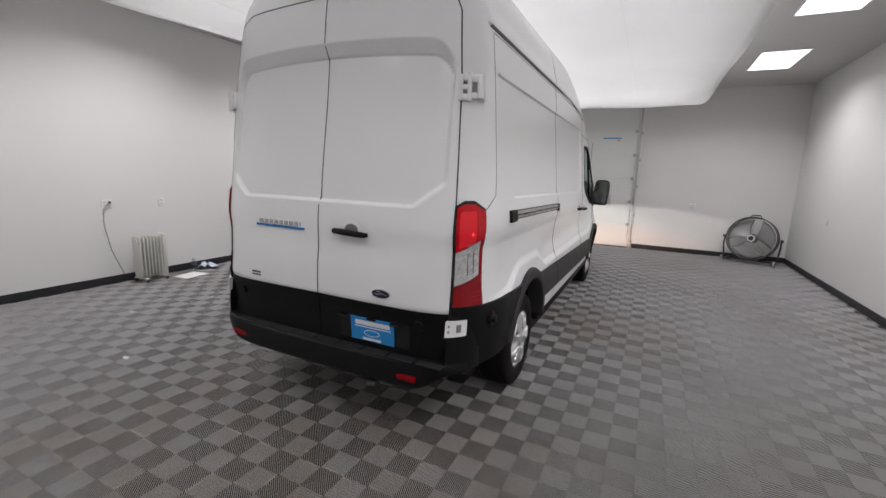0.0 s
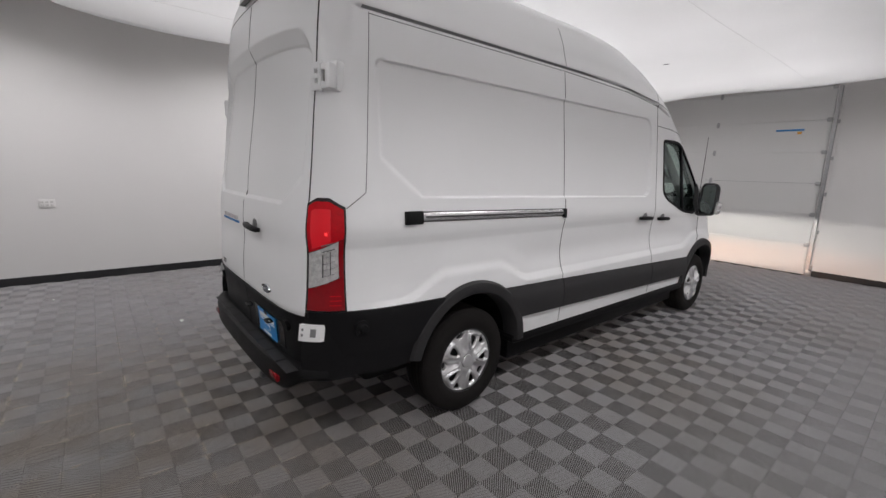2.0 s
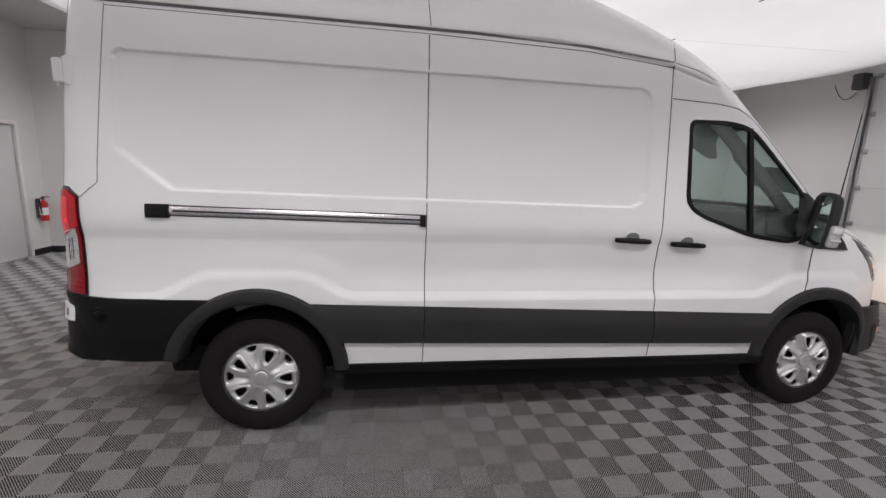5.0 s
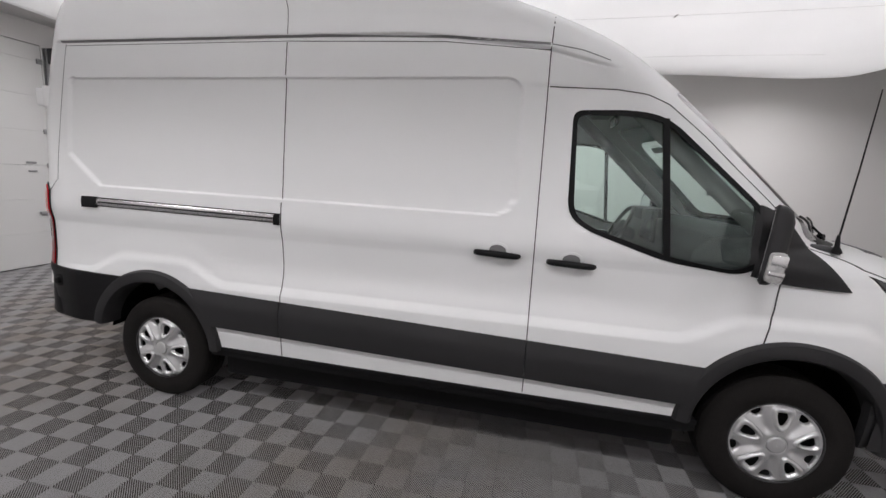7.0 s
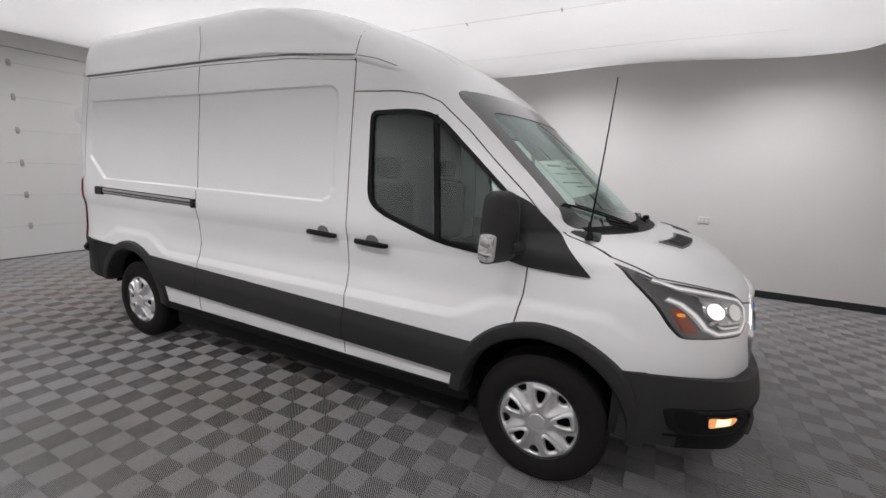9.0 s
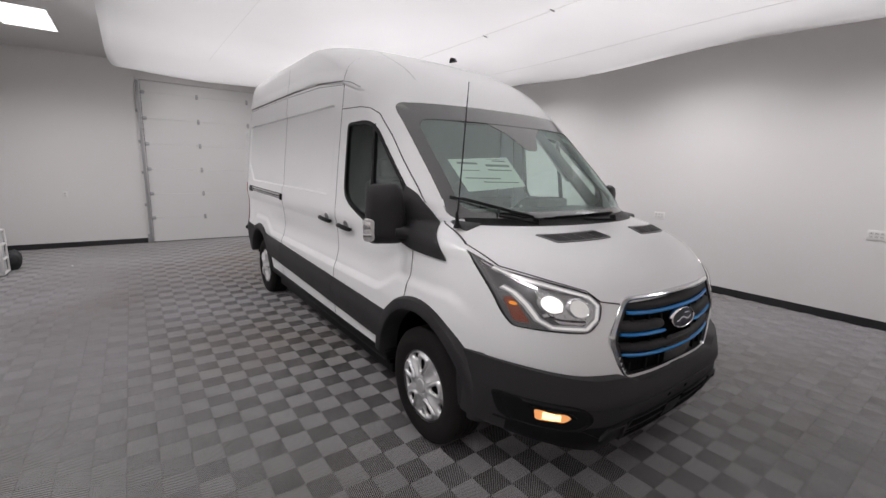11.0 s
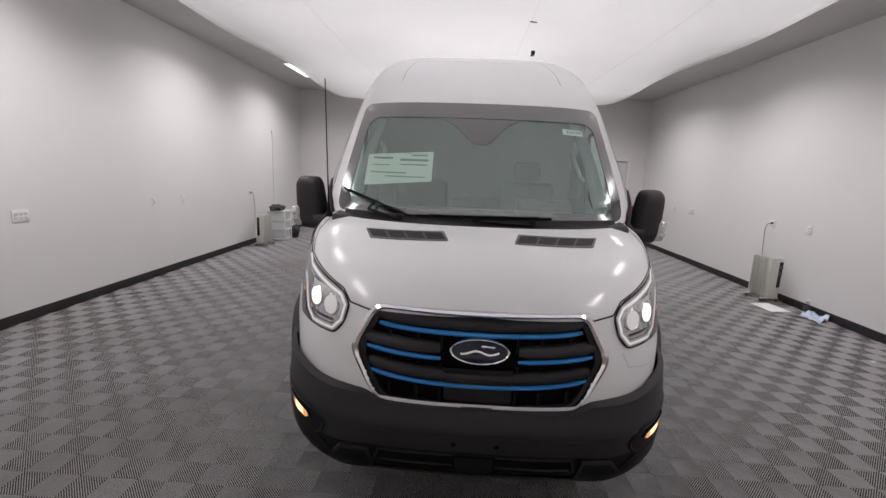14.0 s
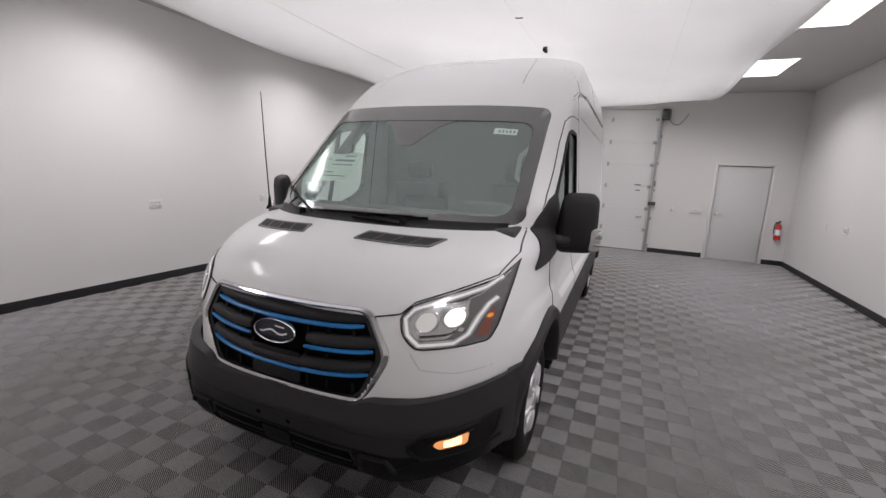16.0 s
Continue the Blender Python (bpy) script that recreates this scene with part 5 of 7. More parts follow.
# wheels
def wheel(x, y, sx):
    thing = new("wheel")
    thing.parent = van
    thing.matrix_local = pose(x, y, 0.356, 0, 90 * sx, 0) @ pose(0, 0, 0, 0, 0, 17 if y < 1 else 33) @ Matrix.Diagonal((1.023, 1.023, 1, 1))
    prof = [(0.205, -0.108), (0.215, -0.112), (0.260, -0.122), (0.310, -0.118), (0.335, -0.104), (0.346, -0.085)]
    for k in range(5):
        c = -0.068 + k * 0.034
        prof += [(0.348, c - 0.013), (0.349, c), (0.348, c + 0.011), (0.342, c + 0.013), (0.342, c + 0.020)]
    prof += [(0.346, 0.088), (0.335, 0.104), (0.322, 0.113), (0.300, 0.118), (0.292, 0.1205), (0.262, 0.1225), (0.254, 0.1215), (0.225, 0.114), (0.216, 0.108), (0.206, 0.100)]
    lathe("tyre", prof, M_TYRE, None, thing, 72, True, "black ribbed tyre")
    lathe("rim", [(0.206, -0.09), (0.213, 0.096), (0.216, 0.108), (0.211, 0.110), (0.205, 0.098), (0.200, 0.03), (0.02, 0.03)], M_DARKMETAL, None, thing, 48, False, "dark steel rim")
    # wheel cover with its openings
    na, nr = 320, 70
    r = np.linspace(0.001, 0.211, nr)[:, None] + np.zeros((1, na))
    a = np.linspace(0, 2 * np.pi, na, endpoint=False)[None, :] + np.zeros((nr, 1))
    X, Y = r * np.cos(a), r * np.sin(a)
    h = 0.100 + 0.016 * (1 - (r / 0.211) ** 2) - 0.010 * step(0.194, 0.211, r)
    h = h + 0.006 * step(0.046, 0.040, r) - 0.004 * np.exp(-((r - 0.044) / 0.004) ** 2)
    hole = np.zeros(((nr - 1), na), bool)
    for k in range(5):
        for big in (True, False):
            ang = 2 * np.pi * (k + (0 if big else 0.5)) / 5
            c, s = math.cos(ang), math.sin(ang)
            lx, ly = X * c + Y * s, -X * s + Y * c
            cr, ra, rb = (0.137, 0.037, 0.0235) if big else (0.178, 0.020, 0.0270)
            # pear-shaped opening, wider outside
            wide = rb * (1 + 0.35 * (lx - cr) / ra) if big else rb * (1 + 0.3 * (lx - cr) / ra)
            e = (np.abs((lx - cr) / ra) ** 3 + np.abs(ly / np.maximum(wide, 0.006)) ** 3) ** (1 / 3)
            lift = 0.015 if big else 0.0
            h = h + lift * step(1.74, 1.50, e) * step(0.204, 0.192, r) * (lx > 0) - 0.016 * step(1.28, 0.98, e) * (lx > 0)
            near = (np.abs(e - 1) < 0.10) & (lx > 0)
            f = 1 / np.maximum(e, 0.2)
            nlx, nly = cr + (lx - cr) * f, ly * f
            X, Y = np.where(near, nlx * c - nly * s, X), np.where(near, nlx * s + nly * c, Y)
            ec = (e[:-1, :] + e[1:, :] + np.roll(e, -1, 1)[:-1, :] + np.roll(e, -1, 1)[1:, :]) / 4
            lc = lx[:-1, :]
            hole |= (ec < 1.0) & (lc > 0)
    # shallow valleys between the pairs of spokes, and a raised outer ring
    h = h - 0.017 * np.clip(-np.cos(5 * a), 0, 1) ** 1.2 * step(0.05, 0.10, r) * step(0.206, 0.190, r)
    h = h + 0.004 * np.exp(-((r - 0.203) / 0.005) ** 2)
    verts = np.stack([X, Y, h], 2).reshape(-1, 3)
    q = np.arange(nr - 1)[:, None] * na + np.arange(na)[None, :]
    q2 = np.arange(nr - 1)[:, None] * na + (np.arange(na)[None, :] + 1) % na
    quads = np.stack([q, q2, q2 + na, q + na], 2)[~hole]
    cover = mesh_object("wheel_cover", verts, quads, M_HUB, thing, "silver plastic wheel cover with ten openings", True)
    sol = cover.modifiers.new("thickness", "SOLIDIFY")
    sol.thickness, sol.offset = 0.004, -1
    return thing


wheel(0.884, 0.0, 1)
wheel(0.884, 3.75, 1)
wheel(-0.884, 0.0, -1)
wheel(-0.884, 3.75, -1)

# sliding door track
patch("door_track", -0.42, 0.945, lambda y: 1.315 - 0.015 * y, lambda y: 1.362 - 0.015 * y, right_side, 0.010, M_SILVER, na=24, nb=4, bulge=0.006, label="bright sliding door track")
ribbon("track_slot", [(-0.40, 1.344), (0.94, 1.324)], right_side, 0.010, M_SEAM, off=0.0175, deep=0.0)
patch("track_end", -0.535, -0.42, lambda y: 1.305, lambda y: 1.378, right_side, 0.018, M_BLACK, na=4, nb=4, bulge=0.003, label="black plastic track end cap")
patch("track_end", 0.915, 0.948, lambda y: 1.285, lambda y: 1.352, right_side, 0.019, M_BLACK, na=3, nb=4)
patch("track_surround", -0.43, 0.945, lambda y: 1.309 - 0.015 * y, lambda y: 1.368 - 0.015 * y, right_side, 0.004, M_BLACK, na=24, nb=3)


# door handles
def handle(name, place, a, b, flip=1):
    oval = [(a + 0.060 * math.cos(t), b + 0.020 + 0.044 * math.sin(t)) for t in np.linspace(0, 2 * math.pi, 32, endpoint=False)]
    oval_in = [(a + 0.046 * math.cos(t), b + 0.018 + 0.032 * math.sin(t)) for t in np.linspace(0, 2 * math.pi, 32, endpoint=False)]
    cup = band(name, oval, oval_in, place, 0.002, M_PAINT, van, "black pull handle over a pale cup", edge=0.004, lift=0.002)
    # flush grey sheet painting the shade inside the cup
    sheet("cup_shade", oval_in, place, 0.0015, M_CHANNEL, cup, "grey patch drawn for the shaded hand recess", edge=0.002, cells=3)
    bm = bmesh.new()
    add_tube(bm, [place(a - 0.118, b + 0.003, 0.012), place(a - 0.105, b + 0.004, 0.028), place(a - 0.03, b + 0.003, 0.036), place(a + 0.05, b - 0.001, 0.036), place(a + 0.105, b - 0.004, 0.030), place(a + 0.118, b - 0.005, 0.012)], [0.014, 0.017, 0.018, 0.018, 0.016, 0.012], 12)
    part("grip", bm, M_BLACK, cup, "black plastic grip", smooth=True)


handle("door_handle", right_side, 2.27, 1.222)
handle("door_handle", right_side, 2.66, 1.200)
handle("door_handle", left_side, 2.66, 1.200)
handle("door_handle", tail_point, 0.25, 1.235)

# side windows, sail panels and mirrors
for sx, place in SIDES:
    glass_pane = sheet("door_window", DOOR_WINDOW, place, -0.012, M_GLASS, van, "tinted door window", edge=0.002)
    glass_pane.visible_shadow = False
    outer, inner = grow(DOOR_WINDOW, 0.004), grow(DOOR_WINDOW, -0.026)
    band("window_seal", outer, inner, place, 0.003, M_BLACK, glass_pane, "black rubber window seal", edge=0.02)
    ribbon("division_bar", [(3.045, 1.955), (3.115, 1.265)], place, 0.030, M_BLACK, glass_pane, off=0.002, deep=0.02)
    sail_low = spline([3.50, 3.62, 3.93], [1.215, 1.190, 1.172])
    sail_high = spline([3.50, 3.55, 3.60, 3.655, 3.80, 3.93], [1.560, 1.540, 1.515, 1.468, 1.318, 1.178])
    patch("sail_panel", 3.50, 3.93, lambda y, f=sail_low: float(f(y)), lambda y, f=sail_high: float(f(y)), lambda y, z, o, place=place: place(y, z, o) + Vector((0, o, 0)), 0.012, M_CLAD, van, na=40, nb=16, label="black plastic triangle ahead of the door window", edge=0.03)
    # mirror
    mir = new("wing_mirror")
    mir.parent = van
    bm = bmesh.new()
    outline = rounded([(0.0, 0.0), (0.225, 0.0), (0.235, 0.16), (0.225, 0.36), (0.02, 0.36), (-0.01, 0.14)], [0.05, 0.05, 0.05, 0.06, 0.06, 0.05], 5)
    for d, s in ((0.0, 0.93), (0.012, 1.0), (0.04, 0.98), (0.068, 0.88), (0.085, 0.66)):
        for u, v in outline:
            bm.verts.new((0.112 + (u - 0.112) * s, d, 0.18 + (v - 0.18) * s))
    bm.verts.ensure_lookup_table()
    no = len(outline)
    for k in range(4):
        for i in range(no):
            j = (i + 1) % no
            bm.faces.new([bm.verts[q] for q in (k * no + i, k * no + j, (k + 1) * no + j, (k + 1) * no + i)])
    bm.faces.new([bm.verts[4 * no + i] for i in range(no)])
    bm.faces.new([bm.verts[i] for i in reversed(range(no))])
    housing = part("mirror_housing", bm, M_CLAD, mir, "black textured mirror housing", smooth=True)
    bm = bmesh.new()
    inner_o = [(0.112 + (u - 0.112) * 0.86, 0.18 + (v - 0.18) * 0.88) for u, v in outline]
    for d in (-0.0012, 0.002):
        for u, v in inner_o:
            bm.verts.new((u, d, v))
    bm.verts.ensure_lookup_table()
    bm.faces.new([bm.verts[i] for i in range(no)])
    for i in range(no):
        j = (i + 1) % no
        bm.faces.new([bm.verts[q] for q in (i, j, no + j, no + i)])
    part("mirror_glass", bm, M_MIRROR, mir, "mirror glass")
    signal = box("turn_signal", 0.178, 0.248, 0.015, 0.093, 0.022, 0.162, M_CLEARLAMP, mir, 0.022, "clear turn signal lens")
    box("signal_bulb", 0.200, 0.2495, 0.028, 0.0945, 0.055, 0.078, M_CHROME, signal, 0.006)
    box("signal_bulb", 0.205, 0.2490, 0.030, 0.0942, 0.100, 0.150, M_REFLECT, signal, 0.006)
    tube("mirror_arm", [(-0.17, 0.075, 0.06), (-0.06, 0.07, 0.075), (0.06, 0.065, 0.08)], [0.05, 0.04, 0.035], M_CLAD, mir, 12)
    mir.matrix_local = pose(sx * 1.005, 3.525, 1.212, -4, 0, -sx * 23) @ Matrix.Diagonal((sx, 0.9, 1, 1))

# windscreen with its black border
screen = sheet("windscreen", SCREEN, nose_point, -0.006, M_SCREEN, van, "tinted windscreen with black printed border", edge=0.002, cells=20)
screen.visible_shadow = False
inner_screen = rounded([(-0.800, 1.425), (0.800, 1.425), (0.775, 1.992), (-0.775, 1.992)], 0.09, 6)
band("screen_border", grow(SCREEN, 0.004), inner_screen, nose_point, 0.0005, M_FRIT, screen, "black printed border", edge=0.008)
sensor_patch = rounded([(-0.29, 2.00), (0.29, 2.00), (0.16, 1.93), (0.05, 1.81), (-0.05, 1.81), (-0.16, 1.93)], 0.03, 4)
sheet("sensor_patch", sensor_patch, nose_point, -0.003, M_FRIT, screen, "black camera patch", edge=0.003)
# papers behind the screen
paper = [(0.722, 1.727), (0.292, 1.754), (0.289, 1.573), (0.707, 1.537)]
sheet("window_sticker", paper, nose_point, -0.011, M_PAPER, van, "printed price sheet behind the windscreen", edge=0.001, cells=6, smooth=False)
for a0, a1, b0, b1 in ((0.32, 0.50, 1.690, 1.704), (0.32, 0.50, 1.665, 1.672), (0.32, 0.48, 1.735, 1.738), (0.45, 0.68, 1.613, 1.620), (0.33, 0.58, 1.592, 1.598), (0.55, 0.68, 1.70, 1.712), (0.56, 0.68, 1.66, 1.665), (0.33, 0.43, 1.722, 1.730)):
    sheet("print_bar", [(a0, b0), (a1, b0), (a1, b1), (a0, b1)], nose_point, -0.0095, M_INK, screen, edge=0.0005, cells=2, smooth=False)
sheet("stock_label", [(-0.688, 1.940), (-0.548, 1.946), (-0.546, 1.906), (-0.686, 1.900)], nose_point, -0.011, M_WHITEPRINT, van, "small white label with printed bars", edge=0.001, cells=3, smooth=False)
for k in range(5):
    c = -0.675 + k * 0.022
    sheet("label_bar", [(c, 1.915), (c + 0.012, 1.915), (c + 0.012, 1.932), (c, 1.932)], nose_point, -0.009, M_INK, screen, edge=0.0005, cells=2, smooth=False)
# cowl and wipers
patch("cowl", -0.80, 0.80, lambda x: 1.358, lambda x: 1.394, nose_point, 0.004, M_BLACK, na=40, nb=4, label="black plastic cowl below the windscreen")


def wiper(x0, z0, x1, z1, xa, za):
    w = tube("wiper", [nose_point(xa, za, 0.03), nose_point((xa + x0) / 2, (za + (z0 + z1) / 2) / 2, 0.035), nose_point((x0 + x1) / 2, (z0 + z1) / 2, 0.03)], 0.007, M_BLACK, van, 8, label="black wiper arm")
    pts = [nose_point(x0 + (x1 - x0) * k / 10, z0 + (z1 - z0) * k / 10, 0.014) for k in range(11)]
    tube("wiper_blade", pts, 0.0062, M_BLACK, w, 8)
    tube("wiper_spoiler", [p + Vector((0, 0.012, 0.008)) for p in pts[1:-1]], 0.0045, M_BLACK, w, 6)
    lathe("wiper_pivot", [(0.02, 0), (0.022, 0.02), (0.015, 0.03)], M_BLACK, Matrix.Translation(nose_point(xa, za, 0.01)), w, 16)


wiper(0.833, 1.510, 0.38, 1.385, 0.44, 1.370)
wiper(0.352, 1.392, -0.393, 1.402, -0.28, 1.370)

# antenna on the wing
ant = lathe("antenna_base", [(0.024, 0), (0.022, 0.012), (0.012, 0.03), (0.009, 0.07), (0.006, 0.09)], M_BLACK, pose(0.885, 3.905, 1.345, 4, 3, 0), van, 20, label="black antenna base")
tube("antenna_mast", [(0.887, 3.903, 1.42), (0.886, 3.93, 1.75), (0.884, 3.955, 2.11)], [0.0045, 0.0036, 0.0026], M_BLACK, ant, 8)


# bonnet vents
def vent(sx):
    # outline in x and height on the nose
    outline = rounded([(sx * 0.580, 1.326), (sx * 0.195, 1.335), (sx * 0.168, 1.312), (sx * 0.535, 1.303)], 0.006, 3)
    rim = band("bonnet_vent", [(sx * 0.37 + (x - sx * 0.37) * 1.06, 1.319 + (z - 1.319) * 1.22) for x, z in outline], outline, nose_point_up, 0.006, M_CHANNEL, van, "grey-framed black bonnet vent", edge=0.012)
    sheet("vent_mesh", outline, nose_point_up, 0.003, M_SEAM, rim, "black vent mesh", edge=0.004, cells=4)
    for k in range(1, 4):
        t = k / 4
        a0, b0 = sx * (0.580 + (0.195 - 0.580) * t), 1.326 + 0.009 * t
        a1, b1 = sx * (0.535 + (0.168 - 0.535) * t), 1.303 + 0.009 * t
        ribbon("vent_bar", [(a0, b0), (a1, b1)], nose_point_up, 0.006, M_DARKMETAL, rim, off=0.006, deep=0.002)


def nose_point_up(x, z, off):
    return Vector((x, float(nose_y(x, z)) + off * 0.25, z + off))


vent(1)
vent(-1)


def rod(name, pts, place, width, proud, mat, parent, off=0.0, label=""):
    """A bar with a rounded front and tapered ends that follows the skin along points."""
    pts = along(pts, 0.03)
    bm = bmesh.new()
    rows, last = [], len(pts) - 1
    for i, (a, b) in enumerate(pts):
        thin = 0.72 if i in (0, last) else 1.0
        ring = []
        for k in range(7):
            t = math.pi * k / 6
            ring.append(bm.verts.new(place(a, b + thin * width / 2 * math.cos(t), off + thin * proud * math.sin(t) ** 0.8)))
        rows.append(ring)
    for r0, r1 in zip(rows[:-1], rows[1:]):
        for k in range(6):
            bm.faces.new((r0[k], r0[k + 1], r1[k + 1], r1[k]))
    for ring in (rows[0], rows[-1]):
        bm.faces.new(ring)
    bmesh.ops.recalc_face_normals(bm, faces=bm.faces)
    return part(name, bm, mat, parent, label, smooth=True)


# grille
def grille_place(x, z, off):
    return Vector((x, 4.750 - 0.28 * x * x - 0.22 * max(0.0, z - 0.90) + off, z))


grille_outer = rounded([(-0.455, 1.078), (0.455, 1.078), (0.557, 0.885), (0.445, 0.664), (-0.445, 0.664), (-0.557, 0.885)], [0.05, 0.05, 0.05, 0.07, 0.07, 0.05], 6)
grille_inner = rounded([(-0.434, 1.061), (0.434, 1.061), (0.527, 0.885), (0.427, 0.669), (-0.427, 0.669), (-0.527, 0.885)], [0.05, 0.05, 0.05, 0.07, 0.07, 0.05], 6)
grille = band("grille", grille_outer, grille_inner, grille_place, 0.018, M_CHROME, van, "black grille in a chrome surround with blue bars", edge=0.05, lift=0.007)
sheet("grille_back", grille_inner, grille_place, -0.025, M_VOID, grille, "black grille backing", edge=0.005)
for z0, half_w, droop in ((0.995, 0.425, 0.014), (0.890, 0.475, 0.018), (0.778, 0.455, 0.024)):
    line = [(x, z0 + droop * (abs(x) / half_w) ** 4) for x in np.linspace(-half_w, half_w, 25)]
    spans = [line] if z0 != 0.890 else [[p for p in line if p[0] < -0.12], [p for p in line if p[0] > 0.12]]
    for span in spans:
        rod("grille_bar", [(x * 1.03, z + 0.027) for x, z in span], grille_place, 0.056, 0.034, M_CLAD, grille, off=-0.018)
        rod("blue_bar", [(x, z - 0.010) for x, z in span], grille_place, 0.019, 0.016, M_BLUE, grille, off=0.002, label="blue bar")
for x0 in (-0.38, -0.26, -0.16, 0.16, 0.26, 0.38):
    for z0 in (0.94, 0.82, 0.71):
        ribbon("grille_rib", [(x0, z0 - 0.03), (x0, z0 + 0.03)], grille_place, 0.012, M_BLACK, grille, off=-0.006, deep=0.02)
rod("grille_bar", [(-0.42, 1.044), (0.42, 1.044)], grille_place, 0.022, 0.020, M_CLAD, grille, off=-0.015)
grille_well = [(x * 0.945, 0.868 + (z - 0.868) * 0.97) for x, z in grille_inner]
band("grille_frame", [(x * 0.993, 0.868 + (z - 0.868) * 0.990) for x, z in grille_inner], grille_well, grille_place, 0.006, M_CLAD, grille, "dark grey inner frame", edge=0.03, lift=0.0)
sheet("radar_cover", rounded([(-0.14, 0.845), (0.14, 0.845), (0.14, 0.70), (-0.14, 0.70)], 0.015, 3), grille_place, 0.010, M_GLOSSBLACK, grille, "flat black sensor cover", edge=0.03)


def badge(name, cx, cz, rx, rz, place, parent):
    ring = [(cx + rx * math.cos(t), cz + rz * math.sin(t)) for t in np.linspace(0, 2 * math.pi, 40, endpoint=False)]
    inner_ring = [(cx + rx * 0.93 * math.cos(t), cz + rz * 0.88 * math.sin(t)) for t in np.linspace(0, 2 * math.pi, 40, endpoint=False)]
    rim = band(name, ring, inner_ring, place, 0.022, M_CHROME, parent, "oval badge with chrome rim", edge=0.02, lift=0.004)
    sheet("badge_field", inner_ring, place, 0.020, material("badge_dark_blue", (0.006, 0.010, 0.030), 0.15), rim, "dark blue oval field", edge=0.01, cells=8)
    # plain flowing stroke in place of lettering
    stroke = [(cx + rx * 0.64 * t, cz - rz * 0.05 + rz * 0.13 * math.sin(4.4 * t + 0.8)) for t in np.linspace(-1, 1, 31)]
    ribbon("badge_stroke", stroke, place, rz * 0.15, M_CHROME, rim, off=0.0235, deep=0.001)
    ribbon("badge_stroke", [(cx - rx * 0.50, cz + rz * 0.40), (cx - rx * 0.05, cz + rz * 0.46)], place, rz * 0.12, M_CHROME, rim, off=0.0235, deep=0.001)


badge("front_badge", 0.0, 0.925, 0.122, 0.052, grille_place, van)
badge("rear_badge", 0.47, 0.905, 0.062, 0.026, lambda a, b, o: tail_point(a, b, o - 0.012), van)


# head lamps
def head_lamp(sx):
    # outline given by x and height on the nose
    def on(x, z, off):
        return nose_point(sx * x, z, off)

    outline = rounded([(0.925, 1.250), (0.872, 1.182), (0.74, 1.140), (0.605, 1.100), (0.568, 1.052), (0.588, 0.975), (0.640, 0.916), (0.765, 0.918), (0.880, 0.922), (0.900, 0.975), (0.918, 1.10)], [0.006, 0.03, 0.05, 0.04, 0.02, 0.03, 0.03, 0.05, 0.015, 0.03, 0.06], 4)
    lamp = sheet("head_lamp", outline, on, 0.003, M_LAMPBASE, van, "lit head lamp with bright daylight strip", edge=0.02)
    inner_o = [(0.75 + (x - 0.75) * 0.95, 1.02 + (z - 1.02) * 0.93) for x, z in outline]
    border_o = [(0.75 + (x - 0.75) * 0.985, 1.02 + (z - 1.02) * 0.972) for x, z in outline]
    band("lamp_border", grow(outline, 0.003), border_o, on, 0.006, M_GLOSSBLACK, lamp, edge=0.02)
    silver = rounded([(0.80, 1.112), (0.625, 1.076), (0.604, 1.050), (0.617, 0.985), (0.655, 0.955), (0.752, 0.958), (0.79, 1.03)], 0.02, 3)
    sheet("inner_reflector", silver, on, 0.006, M_REFLECT, lamp, "silver lamp interior", edge=0.004, cells=5)
    # daylight strip: along the top, round the inner end, along the bottom and up again
    path = [(0.885, 1.185), (0.84, 1.152), (0.74, 1.122), (0.617, 1.084), (0.590, 1.048), (0.606, 0.984), (0.650, 0.938), (0.770, 0.938), (0.812, 0.968), (0.838, 1.035), (0.862, 1.082), (0.886, 1.104)]
    ribbon("light_guide", path, on, 0.026, M_GUIDE, lamp, off=0.009, label="frosted light guide", deep=0.008)
    ribbon("daylight_strip", path, on, 0.011, M_DRL, lamp, off=0.012, label="white lit daylight strip", deep=0.01)
    for cx, cz, r, mat, nm in ((0.762, 1.045, 0.037, M_BEAM, "projector_lens"), (0.668, 1.033, 0.039, M_BOWL, "reflector_bowl")):
        ring = [(cx + r * 0.9 * math.cos(t), cz + r * 0.98 * math.sin(t)) for t in np.linspace(0, 2 * math.pi, 28, endpoint=False)]
        ring2 = [(cx + r * 1.15 * math.cos(t), cz + r * 1.2 * math.sin(t)) for t in np.linspace(0, 2 * math.pi, 28, endpoint=False)]
        sheet(nm, ring, on, 0.014, mat, lamp, "lit projector lens" if mat is M_BEAM else "bright reflector bowl", edge=0.01, cells=5)
        band("lens_ring", ring2, ring, on, 0.012, M_CHROME, lamp, edge=0.01, lift=0.004)
    for k in range(5):
        c = 0.640 + 0.036 * k
        ribbon("reflector_rib", [(c, 0.985), (c + 0.006, 1.000)], on, 0.018, M_CHROME if k % 2 else M_REFLECT, lamp, off=0.011, deep=0.004)
        ribbon("reflector_rib", [(c + 0.004, 1.072), (c + 0.010, 1.084)], on, 0.018, M_REFLECT if k % 2 else M_CHROME, lamp, off=0.011, deep=0.004)
    ribbon("lamp_trim", [(0.905, 1.205), (0.868, 1.160), (0.83, 1.128), (0.79, 1.112)], on, 0.006, M_CHROME, lamp, off=0.011, deep=0.004)
    cover = sheet("lamp_cover", inner_o, on, 0.020, M_LENS, lamp, "clear plastic lamp cover", edge=0.008)
    cover.visible_shadow = False
    ribbon("reflector_step", [(0.64, 1.085), (0.72, 1.098), (0.80, 1.105)], on, 0.008, M_CHROME, lamp, off=0.012)
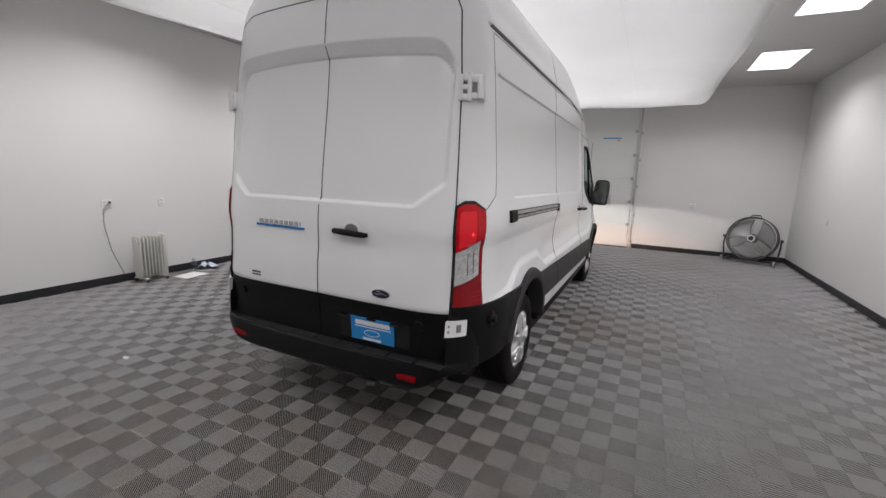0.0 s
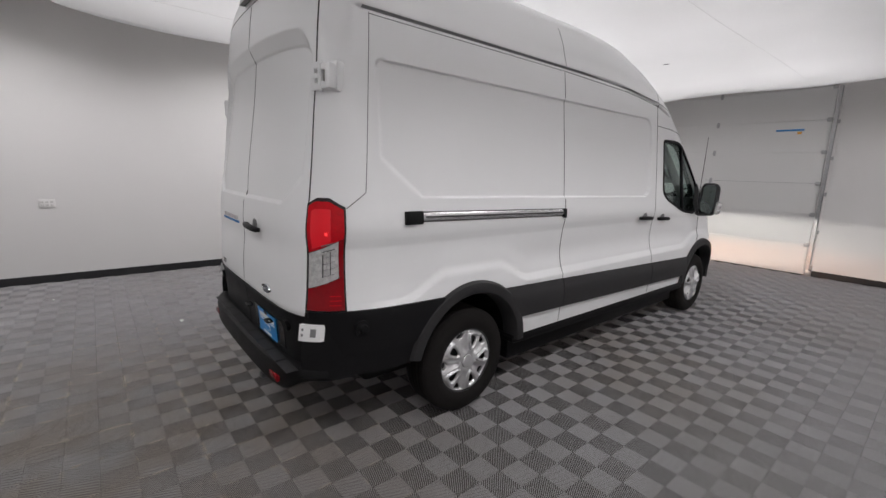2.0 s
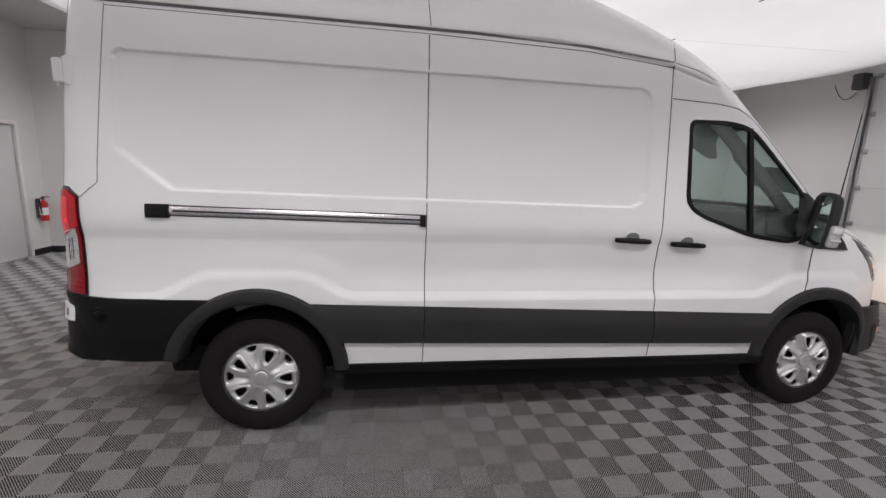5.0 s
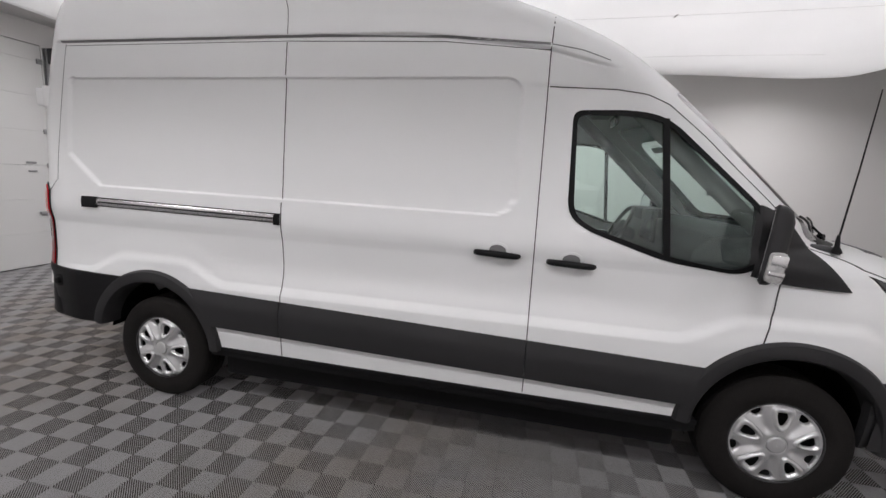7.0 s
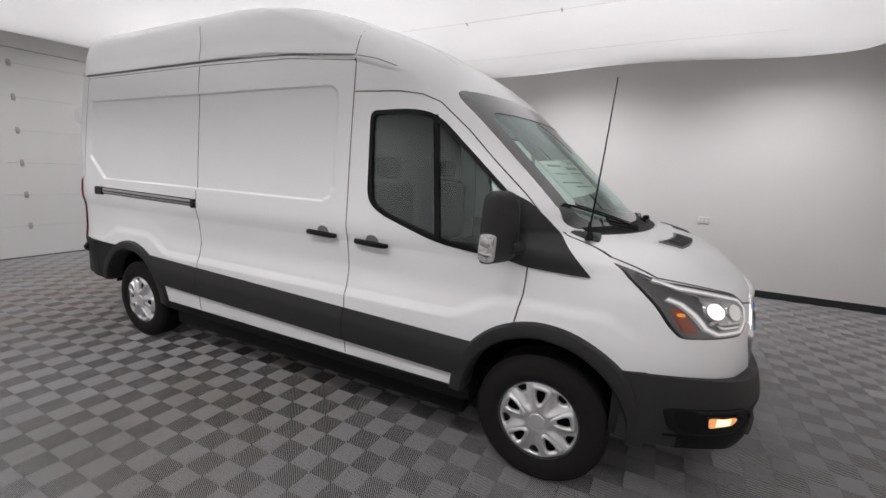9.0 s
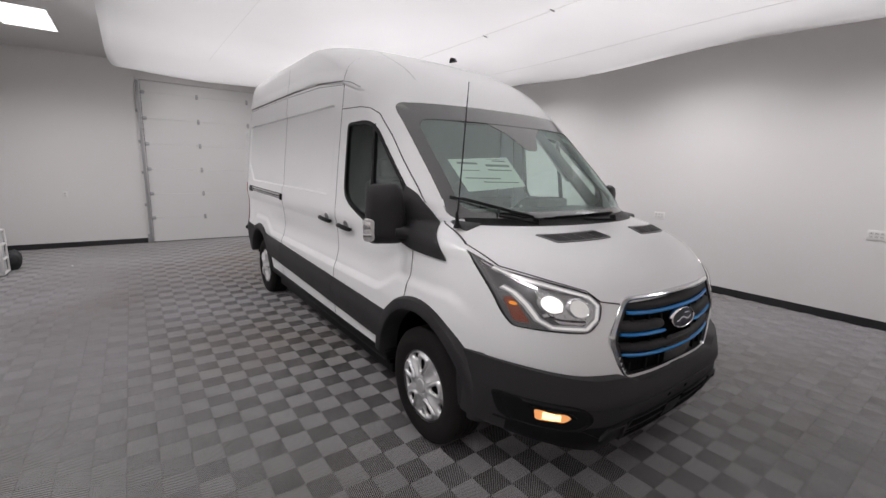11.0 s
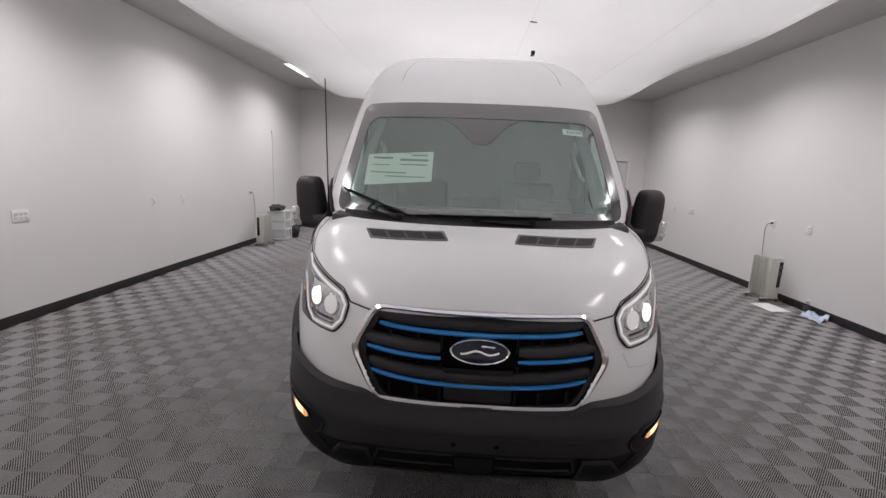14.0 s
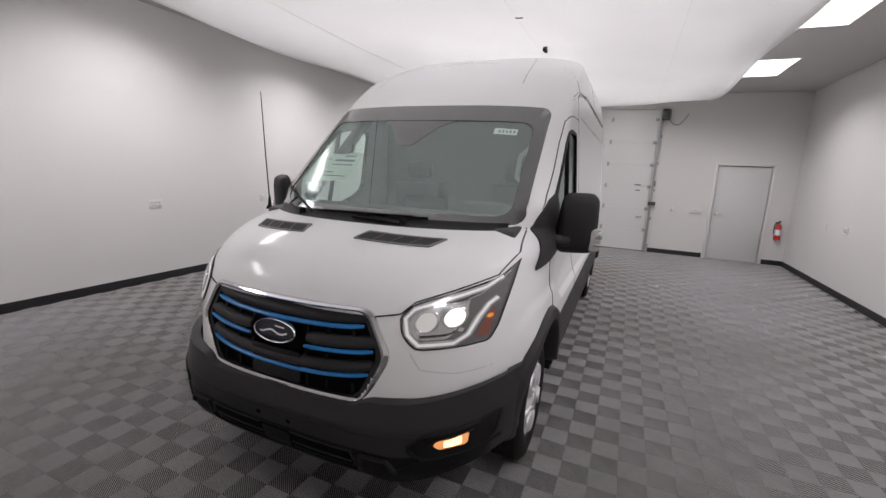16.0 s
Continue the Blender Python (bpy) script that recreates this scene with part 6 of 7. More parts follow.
    ribbon("reflector_step", [(0.65, 0.972), (0.74, 0.975), (0.79, 0.995)], on, 0.010, M_GLOSSBLACK, lamp, off=0.010)
    amber = rounded([(0.892, 1.052), (0.872, 1.064), (0.853, 1.005), (0.836, 0.946), (0.876, 0.948)], 0.01, 3)
    sheet("side_marker", amber, on, 0.010, M_AMBERLENS, lamp, "amber side marker", edge=0.01, cells=4)
    sheet("side_marker_bulb", [(0.873 + 0.010 * math.cos(t), 1.032 + 0.009 * math.sin(t)) for t in np.linspace(0, 2 * math.pi, 16, endpoint=False)], on, 0.013, M_AMBER, lamp, "glowing amber bulb", edge=0.004, cells=3)


head_lamp(1)
head_lamp(-1)


# front bumper
def bumper_low(x):
    return 0.30 + 0.10 * step(0.45, 0.95, abs(x))


def bumper_place(x, z, off):
    u = min(abs(x), 1.0)
    # follows the nose, set a little ahead, and tucks in at the bottom
    y = 4.80 - 1.03 * (1 - (1 - (u / 1.045) ** 3.8) ** 0.46) - 0.16 * max(0.0, (0.40 - z) / 0.12) ** 1.5 * 0.5 - 0.24 * max(0.0, z - 0.60) - (0.10 + 0.20 * (1 - float(step(0.40, 0.62, u)))) * min(0.17, max(0.0, 0.57 - z))
    return Vector((x, y + off, z))


def bumper_top(x):
    return 0.670 + 0.034 * float(step(0.38, 0.50, abs(x))) + 0.045 * float(step(0.6, 1.0, abs(x)))


front_bumper = patch("front_bumper", -1.0, 1.0, lambda x: float(bumper_low(x)), bumper_top, bumper_place, 0.0, M_CLAD, na=120, nb=24, edge=0.06, label="black textured plastic front bumper")
for sx, place in SIDES:
    patch("bumper_end", 4.10, 4.24, lambda y: 0.40, lambda y: 0.745, place, 0.010, M_CLAD, front_bumper, na=14, nb=8, edge=0.05)
patch("bumper_valance", -0.93, 0.93, lambda x: float(bumper_low(x)) - 0.004, lambda x: 0.470 + 0.05 * float(step(0.62, 0.95, abs(x))) * 0.2, bumper_place, 0.003, M_BLACK, front_bumper, na=90, nb=8, edge=0.05, label="black lower bumper valance")
lower = rounded([(-0.43, 0.452), (0.43, 0.452), (0.41, 0.372), (-0.41, 0.372)], 0.02, 3)
# flat sheet, its near-black colour standing for the intake's shade
sheet("lower_intake", lower, bumper_place, 0.006, M_VOID, front_bumper, "near-black flat sheet shading in the lower air intake", edge=0.004, cells=6)
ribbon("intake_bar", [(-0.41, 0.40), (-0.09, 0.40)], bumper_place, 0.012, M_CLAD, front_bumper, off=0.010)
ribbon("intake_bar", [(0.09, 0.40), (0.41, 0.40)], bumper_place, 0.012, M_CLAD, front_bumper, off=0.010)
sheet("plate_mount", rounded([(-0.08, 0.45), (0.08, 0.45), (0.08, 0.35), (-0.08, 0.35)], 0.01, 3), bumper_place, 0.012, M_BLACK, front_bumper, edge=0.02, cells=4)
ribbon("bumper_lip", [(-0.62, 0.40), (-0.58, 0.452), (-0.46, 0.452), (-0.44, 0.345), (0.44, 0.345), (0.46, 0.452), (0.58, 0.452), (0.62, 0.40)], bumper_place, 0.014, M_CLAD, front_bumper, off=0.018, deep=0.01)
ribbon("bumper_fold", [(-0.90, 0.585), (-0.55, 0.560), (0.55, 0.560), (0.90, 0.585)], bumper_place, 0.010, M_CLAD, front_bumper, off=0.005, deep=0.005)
# holes shaded in as flat near-black discs
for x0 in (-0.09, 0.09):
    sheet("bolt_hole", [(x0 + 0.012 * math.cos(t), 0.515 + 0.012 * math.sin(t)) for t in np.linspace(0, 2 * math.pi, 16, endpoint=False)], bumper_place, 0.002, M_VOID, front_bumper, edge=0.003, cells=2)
# lower openings shaded by colour on both sides of the plate mount, and a step under the fold
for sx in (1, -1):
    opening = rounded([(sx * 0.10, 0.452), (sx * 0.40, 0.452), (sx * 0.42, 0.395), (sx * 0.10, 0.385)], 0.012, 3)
    sheet("bumper_opening", opening, bumper_place, 0.007, M_VOID, front_bumper, "near-black flat sheet shading in an opening", edge=0.004, cells=3)
    ribbon("opening_lip", [(sx * 0.09, 0.462), (sx * 0.41, 0.462), (sx * 0.435, 0.39)], bumper_place, 0.010, M_CLAD, front_bumper, off=0.014, deep=0.01)
    ribbon("bumper_step", [(sx * 0.60, 0.395), (sx * 0.70, 0.452), (sx * 0.96, 0.462)], bumper_place, 0.012, M_BLACK, front_bumper, off=0.012, deep=0.01)
for sx in (1, -1):
    def fog_place(x, z, off, sx=sx):
        return bumper_place(sx * x, z, off)
    pocket = rounded([(0.955, 0.60), (0.72, 0.575), (0.66, 0.52), (0.72, 0.46), (0.93, 0.47)], [0.03, 0.04, 0.04, 0.04, 0.04], 4)
    pk = sheet("fog_lamp", pocket, fog_place, 0.003, M_BLACK, van, "lit amber fog lamp in a black pocket", edge=0.01, cells=6)
    band("fog_pocket_rim", grow(pocket, 0.016), pocket, fog_place, 0.006, M_BLACK, pk, edge=0.012, lift=0.006)
    lens_outline = rounded([(0.868, 0.554), (0.765, 0.543), (0.750, 0.527), (0.772, 0.502), (0.862, 0.500)], 0.012, 3)
    fog = sheet("fog_lens", lens_outline, fog_place, 0.006, M_FOGDIM, pk, "glowing amber lens", edge=0.006, cells=4)
    for k in range(5):
        c = 0.770 + 0.019 * k
        low, high = 0.507 + 0.002 * abs(k - 2), 0.537 + 0.003 * k
        sheet("fog_segment", rounded([(c, low), (c + 0.0188, low), (c + 0.0190, high), (c + 0.0005, high)], 0.002, 2), fog_place, 0.009, M_FOG if k in (1, 2, 3) else M_FOGDIM, fog, edge=0.004, cells=2)
    ribbon("fog_hood", [(0.885, 0.566), (0.760, 0.554), (0.738, 0.528)], fog_place, 0.010, M_GLOSSBLACK, pk, off=0.016, deep=0.016)


# tail lamps
def tail_lamp(sx):
    # wraps the rear corner: s runs from 0 on the rear face to 1 on the side
    def corner(s, z, off):
        a = s * math.pi / 2
        ca, sa = math.sin(a), -math.cos(a)
        near, far = 0.0, 0.6
        wide, tail, run, blunt = float(HALF(z)) + 0.002, float(TAIL(z)), float(TRUN(z)), float(TBLUNT(z))
        for _ in range(15):
            mid = (near + far) / 2
            x, y = 0.868 + ca * mid, -0.872 + sa * mid
            u = x / wide
            if u < 1 and y > tail + run * (1 - math.sqrt(1 - u ** blunt)) + 0.02 * u * u:
                near = mid
            else:
                far = mid
        return Vector((sx * (0.868 + ca * (near + off)), -0.872 + sa * (near + off), z))

    def body(name, s0, s1, lo, hi, off, mat, parent, label="", nb=10, na=14):
        return patch(name, s0, s1, lo, hi, corner, off, mat, parent, na=na, nb=nb, label=label, edge=0.03)

    top = lambda s: 1.452 - 0.045 * max(0, (s - 0.55) / 0.45) - 0.03 * max(0, (0.2 - s) / 0.2)
    bottom = lambda s: 0.862
    lamp = body("tail_lamp", 0.0, 1.0, bottom, top, 0.006, M_GLOSSBLACK, van, "tall red and clear tail lamp")
    split_hi = lambda s: 1.17 + 0.085 * s
    split_lo = lambda s: 0.985 + 0.075 * s
    body("red_lens", 0.06, 0.94, split_hi, lambda s: top(s) - 0.018, 0.013, M_RED, lamp, "bright red lens")
    body("lit_zone", 0.13, 0.60, lambda s: split_hi(s) + 0.012, lambda s: top(s) - 0.055, 0.0138, M_REDLIT, lamp, "glowing red zone")
    body("clear_lens", 0.06, 0.80, split_lo, lambda s: split_hi(s) - 0.003, 0.012, M_CLEARLAMP, lamp, "clear ribbed lens")
    body("red_edge", 0.81, 0.94, split_lo, lambda s: split_hi(s) - 0.003, 0.012, M_REDDARK, lamp)
    body("lower_lens", 0.06, 0.94, lambda s: 0.875, lambda s: split_lo(s) - 0.003, 0.013, M_REDDARK, lamp, "dark red lens")
    for k in range(6):
        z = 1.03 + 0.032 * k
        body("lens_rib", 0.34, 0.70, lambda s, z=z: z + 0.05 * s, lambda s, z=z: z + 0.05 * s + 0.006, 0.0142, M_CHROME, lamp, nb=2, na=6)
    for k in range(3):
        s0 = 0.36 + 0.10 * k
        body("lens_bar", s0, s0 + 0.016, lambda s: split_lo(s) + 0.035, lambda s: split_hi(s) - 0.035, 0.0146, M_GLOSSBLACK if k != 1 else M_CHROME, lamp, nb=4, na=2)
    for k in range(3):
        z = 0.90 + 0.024 * k
        body("lens_rib", 0.55, 0.85, lambda s, z=z: z, lambda s, z=z: z + 0.005, 0.0145, M_RED, lamp, nb=1, na=4)
    bulb = glow("red_bulb_glint", (1, 0.05, 0.05), 2.0, (0.8, 0.05, 0.05))
    body("bulb", 0.46, 0.51, lambda s: 1.266, lambda s: 1.279, 0.0148, bulb, lamp, nb=2, na=3)
    return lamp


tail_lamp(1)
tail_lamp(-1)


# rear corners and hinges
def bumper_back(x):
    """How far back the rear bumper reaches at a place across."""
    u = min(abs(x) / 0.99, 1.0)
    return -1.178 + 0.03 * u ** 2 + 0.30 * (1 - math.sqrt(max(0.0, 1 - u ** 7)))


def corner_place(x, z, off):
    return Vector((x, bumper_back(x) + 0.014 + 0.12 * max(0.0, z - 0.64) - off, z))


def rear_hinge(sx, z, mat, label):
    x = sx * (float(HALF(z)) - (0.068 if z > 1.5 else 0.140))
    y = float(tail_y(abs(x), z))
    h = new("door_hinge")
    h.parent = van
    h["label"] = label
    h.matrix_local = pose(x, y, z, 0, 0, sx * 20) @ Matrix.Scale(1.25, 4)
    bm = bmesh.new()
    for z0, z1 in ((-0.052, -0.026), (-0.010, 0.010), (0.026, 0.052)):
        add_box(bm, -0.030, -0.006, -0.028, 0.01, z0, z1, 0.004)
    add_box(bm, -0.050, -0.028, -0.024, 0.01, -0.052, 0.052, 0.005)
    part("hinge_leaf", bm, mat, h, smooth=True)
    bm = bmesh.new()
    add_box(bm, 0.006, 0.034, -0.026, 0.02, 0.020, 0.046, 0.005)
    add_box(bm, 0.006, 0.034, -0.026, 0.02, -0.046, -0.020, 0.005)
    add_box(bm, 0.030, 0.056, -0.030, 0.03, -0.046, 0.046, 0.008)
    part("hinge_leaf", bm, mat, h, smooth=True)
    bm = bmesh.new()
    add_box(bm, 0.016, 0.066, 0.004, 0.05, -0.056, 0.060, 0.014)
    part("hinge_pad", bm, mat, h, smooth=True)
    tube("hinge_pin", [(0, -0.02, -0.056), (0, -0.02, 0.056)], 0.010, mat, h, 12)
    # grey plates that paint the shade in the hinge's gaps
    for z0 in (-0.018, 0.018):
        box("hinge_recess_shade", -0.027, -0.010, -0.012, -0.010, z0 - 0.007, z0 + 0.007, M_TRIM, h)
    box("hinge_recess_shade", 0.008, 0.029, -0.012, -0.010, -0.019, 0.019, M_TRIM, h)


for sx in (1, -1):
    rear_hinge(sx, 2.03, M_PAINT, "white painted door hinge")
    x0, x1 = (0.862, 0.948) if sx > 0 else (-0.948, -0.862)
    cover = patch("hinge_cover", x0, x1, lambda x: 0.711, lambda x: 0.799, corner_place, 0.016, M_WHITEPRINT, van, na=8, nb=4, label="white plastic hinge cover", edge=0.03)
    # flat grey patches painting the shade of slots in the cover
    for f0, f1, b0, b1 in ((0.14, 0.24, 0.735, 0.748), (0.14, 0.24, 0.765, 0.778), (0.58, 0.80, 0.735, 0.778)):
        patch("hinge_slot_shade", x0 + (x1 - x0) * f0, x0 + (x1 - x0) * f1, lambda x, b=b0: b, lambda x, b=b1: b, corner_place, 0.0172, M_CHANNEL, cover, na=2, nb=1, edge=0.004)

# black lower rear doors
for sx in (1, -1):
    a0, a1 = (0.004, 0.862) if sx > 0 else (-0.862, -0.004)
    patch("rear_door_cladding", a0, a1, lambda x: 0.548, lambda x: 0.838 - 0.008 * abs(x), tail_point, 0.010, M_BLACK, na=30, nb=10, label="black plastic lower rear door", bulge=0.004)
    patch("corner_cladding", 0.868 if sx > 0 else -0.985, 0.985 if sx > 0 else -0.868, lambda x: 0.50, lambda x: 0.858, corner_place, 0.0, M_BLACK, na=30, nb=8, label="black plastic corner", edge=0.09)
    sheet("parking_sensor", [(sx * 0.70 + 0.030 * math.cos(t), 0.745 + 0.030 * math.sin(t)) for t in np.linspace(0, 2 * math.pi, 20, endpoint=False)], tail_point, 0.032, M_BLACK, van, "round black rubber buffer", edge=0.03, cells=4)
    lathe("side_sensor", [(0.044, -0.01), (0.043, 0.014), (0.026, 0.018), (0.020, 0.038), (0.004, 0.040)], M_BLACK, pose(sx * (float(side_x(-0.80, 0.77)) + 0.012), -0.80, 0.77, 0, sx * 90, 0), van, 20, label="round black rubber buffer")
# rear bumper with step
bm = bmesh.new()
rows = []
for i in range(61):
    x = -0.99 + 1.98 * i / 60
    u = abs(x) / 0.99
    y0 = bumper_back(x)
    low = 0.40 + 0.10 * float(step(0.70, 0.92, u))
    rows.append([bm.verts.new(q) for q in ((x, -0.85, low + 0.015), (x, y0 + 0.03, low - 0.015), (x, y0 + 0.004, low + 0.01), (x, y0, 0.51), (x, y0 + 0.004, 0.540), (x, y0 + 0.016, 0.551), (x, y0 + 0.024, 0.552), (x, y0 + 0.11, 0.553), (x, -0.85, 0.554))])
for r0, r1 in zip(rows[:-1], rows[1:]):
    for j in range(8):
        bm.faces.new((r0[j], r1[j], r1[j + 1], r0[j + 1]))
bm.faces.new(rows[0])
bm.faces.new(rows[-1][::-1])
rear_bumper = part("rear_bumper", bm, M_BLACK, van, "black plastic rear bumper with tread step", smooth=True)
for k in range(9):
    x0 = -0.72 + k * 0.18
    ribbon("tread_rib", [(x0, -1.150), (x0 + 0.16, -1.150)], lambda a, b, o: Vector((a, b + 0.025, 0.5530 + o)), 0.06, M_CLAD, rear_bumper, off=0.003, deep=0.002)
for sx in (1, -1):
    box("reflector", sx * 0.665 - 0.06, sx * 0.665 + 0.06, -1.160, -1.12, 0.440, 0.476, M_REDDARK, rear_bumper, 0.004, "red reflector")
box("tow_eye_cover", 0.40, 0.46, -1.16, -1.10, 0.345, 0.375, M_DARKMETAL, rear_bumper, 0.008)
# number plate
recess = patch("plate_recess", 0.16, 0.645, lambda x: 0.588, lambda x: 0.742, tail_point, 0.016, M_GLOSSBLACK, na=8, nb=4, label="dark recess round the plate")
plate = patch("number_plate", 0.247, 0.547, lambda x: 0.592, lambda x: 0.737, tail_point, 0.024, M_PLATEBLUE, na=6, nb=4, label="blue dealer plate with white printed bars", edge=0.004)
for a0, a1, b0, b1 in ((0.28, 0.52, 0.690, 0.718), (0.275, 0.525, 0.676, 0.682), (0.33, 0.46, 0.598, 0.612)):
    patch("print_bar", a0, a1, lambda x, b0=b0: b0, lambda x, b1=b1: b1, tail_point, 0.0255, M_WHITEPRINT, plate, na=4, nb=1, edge=0.002)
sheet("plate_oval", [(0.395 + 0.055 * math.cos(t), 0.644 + 0.020 * math.sin(t)) for t in np.linspace(0, 2 * math.pi, 24, endpoint=False)], tail_point, 0.0255, M_WHITEPRINT, plate, edge=0.002, cells=3)
sheet("plate_oval", [(0.395 + 0.050 * math.cos(t), 0.644 + 0.016 * math.sin(t)) for t in np.linspace(0, 2 * math.pi, 24, endpoint=False)], tail_point, 0.0262, M_PLATEBLUE, plate, edge=0.002, cells=3)
sheet("plate_oval", [(0.395 + 0.035 * math.cos(t), 0.733 + 0.009 * math.sin(t)) for t in np.linspace(0, 2 * math.pi, 20, endpoint=False)], tail_point, 0.0262, M_GLOSSBLACK, plate, edge=0.002, cells=2)
for x0 in (0.215, 0.585):
    box("plate_light", x0 - 0.03, x0 + 0.03, -1.165, -1.13, 0.742, 0.756, M_GLOSSBLACK, recess, 0.004)
# emblems: silver strip with a blue underline, and a small dark mark
emb = patch("model_emblem", -0.50, -0.14, lambda x: 1.238, lambda x: 1.262, tail_point, 0.006, M_SILVER, na=10, nb=2, label="silver emblem strip with blue underline", edge=0.006)
for k in range(8):
    c = -0.485 + k * 0.043
    patch("emblem_gap", c + 0.030, c + 0.038, lambda x: 1.237, lambda x: 1.263, tail_point, 0.0068, M_PAINT, emb, na=1, nb=1, edge=0.002)
patch("blue_underline", -0.53, -0.11, lambda x: 1.216, lambda x: 1.230, tail_point, 0.006, M_BLUE, emb, na=10, nb=1, edge=0.006, label="blue underline")
patch("trim_emblem", -0.58, -0.50, lambda x: 0.895, lambda x: 0.905, tail_point, 0.005, M_DARKMETAL, na=4, nb=1, edge=0.004, label="small dark emblem")
patch("trim_emblem", -0.58, -0.50, lambda x: 0.878, lambda x: 0.885, tail_point, 0.005, M_DARKMETAL, na=4, nb=1, edge=0.004, label="small dark emblem")
# high stop lamp and roof fin
patch("high_stop_lamp", -0.19, 0.19, lambda x: 2.60, lambda x: 2.66, tail_point, 0.035, M_GLOSSBLACK, na=10, nb=4, label="black high stop lamp and camera housing", edge=0.06)
fin = [(1.88, 2.780), (2.00, 2.772), (1.965, 2.815), (1.91, 2.832)]
prism("roof_antenna", fin, -0.535, -0.505, M_BLACK, van, "x", 0.006, "small black roof antenna")
# roof ribs
for x0 in (-0.36, 0.0, 0.36):
    box("roof_rib", x0 - 0.02, x0 + 0.02, -0.50, 1.30, 2.808, 2.815, M_PAINT, van, 0.003)
# charging port door line on the nose
ribbon("port_line", [(-0.62, 0.90), (-0.66, 0.83), (-0.78, 0.80), (-0.90, 0.80)], nose_point, 0.006, M_CREASE, off=0.001)
# grey strips drawing the shade of long creases in the roof ahead of the doors
for sx in (1, -1):
    ribbon("roof_crease_shade", [(sx * 0.60, 2.30), (sx * 0.585, 2.45), (sx * 0.55, 2.58), (sx * 0.48, 2.70)], nose_point, 0.005, M_TRIM, off=0.0008)

# ---------------------------------------------------------------- inside the cab
floor_pan = box("cab_floor", -0.90, 0.90, 2.35, 3.26, 0.50, 0.62, M_DASH, van, 0.01, "dark cab floor")
bulkhead = box("bulkhead", -0.90, 0.90, 2.30, 2.34, 0.5, 2.30, M_BULK, van, 0.01, "dark grey panel behind the seats")
headliner = box("headliner", -0.80, 0.80, 2.30, 2.86, 2.24, 2.27, M_TRIM, van, 0.01, "pale grey headliner")
for sx in (1, -1):
    box("door_card", sx * 0.90 - 0.03, sx * 0.90 + 0.03, 2.50, 3.58, 0.90, 1.20, M_DASH, van, 0.02, "dark inner door panel")
    bm = bmesh.new()
    add_tube(bm, [(sx * 0.80, 3.60, 1.42), (sx * 0.785, 3.30, 1.70), (sx * 0.755, 2.98, 2.00), (sx * 0.72, 2.75, 2.20)], 0.045, 10)
    pillar = part("pillar_trim", bm, M_TRIM, van, "pale grey pillar trim", smooth=True)
    tube("grab_handle", [(sx * 0.745, 3.36, 1.60), (sx * 0.70, 3.36, 1.64), (sx * 0.68, 3.22, 1.78), (sx * 0.72, 3.16, 1.83)], 0.016, M_TRIM, pillar, 10)
    # seat
    x0 = sx * 0.48
    seat = box("seat_cushion", x0 - 0.25, x0 + 0.25, 2.55, 3.05, 0.90, 1.05, M_SEAT, van, 0.05, "dark fabric seat")
    box("seat_back", x0 - 0.24, x0 + 0.24, 2.36, 2.50, 1.02, 1.56, M_SEAT, seat, 0.05, "dark fabric backrest")
    box("head_rest", x0 - 0.12, x0 + 0.12, 2.36, 2.45, 1.58, 1.74, M_SEAT, seat, 0.04)
    box("seat_base", x0 - 0.20, x0 + 0.20, 2.58, 3.02, 0.60, 0.92, M_DASH, seat, 0.02)
prof = [(3.28, 0.90), (3.24, 1.10), (3.28, 1.30), (3.36, 1.385), (3.62, 1.40), (3.95, 1.365), (3.95, 0.90)]
prism("dashboard", prof, -0.86, 0.86, M_DASH, van, "x", 0.02, "dark grey dashboard")
box("instrument_hood", -0.66, -0.28, 3.26, 3.45, 1.36, 1.46, M_DASH, van, 0.03)
box("centre_screen", -0.17, 0.17, 3.24, 3.27, 1.24, 1.46, M_GLOSSBLACK, van, 0.01, "dark centre screen")
wheel_m = pose(-0.47, 3.14, 1.28, 62, 0, 0)
bm = bmesh.new()
add_tube(bm, [wheel_m @ Vector((0.19 * math.cos(a), 0.19 * math.sin(a), 0)) for a in [2 * math.pi * k / 40 for k in range(40)]], 0.016, 10, True)
steer = part("steering_wheel", bm, M_DASH, van, "dark steering wheel", smooth=True)
for a in (0, math.pi, -math.pi / 2):
    tube("spoke", [wheel_m @ Vector((0.05 * math.cos(a), 0.05 * math.sin(a), -0.01)), wheel_m @ Vector((0.185 * math.cos(a), 0.185 * math.sin(a), 0))], 0.014, M_DASH, steer, 8)
lathe("hub", [(0.07, -0.03), (0.075, 0.0), (0.05, 0.02)], M_DASH, wheel_m, steer, 24)
tube("column", [wheel_m @ Vector((0, 0, -0.02)), wheel_m @ Vector((0, 0, -0.25))], 0.05, M_DASH, steer, 12)
box("rear_view_mirror", -0.12, 0.12, 2.93, 2.96, 2.03, 2.10, M_GLOSSBLACK, van, 0.015, "dark inner mirror")
for sx in (1, -1):
    box("sun_visor", sx * 0.40 - 0.22, sx * 0.40 + 0.22, 2.84, 2.99, 2.16, 2.18, M_TRIM, van, 0.008)

# ---------------------------------------------------------------- floor tiles
SQ = 0.1535
GX, GY = 1.411, 1.897


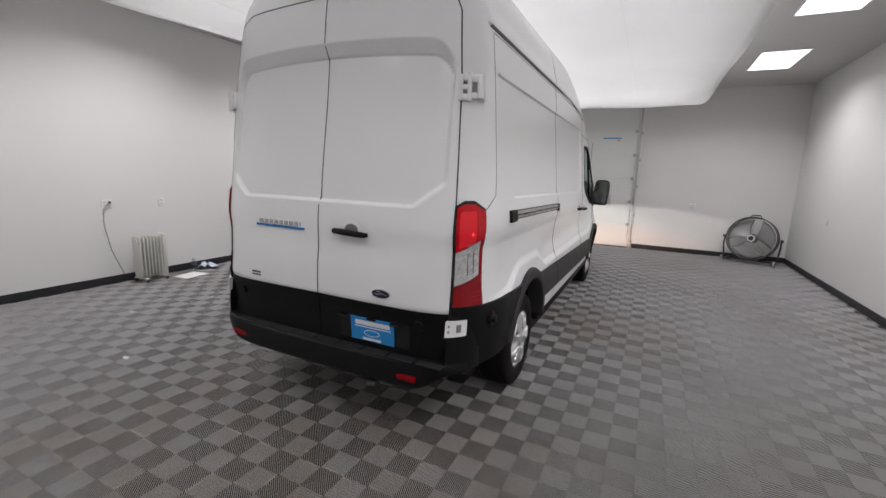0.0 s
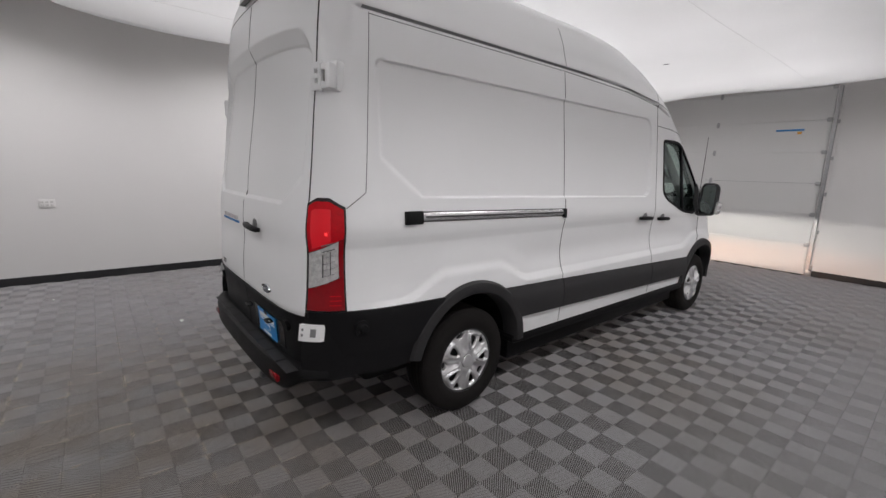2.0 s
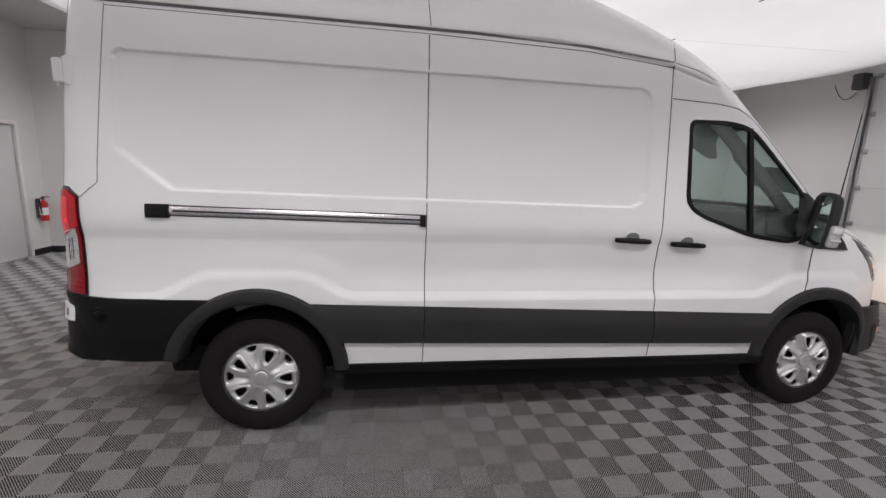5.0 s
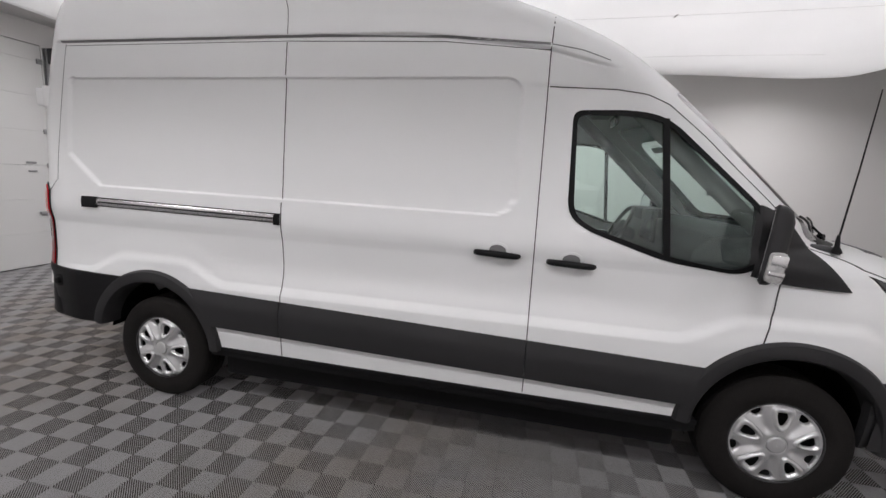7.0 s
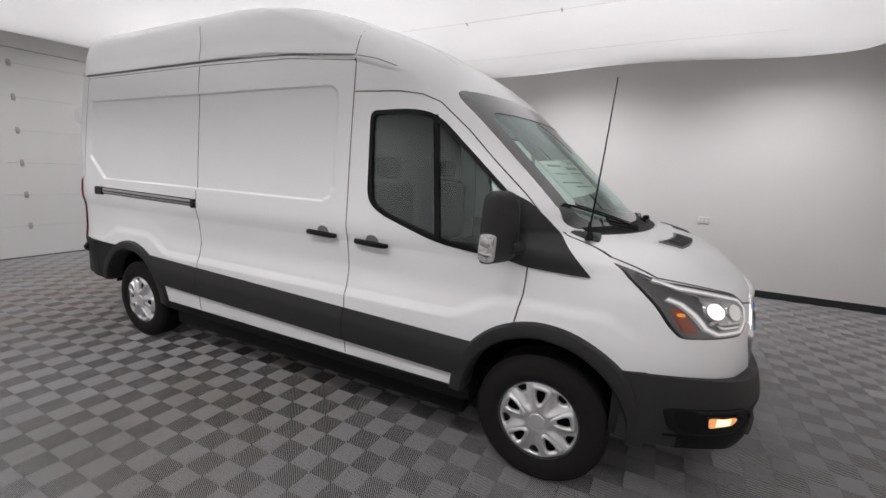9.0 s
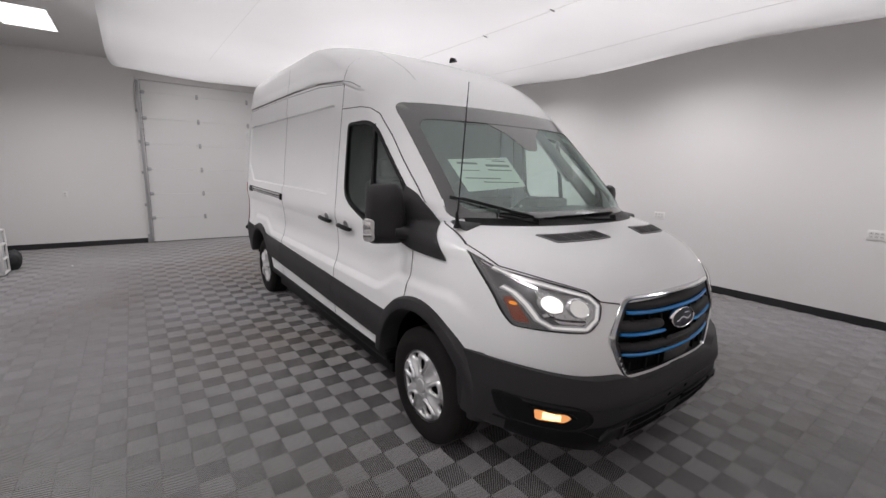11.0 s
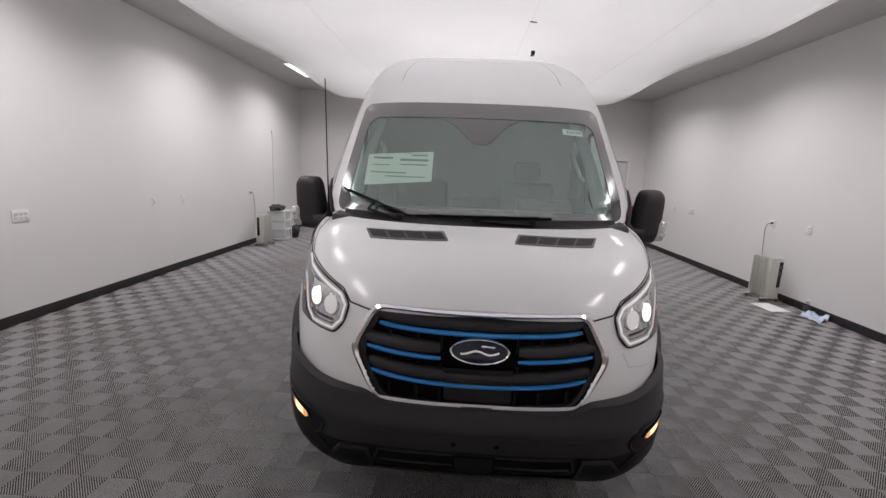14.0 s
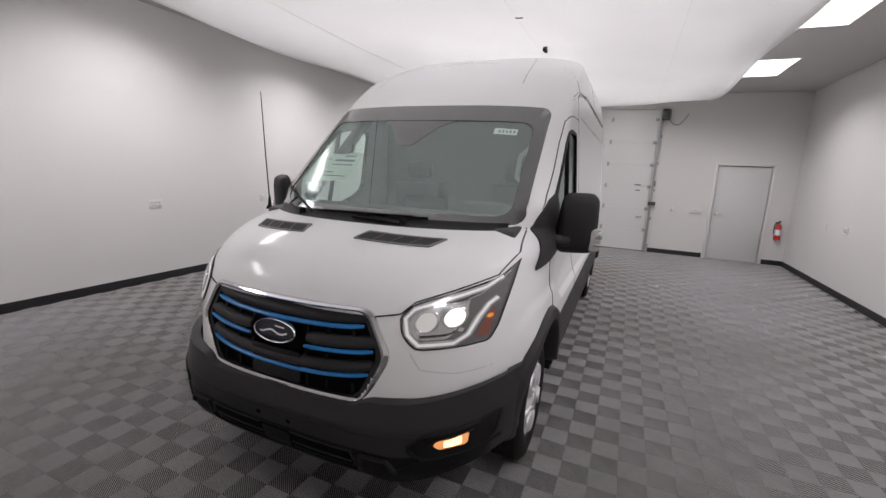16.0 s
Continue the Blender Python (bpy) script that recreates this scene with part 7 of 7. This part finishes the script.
def rib_square(x0, y0, turn, verts, faces):
    """Parallel diagonal ribs that fill one square; turn: which way the ribs run."""
    count = 22
    gap = 0.0006
    x0, y0, side = x0 + gap, y0 + gap, SQ - 2 * gap
    pitch = 2 * side / count

    def corner(c):
        # ends of the line u + v = c inside the square
        return ((c, 0.0), (0.0, c)) if c <= side else ((side, c - side), (c - side, side))

    lines = ((0.33, 0.0), (0.58, 0.0), (0.65, -0.0012), (0.65, -0.0037), (0.26, -0.0037), (0.26, -0.0012))
    for k in range(count):
        base = len(verts)
        for f, z in lines:
            (a, b) = corner((k + f) * pitch)
            for u, v in (a, b):
                verts.append((x0 + (side - u if turn else u), y0 + v, z))
        for i, j in ((5, 0), (0, 1), (1, 2), (2, 3), (4, 5)):
            q = (base + 2 * i, base + 2 * j, base + 2 * j + 1, base + 2 * i + 1)
            faces.append(q if turn else q[::-1])


def tile_geometry(ox, oy):
    verts, faces = [], []
    for i in (0, 1):
        for j in (0, 1):
            rib_square(ox + i * SQ, oy + j * SQ, (i + j) % 2 == 1, verts, faces)
    return verts, faces


def lay_floor():
    tverts, tfaces = tile_geometry(0, 0)
    me = bpy.data.meshes.new("floor_tile")
    me.from_pydata(tverts, [], tfaces)
    me.materials.append(M_TILE)
    base_v, base_f = np.array(tverts), np.array(tfaces)
    i0, i1 = math.floor((XL - GX) / (2 * SQ)), math.ceil((XR - GX) / (2 * SQ))
    j0, j1 = math.floor((YB - GY) / (2 * SQ)), math.ceil((YF - GY) / (2 * SQ))
    rest_v, rest_f, single = [], [], 0
    for i in range(i0, i1):
        for j in range(j0, j1):
            x, y = GX + i * 2 * SQ, GY + j * 2 * SQ
            near = (1.0 < x < 3.4 and -2.6 < y < 5.2) or (-1.6 < x <= 1.0 and 4.6 < y < 6.4)
            if near and single < 300:
                ob = new("floor_tile", me)
                ob.location = (x, y, 0)
                ob.parent = floor
                single += 1
            else:
                rest_f.append(base_f + len(rest_v) * len(base_v))
                rest_v.append(base_v + (x, y, 0))
    v, f = np.concatenate(rest_v), np.concatenate(rest_f)
    keep = ((v[f][:, :, 0] > XL - 0.05).all(1) & (v[f][:, :, 0] < XR + 0.05).all(1) & (v[f][:, :, 1] > YB - 0.06).all(1) & (v[f][:, :, 1] < YF + 0.06).all(1))
    f = f[keep]
    big = bpy.data.meshes.new("floor_tiles")
    big.vertices.add(len(v))
    big.vertices.foreach_set("co", v.astype(np.float32).ravel())
    big.loops.add(len(f) * 4)
    big.loops.foreach_set("vertex_index", f.astype(np.int32).ravel())
    big.polygons.add(len(f))
    big.polygons.foreach_set("loop_start", np.arange(0, len(f) * 4, 4, dtype=np.int32))
    big.update(calc_edges=True)
    big.materials.append(M_TILE)
    ob = new("floor_tiles", big)
    ob.parent = floor
    ob["kind"] = "stuff"


lay_floor()
